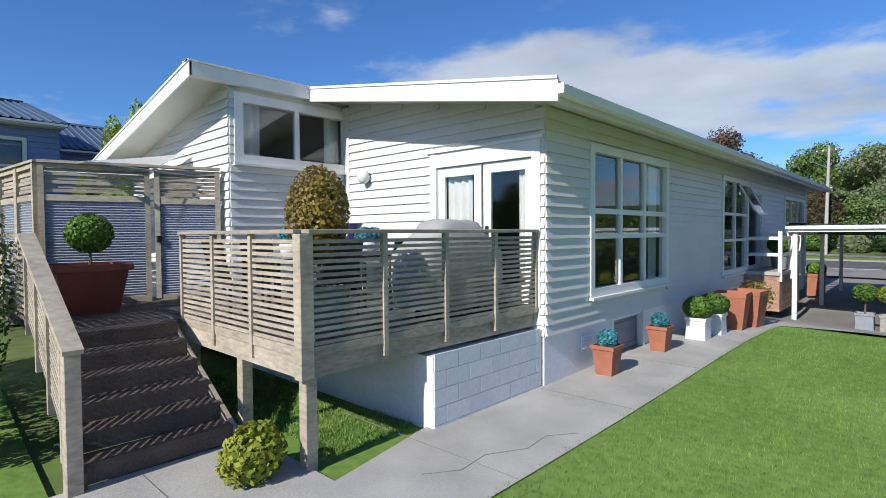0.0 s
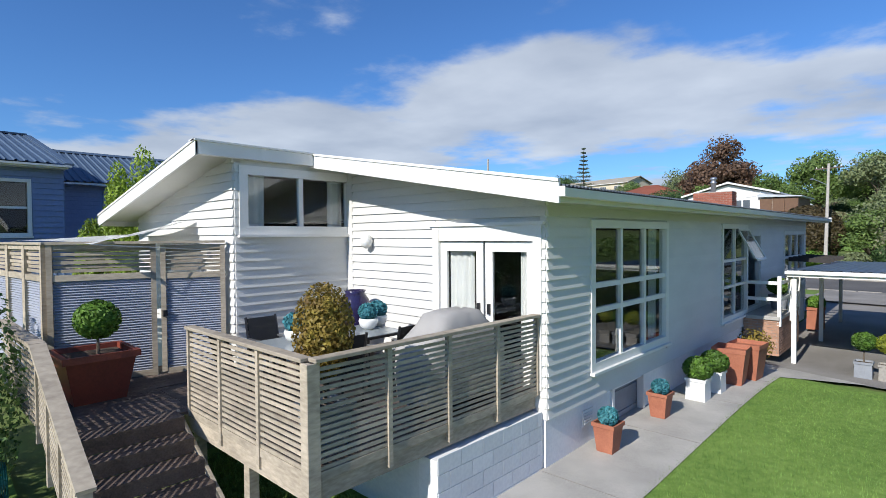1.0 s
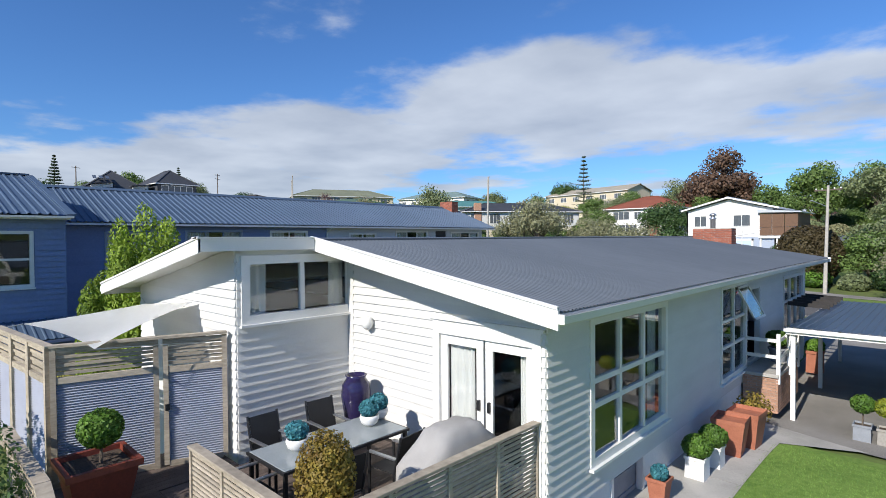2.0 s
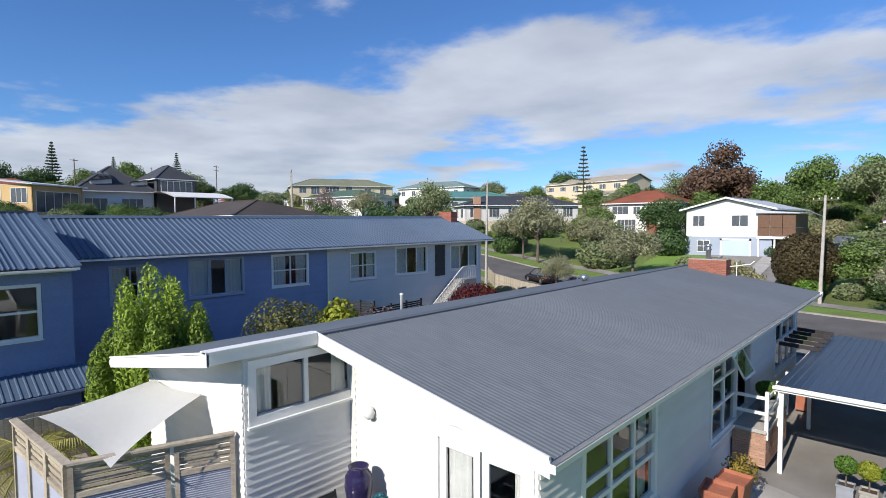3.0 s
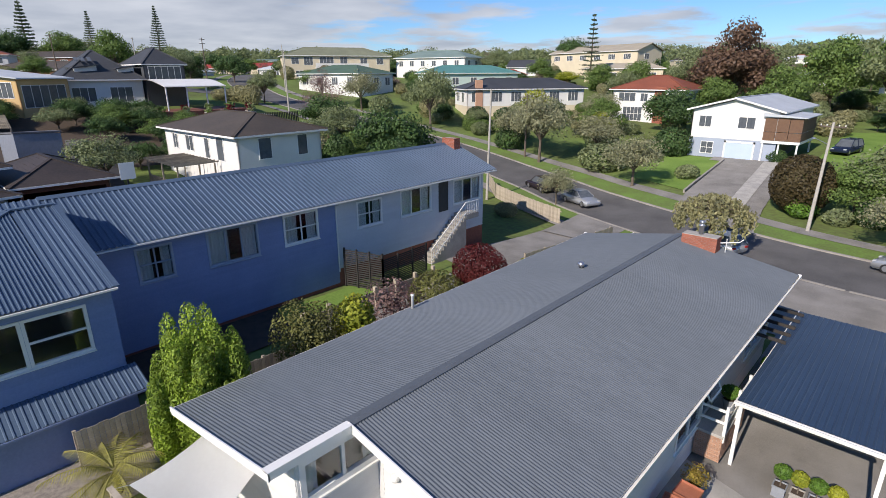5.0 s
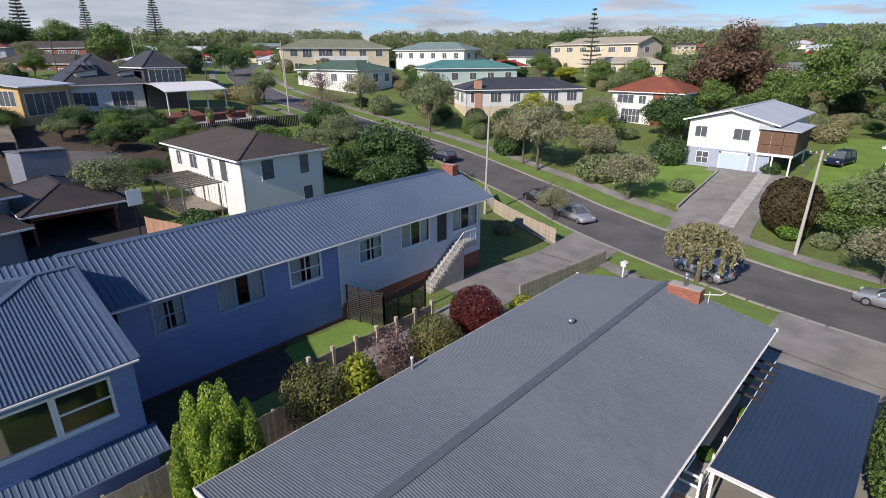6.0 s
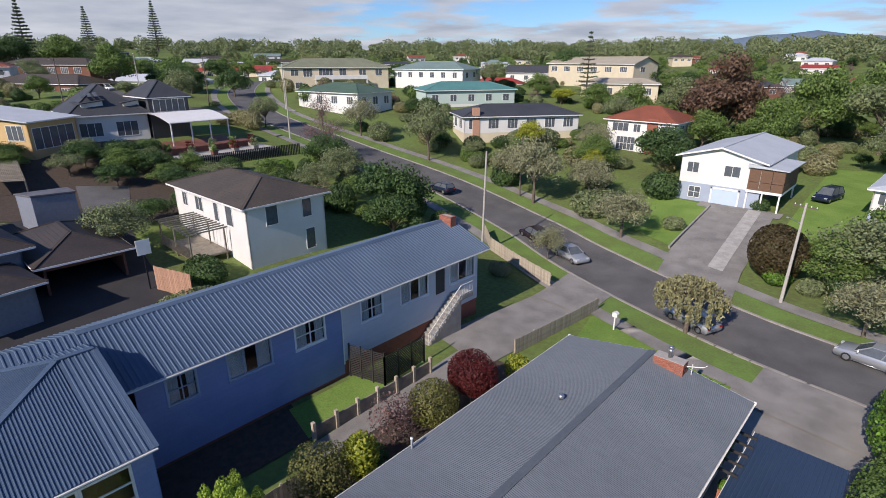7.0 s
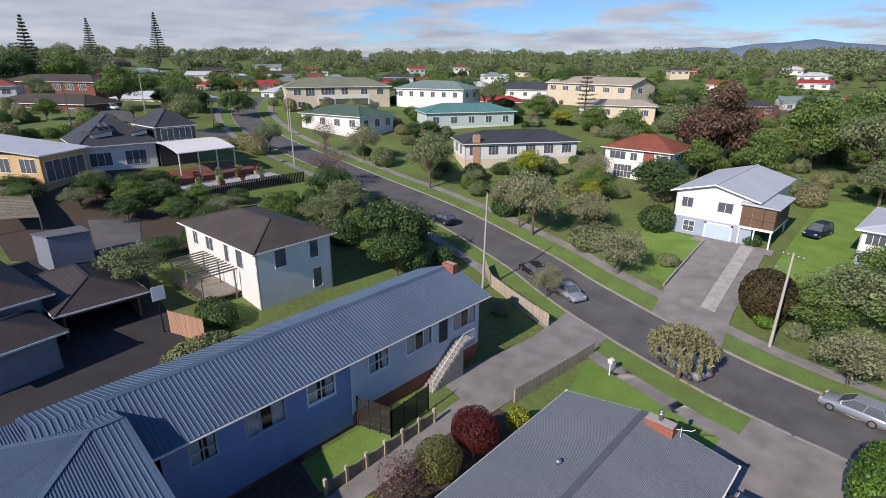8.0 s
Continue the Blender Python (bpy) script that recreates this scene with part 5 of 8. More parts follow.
prism(bm, [(NE - 0.02, -2.4, 5.40), (NR, -2.4, 7.09), (NB + 0.02, -2.4, 5.40), (NB + 0.02, -2.4, 5.33), (NE - 0.02, -2.4, 5.33)], (0, 28.35, 0))
part("soffit", bm, "white", nb)
bm = B()
box(bm, NE - 0.02, NE + 0.07, -1.5, 26.0, 5.33, 5.40)
part("gutter", bm, "white", nb)
mb = wall_frame((NX, -1.0), (0, 1))
nb_wins = [(1.4, 2.9, 3.45, 5.0, 2, 2), (4.6, 7.2, 3.4, 5.1, 3, 1), (8.8, 10.9, 3.5, 5.1, 2, 2), (13.8, 15.7, 3.45, 5.0, 2, 2), (17.4, 20.2, 3.45, 5.15, 3, 1), (22.6, 25.6, 3.4, 5.1, 3, 1)]
for y0, y1, mt, zb in ((0, 12.2, "blue_wall", 0.25), (12.2, 26.0, "grey_wall", 1.15)):
    mw = mb @ Matrix.Translation((y0, 0, 0))
    w = part("wall", wall_slab(mw, y1 - y0, zb, lambda u: 5.36, [(a - y0, b - y0, c, d) for a, b, c, d, *_ in nb_wins if y0 < a < y1]), mt, nb)
    boards(w, mw, y1 - y0, zb + 0.05, lambda u: 5.3, [(a - y0 - .06, b - y0 + .06, c - .1, d + .06) for a, b, c, d, *_ in nb_wins] + [(21.0 - y0, 22.1 - y0, 3.0, 5.3)], mt, 0.17)
bm = B()
box(bm, NX - 0.2, NX - 0.02, -1.0, 11.2, -0.8, 0.28)
box(bm, NX - 0.2, NX - 0.02, 11.2, 25.0, -0.8, 1.18)
part("base_wall", bm, "brick", nb, "red brick base")
bm = B()
box(bm, NB + 0.5, NX - 0.2, 24.9, 25.0, -0.8, 5.36)
prism(bm, [(NB + 0.5, 24.9, 5.36), (NX, 24.9, 5.36), (NR, 24.9, 7.0)], (0, 0.1, 0))
part("wall", bm, "blue_wall", nb)
bm = B()
box(bm, NB + 0.4, NB + 0.5, -1.0, 25.0, -0.8, 5.36)
part("wall", bm, "grey_wall", nb)
for a, b, c, d, n, r in nb_wins:
    window(nb, mb, a, b, c, d, (1,) * n, (1,) * r, "grey_base" if a < 7 else "white", curtains=((a + 0.05, a + (b - a) * 0.42), (b - (b - a) * 0.3, b - 0.05)), fw=0.11, bar=0.06)
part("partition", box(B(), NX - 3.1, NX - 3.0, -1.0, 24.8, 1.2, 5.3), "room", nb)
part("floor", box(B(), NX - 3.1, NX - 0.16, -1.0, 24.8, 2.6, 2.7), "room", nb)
bm = B()
box(bm, 21.0, 22.0, 0.0, 0.03, 3.05, 5.2)
part("door", xf(bm, mb), "dark", nb, "dark entrance door")
bm = B()
tube(bm, [(NX + 0.06, 11.2, 1.0), (NX + 0.06, 11.2, 5.1), (NE, 11.2, 5.3)], 0.045)
part("downpipe", bm, "white", nb)
nbc = thing("chimney", "red brick chimney on the blue roof", "chimney", (-24.9, 25.2, 6.6))
brick_stack(nbc, -25.6, -24.3, 24.9, 25.6, 6.4, 7.6, "brick", 0.3, 0.11, 0.14)
# outside stair with white rail
st = thing("outside_stair", "concrete outside stair with a white metal rail", "stair", (-20.6, 20, 0))
for i in range(12):
    y = 21.6 - 0.3 * (i + 1)
    bm = B()
    box(bm, NX + 0.03, NX + 1.25, y, y + 0.3, -0.5, 2.75 - 0.23 * (i + 1))
    part("step", bm, "kerb", st)
bm = B()
box(bm, NX + 0.03, NX + 1.25, 21.6, 23.0, 2.4, 2.75)
part("landing", bm, "kerb", st)
for k in range(26):
    y = 23.0 - k * 0.2
    zb = 2.75 if y > 21.6 else 2.75 - (21.6 - y) * 0.77
    bm = B()
    beam(bm, (NX + 1.2, y, zb - 0.05), (NX + 1.2, y, zb + 0.9), 0.025, 0.025)
    part("baluster", bm, "white", st)
bm = B()
for dz in (0.92, 0.15):
    beam(bm, (NX + 1.2, 23.0, 2.75 + dz), (NX + 1.2, 21.6, 2.75 + dz), 0.05, 0.06)
    beam(bm, (NX + 1.2, 21.6, 2.75 + dz), (NX + 1.2, 18.0, dz), 0.05, 0.06)
part("rail", bm, "white", st)
# blue wing nearer the fence
wing = thing("house", "two-storey blue weatherboard house with a hipped blue roof", "house", (-20, -6, 0), "neighbouring houses")
WX, WY0, WY1 = -16.35, -10.0, -1.98
mw = wall_frame((WX, WY0), (0, 1))
e0, e1, ex, bx = WY0 - 0.5, WY1 + 0.08, WX + 0.45, -31.0
ry, rz, hx = -3.4, 7.3, -22.7


def slope(p, q, top, n):
    """Ribbed sheets side by side from an eave p to q, cut off along a hip."""
    p, q = Vector(p), Vector(q)
    out = []
    for k in range(n):
        f, g = max(k / n, 0.004), (k + 1) / n
        out.append(iron(p.lerp(q, f), p.lerp(q, g), top(min(g, 0.996)), top(min(f, 0.992)), 0.24, 0.038, True))
    return out


hip = Vector((hx, ry, rz))
c_e, c_w = Vector((ex, e0, 5.5)), Vector((bx + 1.6, e0, 5.5))
sheets = [iron((ex, ry, 5.5), (ex, e1, 5.5), (hx, e1, rz), (hx, ry, rz), 0.24, 0.038, True), iron((bx + 1.6, ry, 5.5), (bx + 1.6, e1, 5.5), (hx, e1, rz), (hx, ry, rz), 0.24, 0.038, True)]
sheets += slope((ex, e0, 5.5), (ex, ry, 5.5), lambda f: c_e.lerp(hip, f), 26)
sheets += slope((bx + 1.6, e0, 5.5), (bx + 1.6, ry, 5.5), lambda f: c_w.lerp(hip, f), 26)
sheets += slope((ex, e0, 5.5), (hx, e0, 5.5), lambda f: c_e.lerp(hip, f), 25)
sheets += slope((bx + 1.6, e0, 5.5), (hx, e0, 5.5), lambda f: c_w.lerp(hip, f), 25)
for sh_k in sheets:
    part("roof_sheet", joined(sh_k), "roof_blue", wing)
for p, q in (((ex, e0, 5.54), (hx, ry, rz + 0.04)), ((bx + 1.6, e0, 5.54), (hx, ry, rz + 0.04)), ((hx, ry, rz + 0.04), (hx, e1, rz + 0.04)), ((ex, e1, 5.5), (hx, e1, rz))):
    part("ridge_cap", beam(B(), p, q, 0.26, 0.06), "roof_blue", wing)
part("gable", prism(B(), [(ex - 0.5, e1 - 0.3, 5.42), (bx + 2.1, e1 - 0.3, 5.42), (hx, e1 - 0.3, rz - 0.12)], (0, 0.1, 0)), "blue_wall", wing)
bm = B()
box(bm, bx + 1.7, ex - 0.02, e0 + 0.02, e1 - 0.02, 5.36, 5.44)
part("soffit", bm, "white", wing)
bm = B()
box(bm, ex - 0.02, ex + 0.07, e0, e1 + 0.06, 5.40, 5.46)
box(bm, ex - 2.0, ex - 0.02, e1, e1 + 0.06, 5.40, 5.46)
part("gutter", bm, "white", wing)
w_wins = [(2.2, 5.32, 3.35, 4.95, 1, 1), (5.45, 7.15, 3.35, 4.95, 1, 2)]
w = part("wall", wall_slab(mw, WY1 - WY0, -0.5, lambda u: 5.4, [w[:4] for w in w_wins]), "blue_wall", wing)
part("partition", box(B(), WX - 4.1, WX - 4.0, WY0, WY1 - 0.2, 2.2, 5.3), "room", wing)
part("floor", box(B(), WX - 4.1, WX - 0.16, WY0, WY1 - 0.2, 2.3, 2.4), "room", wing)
boards(w, mw, WY1 - WY0, 2.2, lambda u: 5.38, [(a - .08, b + .08, c - .1, d + .08) for a, b, c, d, *_ in w_wins], "blue_wall", 0.17, x_in=0.0)
bm = B()
box(bm, -29.5, WX - 0.15, WY1 - 0.15, WY1, -0.5, 5.4)
w2 = part("wall", bm, "blue_wall", wing)
boards(w2, wall_frame((WX, WY1), (-1, 0)), 4.4, 0.3, lambda u: 5.38, [(1.2, 2.6, 3.3, 5.0)], "blue_wall", 0.17)
far_window(wing, wall_frame((WX, WY1), (-1, 0)), 1.3, 2.5, 3.4, 4.9, 2)
for a, b, c, d, n, r in w_wins:
    window(wing, mw, a, b, c, d, (1,) * n, (1,) * r, fw=0.10, bar=0.07, curtains=((a + 0.05, a + 0.7),) if n == r else ())
part("lean_to_roof", joined(iron((WX + 1.35, WY0, 1.85), (WX + 1.35, WY1 + 0.3, 1.85), (WX + 0.02, WY1 + 0.3, 2.3), (WX + 0.02, WY0, 2.3), 0.2, 0.025, True)), "roof_blue", wing, "blue ribbed lean-to roof")
bm = B()
box(bm, WX + 1.33, WX + 1.38, WY0, WY1 + 0.3, 1.74, 1.82)
part("gutter", bm, "blue_wall", wing)
bm = B()
box(bm, WX, WX + 1.1, WY0, WY1 - 0.1, -0.4, 1.75)
part("lean_to_wall", bm, "blue_wall", wing)

M["deck_red"] = mat("red_brown_decking", (0.20, 0.075, 0.05), (0.11, 0.045, 0.034), 0.75, fine=30, bump=0.2, rand=0.2)
M["iron_grey"] = mat("weathered_grey_sheet", (0.16, 0.16, 0.175), (0.10, 0.10, 0.11), 0.7, scale=0.5, fine=6, bump=0.1)
# houses across and along the street
def rowwin(L, n, z0, z1, w=1.4, k=2, r=1, off=0.0):
    return [(L * (i + 0.5) / n - w / 2 + off, L * (i + 0.5) / n + w / 2 + off, z0, z1, k, r) for i in range(n)]


villa("white two-storey house with a brown roof and blue-grey shutters", (-55.6, 14.6), (-40.4, 14.9), 8.6, 1.9, 7.5, 1.55, "white_wall", "r_brown", "hip",
      [(2.0, 3.0, 3.6, 5.0, 2), (9.0, 9.8, 3.2, 5.0, 1), (11.4, 12.6, 3.2, 5.2, 1), (5.0, 6.5, 3.6, 5.0, 2)], [(2.0, 3.2, 3.4, 5.2, 1), (6.0, 7.0, 3.4, 5.2, 1), (6.2, 7.2, 0.0, 2.1, 1)])
dk = thing("pergola", "weathered timber pergola beside the white house", "pergola", (-46, 12, 2))
for x in (-51.0, -47.5, -44.0):
    for y in (11.0, 14.3):
        bm = B()
        beam(bm, (x, y, 1.0), (x, y, 4.9), 0.12, 0.12)
        part("post", bm, "wood_fence", dk)
for k in range(11):
    x = -51.2 + k * 0.74
    bm = B()
    beam(bm, (x, 10.7, 5.0), (x, 14.6, 5.05), 0.06, 0.14)
    part("rafter", bm, "wood_fence", dk)
bm = B()
box(bm, -51.0, -44.0, 11.0, 14.6, 2.4, 2.55)
for k in range(24):
    beam(bm, (-51 + k * 0.3, 11.0, 2.5), (-51 + k * 0.3, 11.0, 3.5), 0.2, 0.03)
part("deck", bm, "wood_fence", dk)

bl, mbl = villa("white and pale blue split-level house with a pale grey gabled roof", (-20.6, 67.0), (-10.6, 67.0), 19.5, 2.0, 8.1, 1.5, "white_wall", "r_pale", "front",
                [(1.0, 2.4, 4.0, 5.3, 2), (5.6, 7.4, 4.0, 5.3, 2), (1.6, 3.0, 0.7, 2.1, 2, 2)], [(3, 5, 3.8, 5.2, 2), (9, 11, 3.8, 5.2, 2)], (), ("grey_base", 2.6))
bm = B()
box(bm, 4.5, 7.6, 0.0, 0.06, 1.98, 4.15)
gd = part("garage_door", xf(bm, mbl), "pale_blue", bl, "pale blue garage door")
for k in range(5):
    bm = B()
    box(bm, 4.55, 7.55, 0.06, 0.075, 2.02 + k * 0.42, 2.40 + k * 0.42)
    part("door_panel", xf(bm, mbl), "pale_blue", gd)
bm = B()
for a, b, c, d in ((4.3, 4.5, 1.9, 4.4), (7.6, 7.8, 1.9, 4.4), (4.3, 7.8, 4.17, 4.4)):
    box(bm, a, b, 0, 0.08, c, d)
part("garage_frame", xf(bm, mbl), "white", bl)
bm = B()
box(bm, 8.4, 12.4, -8, 0.3, 4.45, 4.75)
part("balcony", xf(bm, mbl), "white", bl)
for u, v in ((8.6, 0.1), (10.3, 0.1), (12.2, 0.1), (12.2, -7.5)):
    part("post", xf(beam(B(), (u, v, 1.2), (u, v, 4.5), 0.18, 0.18), mbl), "white", bl)
M["blind"] = mat("brown_roller_blind", (0.17, 0.095, 0.055), (0.12, 0.068, 0.042), 0.8, fine=50, bump=0.2)
for u0, u1 in ((8.5, 9.75), (9.8, 11.05), (11.1, 12.35)):
    for c, d in ((4.78, 5.75), (5.8, 7.4)):
        bm = B()
        box(bm, u0, u1, 0.16, 0.2, c, d)
        part("blind", xf(bm, mbl), "blind", bl, "brown balcony blind")
for c, d in ((4.78, 5.75), (5.8, 7.4)):
    bm = B()
    box(bm, 12.36, 12.4, -7.6, 0.2, c, d)
    part("blind", xf(bm, mbl), "blind", bl, "brown balcony blind")
bm = B()
prism(bm, [(8.3, 0.5, 7.55), (12.8, 0.5, 7.45), (12.8, 0.5, 7.55), (8.3, 0.5, 7.95)], (0, -9, 0))
part("balcony_roof", xf(bm, mbl), "r_pale", bl)
bm = B()
box(bm, 10.2, 10.35, -9, 0, 1.5, 4.4)
part("wall", xf(bm, mbl), "dark_wall", bl)

villa("white two-storey house with a rust tile roof", (-41.5, 87), (-29.0, 87), 10, 4.0, 9.9, 2.3, "white_wall", "r_rust", "hip",
      [(1.2, 4.2, 3.9, 5.3, 3), (2.2, 5.6, 0.6, 2.9, 5, 2), (5.2, 6.4, 3.9, 5.2, 2), (10.0, 12.0, 3.9, 5.2, 3)], [(2, 4, 3.8, 5.2, 2), (6, 8, 3.8, 5.2, 2)], chimney=(7.6, -0.1, 1.9, 0.4, "brick"))
villa("white house with a dark slate hipped roof and tan chimney", (-62.5, 71.0), (-49.0, 90.0), 10, 5.0, 9.9, 1.9, "white_wall", "r_slate", "hip",
      rowwin(23, 6, 2.6, 4.3, 2.0, 3), [(2, 4, 2.5, 4.2, 2)], [(2, 4, 2.5, 4.2, 2), (6, 8, 2.5, 4.2, 2)], ("cream_wall", 1.8), chimney=(1.6, -0.15, 1.4, 1.6, "brick_tan"))
villa("mint weatherboard house with a teal iron roof", (-91, 89.5), (-79, 110), 11, 8.6, 12.9, 1.9, "mint_wall", "r_teal", "hip", rowwin(23.7, 5, 1.6, 3.2, 1.6, 2), [(2, 4, 1.4, 2.9, 2)], base=("white_wall", 0.9))
villa("cream two-storey house with a beige roof", (-97, 154), (-64, 146.5), 11, 12.4, 18.9, 2.0, "cream_wall", "r_beige", "gable", rowwin(33, 6, 4.2, 5.6, 2.4, 4), [(3, 5, 4.2, 5.6, 2)])
villa("cream single-storey wing with a beige roof", (-72, 131.5), (-53.5, 139.5), 7.6, 9.8, 13.9, 1.4, "cream_wall", "r_beige", "hip", rowwin(20, 4, 1.4, 3.0, 1.8, 3))
villa("white two-storey house with a grey-green hipped roof", (-125, 110), (-102, 116), 12, 11.8, 17.4, 2.2, "white_wall", "r_sea", "hip", rowwin(23, 6, 3.2, 4.7, 1.3, 2), [(2, 3.5, 3.2, 4.7, 2), (7, 8.5, 3.2, 4.7, 2)])
bigh, mbig = villa("large cream two-storey house with a sage green roof", (-138, 79), (-124.5, 107), 13, 11.4, 18.0, 2.5, "cream_wall", "r_sage", "hip",
                   [(2, 4, 4.3, 5.9, 2), (5.5, 8, 4.0, 6.2, 3), (10, 14, 4.0, 6.2, 4), (16, 18, 4.0, 6.2, 2), (22, 24, 4.2, 5.9, 2), (27, 29, 4.2, 5.9, 2), (3, 5, 0.8, 2.4, 2)], [(2, 4, 4.2, 5.9, 2)])
bm = B()
box(bm, 8.5, 24, 0.1, 2.0, 14.6, 14.8)
box(bm, 8.5, 24, 1.9, 2.0, 14.8, 15.8)
for u in (8.6, 13.5, 18.5, 23.9):
    beam(bm, (u, 1.8, 11), (u, 1.8, 14.7), 0.35, 0.35)
part("balcony", xf(bm, mbig), "white_wall", bigh)
villa("white and brick house with a green iron roof", (-114, 68.0), (-94.5, 71.0), 12, 8.9, 12.9, 1.9, "white_wall", "r_green", "hip", rowwin(19.7, 4, 1.5, 3.1, 1.8, 3), rowwin(12, 3, 1.3, 3.0, 1.6, 2))
hm, mhm = villa("charcoal and white modern house with a dark roof", (-92.5, 14.6), (-91.5, 25.2), 14, 8.0, 12.0, 4.4, "white_wall", "r_slate", "hip", [(1, 4, 0.8, 2.8, 3), (6, 9, 0.6, 2.8, 3)], [(2, 5, 2, 3.6, 3)])
for y0, y1, z0, x0 in ((16.6, 19.6, 12.5, -93.2), (22.3, 24.6, 12.4, -92.6)):
    dm = part("dormer", prism(B(), [(x0, y0, z0), (x0, y1, z0), (x0, y1, z0 + 1.5), (x0, y0, z0 + 1.1)], (-4.5, 0, 0)), "white_wall", hm, "white dormer wall")
    part("dormer_roof", prism(B(), [(x0 + 0.4, y0 - 0.3, z0 + 1.12), (x0 + 0.4, y1 + 0.3, z0 + 1.55), (x0 + 0.4, y1 + 0.3, z0 + 1.7), (x0 + 0.4, y0 - 0.3, z0 + 1.27)], (-5.2, 0, 0)), "r_slate", hm)
for k in range(3):
    part("skylight", beam(B(), (-93.6, 17.2 + k * 0.9, 14.66), (-95.0, 17.4 + k * 0.9, 15.22), 0.5, 0.06), "far_glass", hm)
villa("tall dark front block of the modern house with a wide window", (-91.2, 25.6), (-91.4, 32.0), 9, 8.0, 14.3, 2.6, "dark_wall", "r_slate", "hip", [(0.7, 5.7, 4.0, 5.9, 5, 1)], [(2, 5, 3, 4.8, 3)], [(0.6, 1.2, 4.2, 5.6, 1)], over=0.4)
pat = thing("patio_cover", "white patio cover on slim posts", "patio cover", (-88, 31, 7))
mp = wall_frame((-82.4, 25.1), (-0.05, 1.0))
bm = B()
N = 10
vs = []
for i in range(N + 1):
    t = i / N
    for u in (0, 9.7):
        vs.append((u, -8.2 * t, 10.95 + 1.05 * math.sin(t * math.pi * 0.62)))
pv = [mp @ Vector(v) for v in vs]
part("cover", (pv + [p - Vector((0, 0, 0.12)) for p in pv], [(2 * i, 2 * i + 1, 2 * i + 3, 2 * i + 2) for i in range(N)] + [(2 * i + 22, 2 * i + 24, 2 * i + 25, 2 * i + 23) for i in range(N)] + [(0, 22, 23, 1)]), "white", pat, "", True)
for u in (0.2, 3.3, 6.4, 9.5):
    bm = B()
    beam(bm, (u, -0.2, 6.6), (u, -0.2, 11.0), 0.16, 0.16)
    part("post", xf(bm, mp), "white", pat)
terr = solid("terrace_wall", xf(box(box(B(), -3, 13, 8.0, 8.5, 3.5, 6.5), -3, 13, 4.5, 8.0, 5.6, 6.4), mp), "kerb", "pale stepped concrete terrace wall", "terrace", kind="structure")
zt = gz(-84, 33)
dk2 = thing("terrace_deck", "red-brown timber deck below the patio cover", "deck", (-87, 30, 6))
for k in range(34):
    bm = B()
    box(bm, -1.5 + k * 0.4, -1.12 + k * 0.4, -8.0, 2.4, 7.2, 7.4)
    part("deck_board", xf(bm, mp), "deck_red", dk2)
bm = B()
box(bm, -1.5, 12.1, 2.4, 2.55, 3.5, 7.35)
part("fascia", xf(bm, mp), "deck_red", dk2)
solid("terrace_paving", xf(box(B(), -3.5, 13.5, 2.6, 7.9, 3.4, 6.52), mp), "concrete", "pale concrete paving of the stepped terrace", "terrace", kind="structure")
for k in range(9):
    u, v = -2.2 + k * 1.7, (7.0 if k % 2 else 3.2)
    pl = thing("planter", "pale square planter with small leafy shrub", "planter", mp @ Vector((u, v, 6.5)), "terrace planters")
    part("tub", xf(box(box(B(), u - 0.4, u + 0.4, v - 0.4, v + 0.4, 6.52, 7.05), u - 0.45, u + 0.45, v - 0.45, v + 0.45, 7.05, 7.16), mp), "kerb" if k % 3 else "brick_wall", pl)
    rng_p = np.random.default_rng(k)
    bm = B()
    for j in range(60):
        a, b2, r2 = rng_p.uniform(0, 6.28), rng_p.uniform(0, 1.2), rng_p.uniform(0.2, 0.6)
        c = Vector((u + r2 * math.cos(a), v + r2 * math.sin(a), 7.16 + b2))
        e1, e2 = Vector(rng_p.normal(size=3)) * 0.13, Vector(rng_p.normal(size=3)) * 0.13
        bm.faces.new([bm.verts.new(c + q) for q in (e1, e2, -e1, -e2)])
    part("shrub", xf(bm, mp), ("leaf_mid_green", "leaf_olive", "leaf_maroon")[k % 3], pl)
fn = thing("fence", "dark paling fence below the terrace", "fence", (-78, 28, 4), "boundary fences")
for k in range(64):
    u = -3 + k * 0.31
    c = mp @ Vector((u, 9.0, 0))
    bm = B()
    z = gz(c.x, c.y)
    box(bm, u, u + 0.2, 8.97, 9.02, z - 0.1, z + 1.8)
    part("paling", xf(bm, mp), "brown_fence", fn)
net = thing("shade_lattice", "weathered timber lattice shade over a garden", "lattice", (-98, 9, 2))
la, lb, lc, ld = (Vector(q) for q in ((-96, 2.6, 9.0), (-92, 6.6, 9.0), (-71.5, 4.3, 7.0), (-74, 0.4, 7.0)))
for k in range(25):
    bm = B()
    beam(bm, la.lerp(lb, k / 24), ld.lerp(lc, k / 24), 0.12, 0.05)
    part("lath", bm, "wood_fence", net)
for k in range(33):
    bm = B()
    beam(bm, la.lerp(ld, k / 32) + Vector((0, 0, 0.055)), lb.lerp(lc, k / 32) + Vector((0, 0, 0.055)), 0.12, 0.05)
    part("lath", bm, "wood_fence", net)
for q in (la, lb, lc, ld):
    bm = B()
    beam(bm, (q.x, q.y, gz(q.x, q.y) - 0.2), (q.x, q.y, q.z), 0.14, 0.14)
    part("post", bm, "wood_fence", net)
sh = thing("shed", "grey block shed with a low sloping roof", "shed", (-61.5, 4, 3))
sa, sb, sc2, sd = (Vector(q) for q in ((-63.5, 1.9, 7.1), (-63.7, 6.6, 7.0), (-59.8, 6.5, 7.2), (-59.8, 2.6, 7.35)))
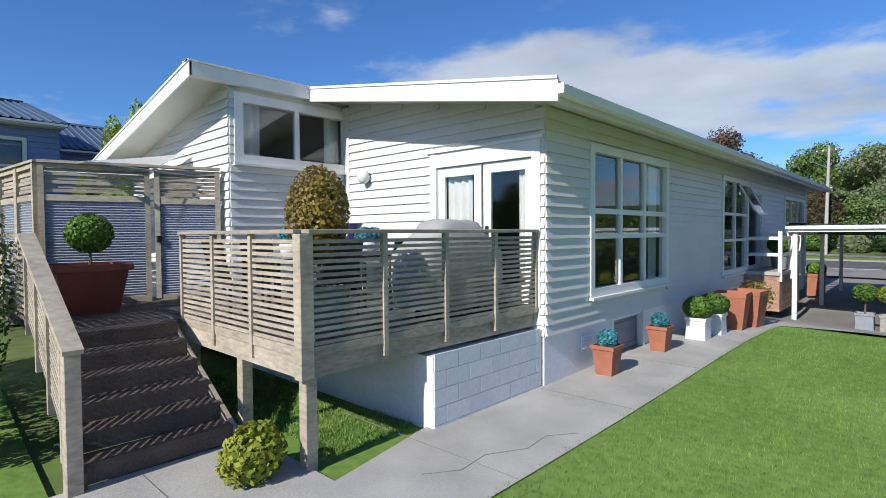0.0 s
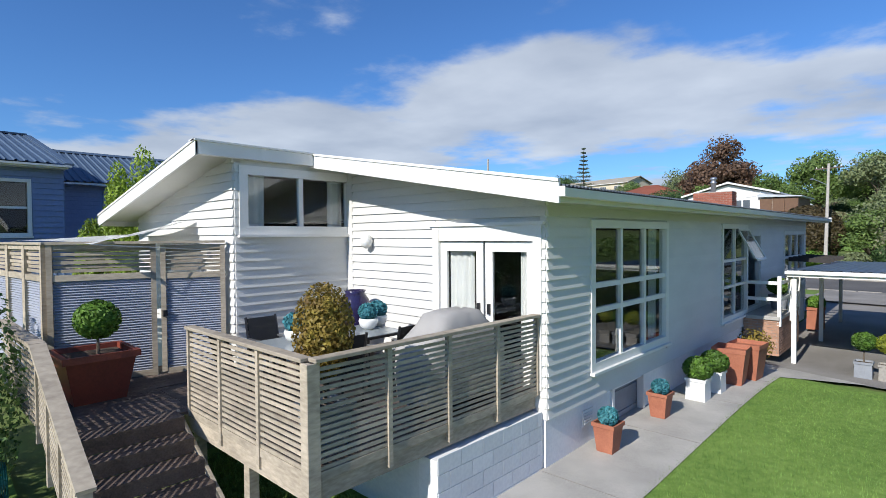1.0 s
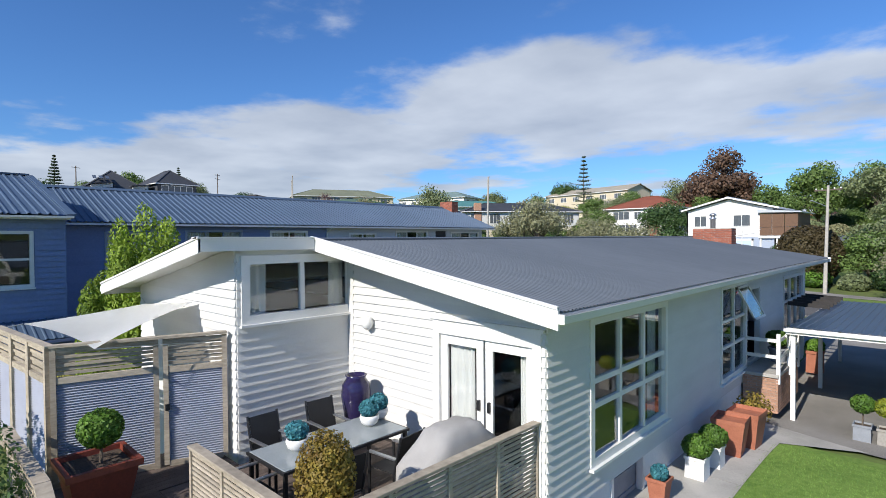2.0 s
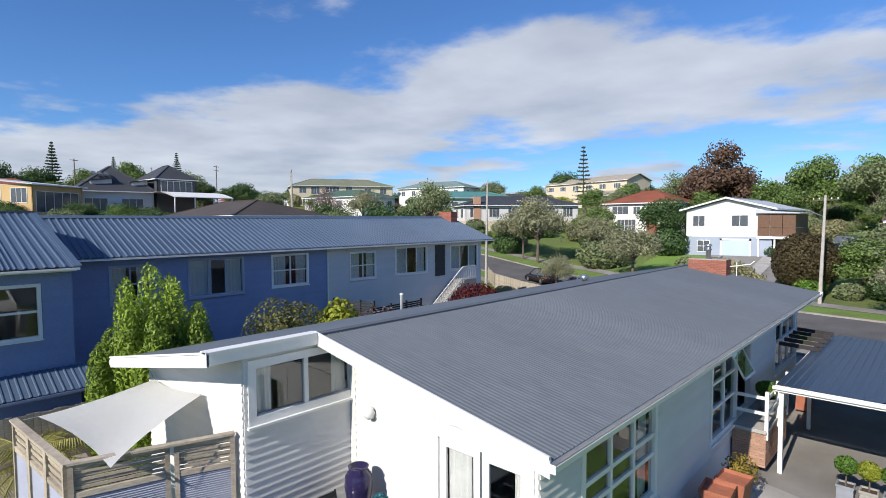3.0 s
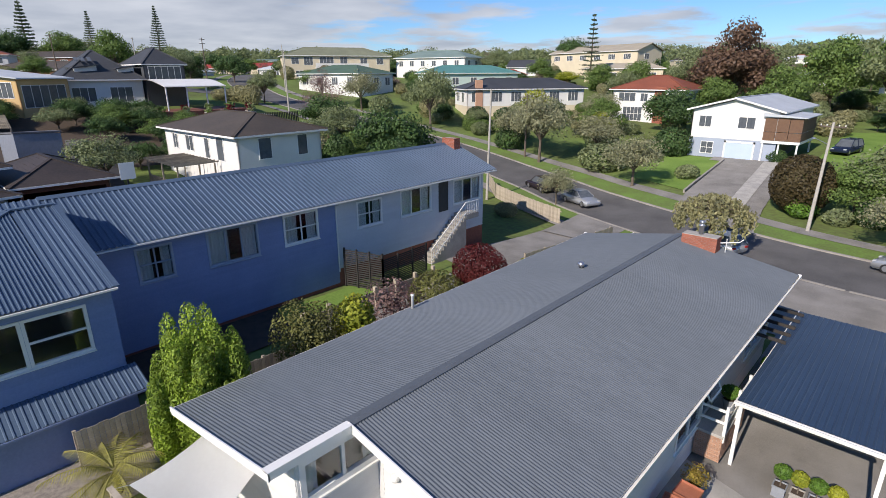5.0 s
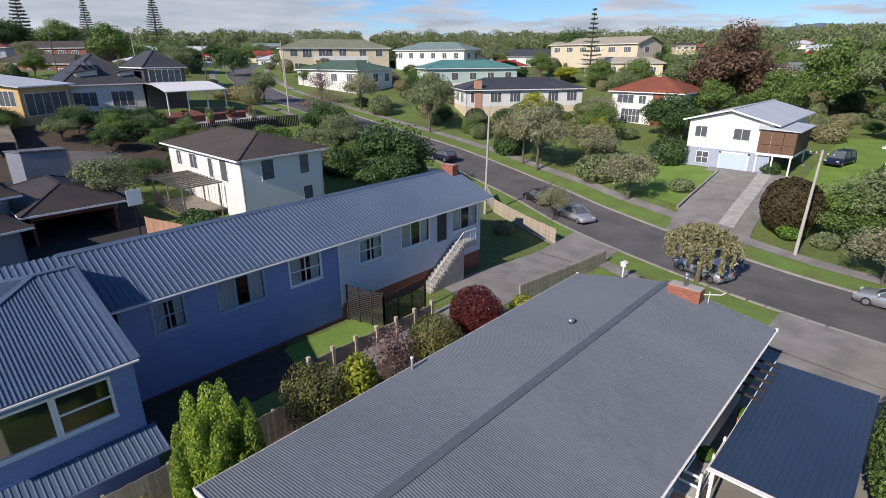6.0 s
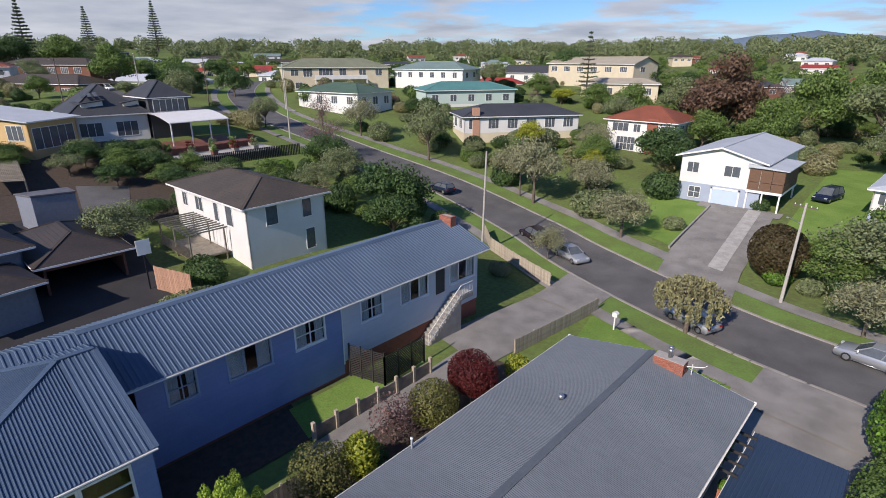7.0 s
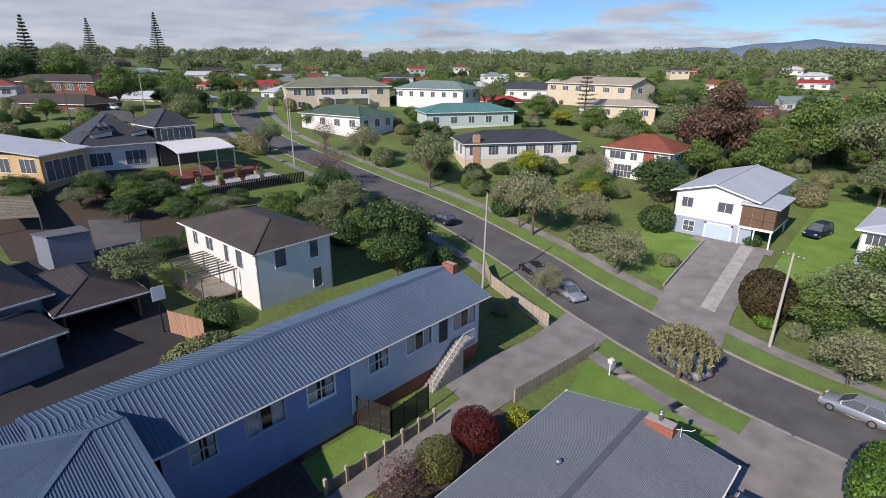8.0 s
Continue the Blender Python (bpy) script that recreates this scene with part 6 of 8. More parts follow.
part("roof", prism(B(), [sa, sd, sc2, sb], (0, 0, 0.14)), "iron_grey", sh)
for p, q in ((sa, sb), (sb, sc2), (sc2, sd), (sd, sa)):
    o = (sa + sb + sc2 + sd) / 4
    p, q = o.lerp(p, 0.96), o.lerp(q, 0.96)
    d = (o - (p + q) / 2).normalized() * 0.15
    part("wall", prism(B(), [(p.x, p.y, -0.5), (q.x, q.y, -0.5), (q.x, q.y, q.z - 0.06), (p.x, p.y, p.z - 0.06)], (d.x, d.y, 0)), "mid_wall", sh)
villa("ochre house with a pale metal roof", (-85.3, 8.0), (-90.2, 14.8), 20, 8.0, 12.3, 2.2, "ochre_wall", "r_pale", "shed", [(0.6, 7.6, 0.5, 3.3, 5)], (), rowwin(20, 5, 1.8, 3.7, 2.4, 3))
villa("dark brick house with a brown roof", (-188, 18), (-160, 33), 12, 10.0, 14.2, 2.2, "brick_wall", "r_brown", "hip", rowwin(30, 6, 1.2, 3.0, 2.6, 3))
villa("dark brick two-storey house with a brown roof", (-235, 28), (-205, 48), 13, 12.3, 18.5, 2.2, "brick_wall", "r_brown", "hip", rowwin(34, 7, 3.6, 5.4, 2.6, 4))
villa("white bungalow with a pale roof", (-196, 50), (-170, 66), 11, 10.6, 13.8, 1.9, "white_wall", "r_pale", "hip", rowwin(28, 6, 1.0, 2.5, 1.8, 2))
villa("white bungalow with a pale hipped roof", (-182, 95), (-162, 108), 11, 11.4, 14.8, 1.9, "white_wall", "r_pale", "hip", rowwin(22, 5, 1.0, 2.6, 1.8, 2))
villa("brick bungalow with a bright red roof", (-238, 95), (-205, 120), 11, 12.4, 15.6, 2.2, "cream_wall", "r_red", "hip", rowwin(38, 7, 1.0, 2.6, 2.2, 3))
villa("bungalow with a bright red roof", (-292, 62), (-272, 82), 11, 12.5, 17.6, 2.4, "cream_wall", "r_red", "hip", rowwin(25, 5, 1.0, 2.6, 2.2, 3))
villa("white gabled house with a dark roof", (-128, 172), (-106, 181), 9, 9.0, 15.2, 2.8, "white_wall", "r_slate", "gable", rowwin(22, 4, 3.8, 5.2, 1.5, 2))
villa("red iron roofed cottage", (-118, 139), (-103, 147), 8, 8.8, 12.4, 1.8, "white_wall", "r_red", "hip", rowwin(15, 3, 1.0, 2.4, 1.6, 2), [(2, 4, 1, 2.4, 2)])
villa("white weatherboard house with a pale roof and a slatted balcony", (0.2, 68.5), (9.5, 68.0), 13, 2.6, 6.5, 1.2, "white_wall", "r_pale", "hip", [(0.6, 2.4, 2.2, 3.4, 3), (4, 6.5, 2.2, 3.4, 3)], (), (), ("grey_base", 1.3))
tl, mtl = villa("house with a brown concrete tile roof", (-62.4, -12), (-46.7, -10), 9.5, 1.2, 5.95, 2.7, "mid_wall", "r_tile", "hip", rowwin(15, 3, 1.4, 2.8, 1.6, 2), [(5, 6.6, 1.2, 2.8, 2), (1.5, 3, 1.2, 2.8, 2)], over=0.8)
villa("low tiled wing with a brown roof", (-46.4, -8.2), (-41.2, -7.4), 6.4, 1.2, 4.7, 1.2, "mid_wall", "r_tile", "hip", over=0.7)
gar = thing("garage", "dark garage with a brown tile roof and open front", "garage", (-56, 4, 0))
mg = wall_frame((-46.2, 0.2), (0, 1))
hip_roof(gar, mg, 6.0, 10.5, 4.55, 1.5, "r_tile", 0.7, "hip")
bm = B()
for a, b, c, d in ((0, 6.0, -10.5, -10.3), (0, 0.2, -10.3, 0), (5.8, 6.0, -10.3, 0)):
    box(bm, a, b, c, d, 0, 4.5)
box(bm, 0.2, 5.8, -0.2, 0, 3.9, 4.5)
part("wall", xf(bm, mg), "brick_wall", gar)

# small houses towards the skyline
random.seed(11)
for k in range(64):
    far = random.uniform(0, 1)
    a = radians(random.uniform(-1, 86))
    d = 190 + 330 * far ** 1.2
    x, y = 4 - d * math.sin(a), -7 + d * math.cos(a)
    if d < 260 and 20 < math.degrees(a) < 78:
        d += 110
        x, y = 4 - d * math.sin(a), -7 + d * math.cos(a)
    L, D = random.uniform(12, 20), random.uniform(8, 11)
    r = a + random.uniform(-0.5, 0.5)
    z = gz(x, y)
    ez = z + random.choice((3.2, 3.4, 5.6))
    villa("distant suburban house among trees", (x - L / 2 * math.cos(r), y - L / 2 * math.sin(r)), (x + L / 2 * math.cos(r), y + L / 2 * math.sin(r)), D, z, ez, random.uniform(1.6, 2.4),
          random.choice(("white_wall", "white_wall", "cream_wall", "brick_wall", "grey_wall")), random.choice(("r_slate", "r_red", "r_rust", "r_pale", "r_brown", "r_sea", "r_brown", "r_slate")), random.choice(("hip", "gable")),
          rowwin(L, 3, ez - z - 2.2, ez - z - 0.9, 2.0, 2), group="distant houses")


# ---- plants ----
rng = np.random.default_rng(5)


def leaf_mesh(name, centres, size, material, up=0.3, long=1.6, normals=None):
    """Many small folded leaves as one mesh."""
    c = np.asarray(centres, dtype=float)
    n = len(c)
    d = rng.normal(size=(n, 3))
    if normals is not None:
        d = d * 0.5 + normals * 1.0
    d /= np.linalg.norm(d, axis=1)[:, None] + 1e-9
    a = np.cross(d, rng.normal(size=(n, 3)))
    a[:, 2] += up * 0.3
    a /= np.linalg.norm(a, axis=1)[:, None] + 1e-9
    b = np.cross(d, a)
    b /= np.linalg.norm(b, axis=1)[:, None] + 1e-9
    s = (size * rng.uniform(0.6, 1.35, n))[:, None]
    v = np.stack([c - a * s * long / 2, c + b * s / 2 + d * s * 0.12, c + a * s * long / 2, c - b * s / 2 + d * s * 0.12], 1).reshape(-1, 3)
    me = bpy.data.meshes.new(name)
    me.vertices.add(4 * n)
    me.vertices.foreach_set("co", v.ravel())
    me.loops.add(4 * n)
    me.loops.foreach_set("vertex_index", np.arange(4 * n))
    me.polygons.add(n)
    me.polygons.foreach_set("loop_start", np.arange(0, 4 * n, 4))
    me.polygons.foreach_set("loop_total", np.full(n, 4))
    me.update()
    me.materials.append(M[material])
    return me


def blob_points(n, centre, radii, shell=0.35, lumps=7, rough=0.22):
    """Points near the surface of a lumpy ball, with their outward directions."""
    d = rng.normal(size=(n, 3))
    d /= np.linalg.norm(d, axis=1)[:, None]
    k = rng.normal(size=(lumps, 3))
    k /= np.linalg.norm(k, axis=1)[:, None]
    f = 1 + rough * np.max(d @ k.T, axis=1) - rough * 0.6
    r = f * (1 - shell * rng.random(n) ** 1.6)
    return np.asarray(centre) + d * r[:, None] * np.asarray(radii), d


def tree(label, at, height, radius, leaf="mid_green", n=3500, size=0.22, clumps=16, trunk=0.35, spread=0.75, open_=0.3, group="", name="tree", category="tree", bark="bark", seed=1):
    """A tapered trunk with limbs, and a crown of leaf clumps at the limbs' ends."""
    global rng
    rng = np.random.default_rng(seed)
    t = thing(name, label, category, at, group)
    base = Vector(at)
    th = height * trunk
    bm = B()
    lean = Vector((rng.uniform(-.06, .06) * height, rng.uniform(-.06, .06) * height, 0))
    fork = base + Vector((0, 0, th)) + lean * 0.5
    r0 = 0.022 * height + 0.03
    tube(bm, [base - Vector((0, 0, 0.3)), base + Vector((0, 0, th * 0.5)) + lean * 0.2, fork], r0, 7, r0 * 0.7)
    pts, dirs = [], []
    hz = height - th
    for k in range(clumps):
        a = 2 * math.pi * (k * 0.618 + rng.uniform(-.05, .05))
        f = math.sqrt((k + 0.5) / clumps)
        el = rng.uniform(0.25, 0.95) * (1.15 - 0.75 * f)
        tip = fork + Vector((math.cos(a) * radius * spread * f, math.sin(a) * radius * spread * f, hz * (0.15 + 0.68 * el)))
        mid = fork.lerp(tip, 0.5) + Vector((0, 0, hz * 0.08))
        tube(bm, [fork - Vector((0, 0, th * 0.1)), mid, tip], r0 * 0.4, 5, r0 * 0.08)
        cr = radius * rng.uniform(0.28, 0.46)
        p, d = blob_points(n // clumps, tip, (cr, cr, cr * rng.uniform(0.6, 0.85)), 0.75, 5, 0.4)
        keep = rng.random(len(p)) > open_ * 0.4
        pts.append(p[keep])
        dirs.append(d[keep])
    part("trunk", bm, bark, t)
    part("crown", leaf_mesh("crown", np.concatenate(pts), size, "leaf_" + leaf, normals=np.concatenate(dirs)), None, t)
    return t


def bush(label, at, radii, leaf="box", n=2600, size=0.06, stem=0.0, rough=0.18, lumps=9, name="shrub", group="", seed=1, shell=0.35, core=True):
    """A clipped or loose shrub: twigs inside, leaves on a lumpy skin."""
    global rng
    rng = np.random.default_rng(seed)
    t = thing(name, label, "shrub", at, group)
    c = Vector(at) + Vector((0, 0, stem + radii[2]))
    bm = B()
    tube(bm, [Vector(at) - Vector((0, 0, 0.05)), Vector(at) + Vector((0.01, 0, stem + radii[2] * 0.6))], 0.05 * radii[0] + 0.012, 6, 0.012)
    for k in range(9):
        d = rng.normal(size=3)
        d /= np.linalg.norm(d)
        tube(bm, [c - Vector((0, 0, radii[2] * 0.5)), c + Vector(d * np.asarray(radii) * 0.75)], 0.012 * radii[0] + 0.004, 4, 0.003)
    part("stem", bm, "bark", t)
    p, d = blob_points(n, c, radii, shell, lumps, rough)
    part("foliage", leaf_mesh("foliage", p, size, "leaf_" + leaf, normals=d), None, t)
    return t


# protos for the suburb, then copies
protos = {}
for key, leaf, h, r, n, size in (("oak", "mid_green", 9, 4.6, 10000, 0.20), ("dark", "dark_green", 8, 4.4, 10000, 0.19), ("olive", "olive", 8, 4.0, 8500, 0.17), ("grey", "grey_green", 7, 3.6, 7000, 0.15), ("lime", "lime", 6, 2.8, 6000, 0.15), ("bare", "bare", 8, 3.6, 2600, 0.11)):
    names = {"oak": "leafy green suburban tree", "dark": "dense dark green tree", "olive": "open olive green tree", "grey": "grey-green street tree with bare limbs showing", "lime": "bright yellow and green garden tree", "bare": "thin brown tree with few leaves"}
    protos[key] = (tree(names[key], (0, 0, 0), h, r, leaf, n, size, 18, 0.22 if key in ("dark", "oak") else 0.33, 0.75, 0.7 if key in ("grey", "olive") else 0.2, "suburban trees", seed=len(key) * 7 + ord(key[0])), h, r)
used = set()


def plant(key, x, y, h, r=None, rz=None, z=None):
    o, ph, pr = protos[key]
    rz = (x * 37 + y * 17) % 360 if rz is None else rz
    sz = h / ph
    sr = (r / pr) if r else sz
    m = Matrix.Translation((x, y, (gz(x, y) if z is None else z) - 0.1)) @ Matrix.Rotation(radians(rz), 4, "Z") @ Matrix.Diagonal((sr, sr, sz, 1))
    if key not in used:
        used.add(key)
        o.matrix_basis = m
        return o
    return copy_thing(o, m @ Matrix.Diagonal((*(1 / c for c in o.scale), 1)))


for key, x, y, h, r in (("olive", -78, 10.0, 3.6, 2.6), ("dark", -74.5, 19.5, 3.8, 2.8), ("dark", -79, 16.5, 4.4, 3.0), ("oak", -69, 18.5, 3.2, 2.4), ("olive", -84, 13.5, 3.4, 2.4), ("dark", -86, 5.0, 3.2, 2.6), ("dark", -80.5, 12.5, 4.2, 2.8), ("oak", -76, 15.8, 4.0, 2.9), ("dark", -71.5, 13.5, 3.6, 2.6), ("dark", -80.5, 20.5, 3.6, 2.6), ("oak", -83.0, 4.5, 3.0, 2.4), ("grey", 3.4, 41.4, 5.6, 3.1), ("dark", -252, 35, 17, 9), ("oak", -249, 51, 16, 9), ("dark", -243, 22, 18, 9), ("olive", -262, 62, 15, 8), ("lime", -34.5, 69.6, 5.0, 1.8), ("grey", -24.0, 40.3, 4.6, 2.0), ("grey", -35.5, 54.5, 10.5, 4.6), ("grey", -20.4, 50.2, 6.6, 3.7), ("olive", -59.6, 58.3, 11.2, 4.2), ("dark", -41.9, 34.1, 9.0, 5.2), ("dark", -38.5, 31.0, 6.5, 3.6),
                        ("olive", 2.0, 52.0, 7.0, 4.2), ("oak", -0.5, 50.5, 5.0, 3.2), ("oak", 7.5, 53.0, 8.0, 5.0), ("dark", 10.5, 46.0, 7.0, 4.5), ("oak", 4, 60, 7, 4), ("olive", -37, 112, 12, 6.0), ("oak", -13, 118, 15, 7), ("olive", -3, 112, 14, 7),
                        ("oak", 4, 106, 12, 6), ("dark", 9, 98, 11, 6), ("olive", 0, 94, 9, 4.5), ("dark", 10, 112, 17, 8), ("oak", -6, 134, 16, 8), ("olive", 8, 128, 18, 8), ("dark", -27.5, 78.5, 8.0, 4.8),
                        ("olive", -51.5, 7.5, 5.6, 3.4), ("bare", -70, 44, 8.5, 4.0), ("dark", -63, 40, 7, 4), ("olive", -57, 38, 6.5, 3.6), ("lime", -49.0, 72.5, 7.0, 2.8), ("oak", -36, 72, 6.5, 3.6), ("grey", -30, 60, 7.0, 3.6), ("olive", -120, 42, 10, 4.0),
                        ("olive", -96, 48.5, 6.8, 3.2), ("oak", -166, 43, 13, 6.2), ("dark", -150, 54, 9, 5), ("grey", -80, 60, 8.5, 3.8), ("bare", -90, 58, 8.0, 3.2), ("oak", -112, 70, 5, 3.5), ("dark", -135, 62, 8, 5), ("dark", -60, 25, 3.4, 2.6), ("dark", -62.5, 20.5, 4.0, 2.6), ("olive", -66, 24, 3.6, 2.6), ("dark", -67, 19, 3.4, 2.4), ("dark", -58.5, 17, 3.6, 2.2), ("oak", -72, 23, 3.4, 2.4), ("oak", -62, 29.5, 4.2, 2.8), ("dark", -57, 12.2, 3.4, 2.4), ("olive", -56, 33, 5.0, 3.2), ("olive", -76, 19.5, 3.6, 2.2),
                        ("oak", -80, 122, 7, 4), ("oak", -60, 118, 7, 4.5), ("lime", -70, 118, 4.5, 3.5), ("oak", -48, 112, 9, 5), ("olive", -100, 128, 9, 4.5), ("dark", -92, 160, 14, 7), ("dark", -66, 158, 10, 6), ("grey", -40, 80, 6.5, 3.4), ("grey", -42, 58, 7.5, 3.8), ("oak", -20, 78, 5.5, 3.2), ("oak", -27, 95, 8, 4.5), ("oak", -18, 100, 10, 5), ("olive", -45, 100, 8, 4.2)):
    plant(key, x, y, h, r)
HOMES = [(-92, 16), (-96, 22), (-61.5, 4), (-94, 10), (-104, 6), (-70, 14), (-84, 32), (-77, 36), (-73, 27), (-72, 6), (-48, 19), (-15, 77), (-35, 92), (-60, 84), (-88, 103), (-76, 146), (-72, 138), (-114, 118), (-136, 96), (-96, 68), (-104, 32), (-114, 18), (-114, 12), (-177, 30), (-224, 42), (-185, 62), (-176, 105), (-224, 112), (-120, 180), (-112, 147), (-92, 34), (-56, -4), (-57, 4)]
random.seed(4)
for k in range(330):
    a = radians(random.uniform(-2, 88))
    d = random.uniform(58, 420)
    x, y = 4 - d * math.sin(a), -7 + d * math.cos(a)
    near = min((x - p[0]) ** 2 + (y - p[1]) ** 2 for p in STREET) < 81 or min((x - p[0]) ** 2 + (y - p[1]) ** 2 for p in SIDE) < 60
    if near or x > -30 and y < 95 or x > -48 and y < 45 or any((x - hx2) ** 2 + (y - hy2) ** 2 < 230 for hx2, hy2 in HOMES):
        continue
    h = random.uniform(2.8, 5.2) if d < 170 else random.uniform(4.5, 8.5)
    plant(random.choice(("oak", "dark", "olive", "dark", "oak", "bare")), x, y, h, h * 0.55)
# out-of-view tree, added so that its shadow falls on the landing
tree("unseen olive tree added to shade the landing", (-6.2, -7.9, -0.15), 4.6, 1.9, "olive", 5200, 0.1, 18, 0.3, 0.75, 0.3, seed=77)
low_protos = []
for k, (lf, lab) in enumerate((("olive", "low olive green garden shrub"), ("dark_green", "low dark green garden shrub"), ("mid_green", "low leafy green garden shrub"), ("willow", "low grey-green garden shrub"))):
    low_protos.append(bush(lab, (0, 0, 0), (1.5, 1.5, 1.1), lf, 2400, 0.14, 0.0, 0.4, 8, seed=90 + k, group="garden shrubs"))
random.seed(8)
spots, done = [], set()
while len(spots) < 260:
    a, d = radians(random.uniform(0, 88)), random.uniform(50, 190)
    x, y = 4 - d * math.sin(a), -7 + d * math.cos(a)
    if min((x - p[0]) ** 2 + (y - p[1]) ** 2 for p in STREET) < 55 or min((x - p[0]) ** 2 + (y - p[1]) ** 2 for p in SIDE) < 40 or any((x - hx2) ** 2 + (y - hy2) ** 2 < 110 for hx2, hy2 in HOMES) or x > -20 and y < 66 or -8 < x < 5 and y < 100 or x > -46 and y < 33:
        continue
    spots.append((x, y))
for k, (x, y) in enumerate(spots):
    s = random.uniform(0.6, 1.5)
    m = Matrix.Translation((x, y, gz(x, y) - 0.15)) @ Matrix.Rotation(k, 4, "Z") @ Matrix.Diagonal((s, s * random.uniform(0.7, 1.5), s * random.uniform(0.8, 1.3), 1))
    i = k % 4
    if i not in done:
        done.add(i)
        low_protos[i].matrix_basis = m
    else:
        copy_thing(low_protos[i], m @ Matrix.Diagonal((*(1 / c for c in low_protos[i].scale), 1)))
for k in range(46):
    a, d = radians(random.uniform(62, 88)), random.uniform(120, 300)
    x, y = 4 - d * math.sin(a), -7 + d * math.cos(a)
    if any((x - hx2) ** 2 + (y - hy2) ** 2 < 420 for hx2, hy2 in HOMES):
        continue
    h = random.uniform(4.5, 8)
    plant(random.choice(("dark", "dark", "olive", "oak")), x, y, h, h * 0.6)
copper = tree("large copper-brown tree with a broad crown", (-26.5, 103.5, gz(-26.5, 103.5) - 0.2), 19.5, 7.6, "copper", 20000, 0.34, 34, 0.10, 0.80, 0.45, seed=8)
hedge = bush("dense brownish olive evergreen beside the drive", (-4.5, 49.0, gz(-4.5, 49.0) - 0.1), (2.5, 2.7, 2.6), "umber", 13000, 0.14, 0.0, 0.15, seed=3)
# weeping tree over the parked car
rng = np.random.default_rng(12)
wil = thing("tree", "weeping willow-like street tree with drooping strands", "tree", (-7.0, 33.5, gz(-7.0, 33.5)))
bm = B()
zb = gz(-7.0, 33.5)
tube(bm, [(-7.0, 33.5, zb - 0.2), (-7.05, 33.6, zb + 1.3), (-7.3, 34.1, zb + 2.8)], 0.2, 7, 0.13)
pts = []
for k in range(46):
    a, f = 2.4 * k, math.sqrt((k + .5) / 46) * 2.7
    top = Vector((-7.3 + f * math.cos(a), 34.2 + f * math.sin(a), zb + 4.5 - 0.17 * f * f))
    tube(bm, [(-7.3, 34.1, zb + 2.7), (Vector((-7.3, 34.1, zb + 3.6)) + top) / 2, top], 0.04, 4, 0.01)
    L = rng.uniform(0.9, 2.0)
    n = 110
    s = rng.random(n)
    pts.append(np.stack([top.x + rng.normal(0, .13, n), top.y + rng.normal(0, .13, n), top.z - s * L], 1))
part("trunk", bm, "bark", wil)
part("crown", leaf_mesh("crown", np.concatenate(pts), 0.13, "leaf_willow", up=3, long=2.4), None, wil)


def norfolk(x, y, h, z=None):
    """A pine of whorled tiers."""
    z = gz(x, y) if z is None else z
    t = thing("norfolk_pine", "tall tiered pine against the sky", "tree", (x, y, z), "tall pines")
    bm = B()
    tube(bm, [(x, y, z - 0.5), (x, y, z + h)], h * 0.018, 6, 0.04)
    pts = []
    n, q = (19, 34) if h > 25 else (15, 16)
    for i in range(n):
        f = i / (n - 1)
        zz, r = z + h * (0.10 + 0.88 * f), h * 0.20 * (1 - f) ** 0.9 + 0.25
        for k in range(9):
            a = k * 2 * math.pi / 9 + i * 0.8
            rr_ = r * rng.uniform(0.75, 1.1)
            tip = (x + rr_ * math.cos(a), y + rr_ * math.sin(a), zz + rr_ * 0.10)
            tube(bm, [(x, y, zz), tip], 0.06, 4, 0.02)
            s = rng.random(q) ** 0.7
            pts.append(np.stack([x + s * rr_ * math.cos(a) + rng.normal(0, .007 * h, q), y + s * rr_ * math.sin(a) + rng.normal(0, .007 * h, q), zz + s * rr_ * 0.10 + rng.normal(0, .005 * h, q)], 1))
    part("trunk", bm, "bark", t)
    part("crown", leaf_mesh("crown", np.concatenate(pts), 0.0135 * h, "leaf_norfolk"), None, t)


norfolk(-67, 125.4, 22.6 - gz(-67, 125.4) + 4.3)
norfolk(-384, 136.5, 30, 25.6)
norfolk(-284, 47, 28, 15.3)
norfolk(-395, 100.7, 28, 22.7)

# woods on the skyline and far hills
rng = np.random.default_rng(21)
for nm, d0, d1, h0, h1, cnt, mt, lab in (("wood", 230, 430, 4, 7.5, 240, "leaf_mid_green", "belt of dark trees along the skyline"), ("wood", 420, 900, 6, 13, 640, "leaf_olive", "far belt of suburban trees")):
    pts = []
    for k in range(cnt):
        a = radians(rng.uniform(-6, 90))
        d = rng.uniform(d0, d1)
        x, y = 4 - d * math.sin(a), -7 + d * math.cos(a)
        h = rng.uniform(h0, h1)
        r = h * rng.uniform(0.45, 0.8)
        p, _ = blob_points(380, (x, y, gz(x, y) + h * 0.5), (r, r, h * 0.55), 0.5, 5, 0.4)
        pts.append(p)
    me = leaf_mesh(nm, np.concatenate(pts), 0.6 if d0 < 300 else 1.05, mt)
    tagged(part(nm, me, None), lab, "trees", kind="stuff")
# distance haze is mixed into the hills' colour, paler and bluer than bush
M["hill"] = mat("hazed_hill_bush", (0.21, 0.27, 0.34), (0.17, 0.225, 0.29), 1.0, scale=0.01, fine=0.08, bump=0, spec=0)
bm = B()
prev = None
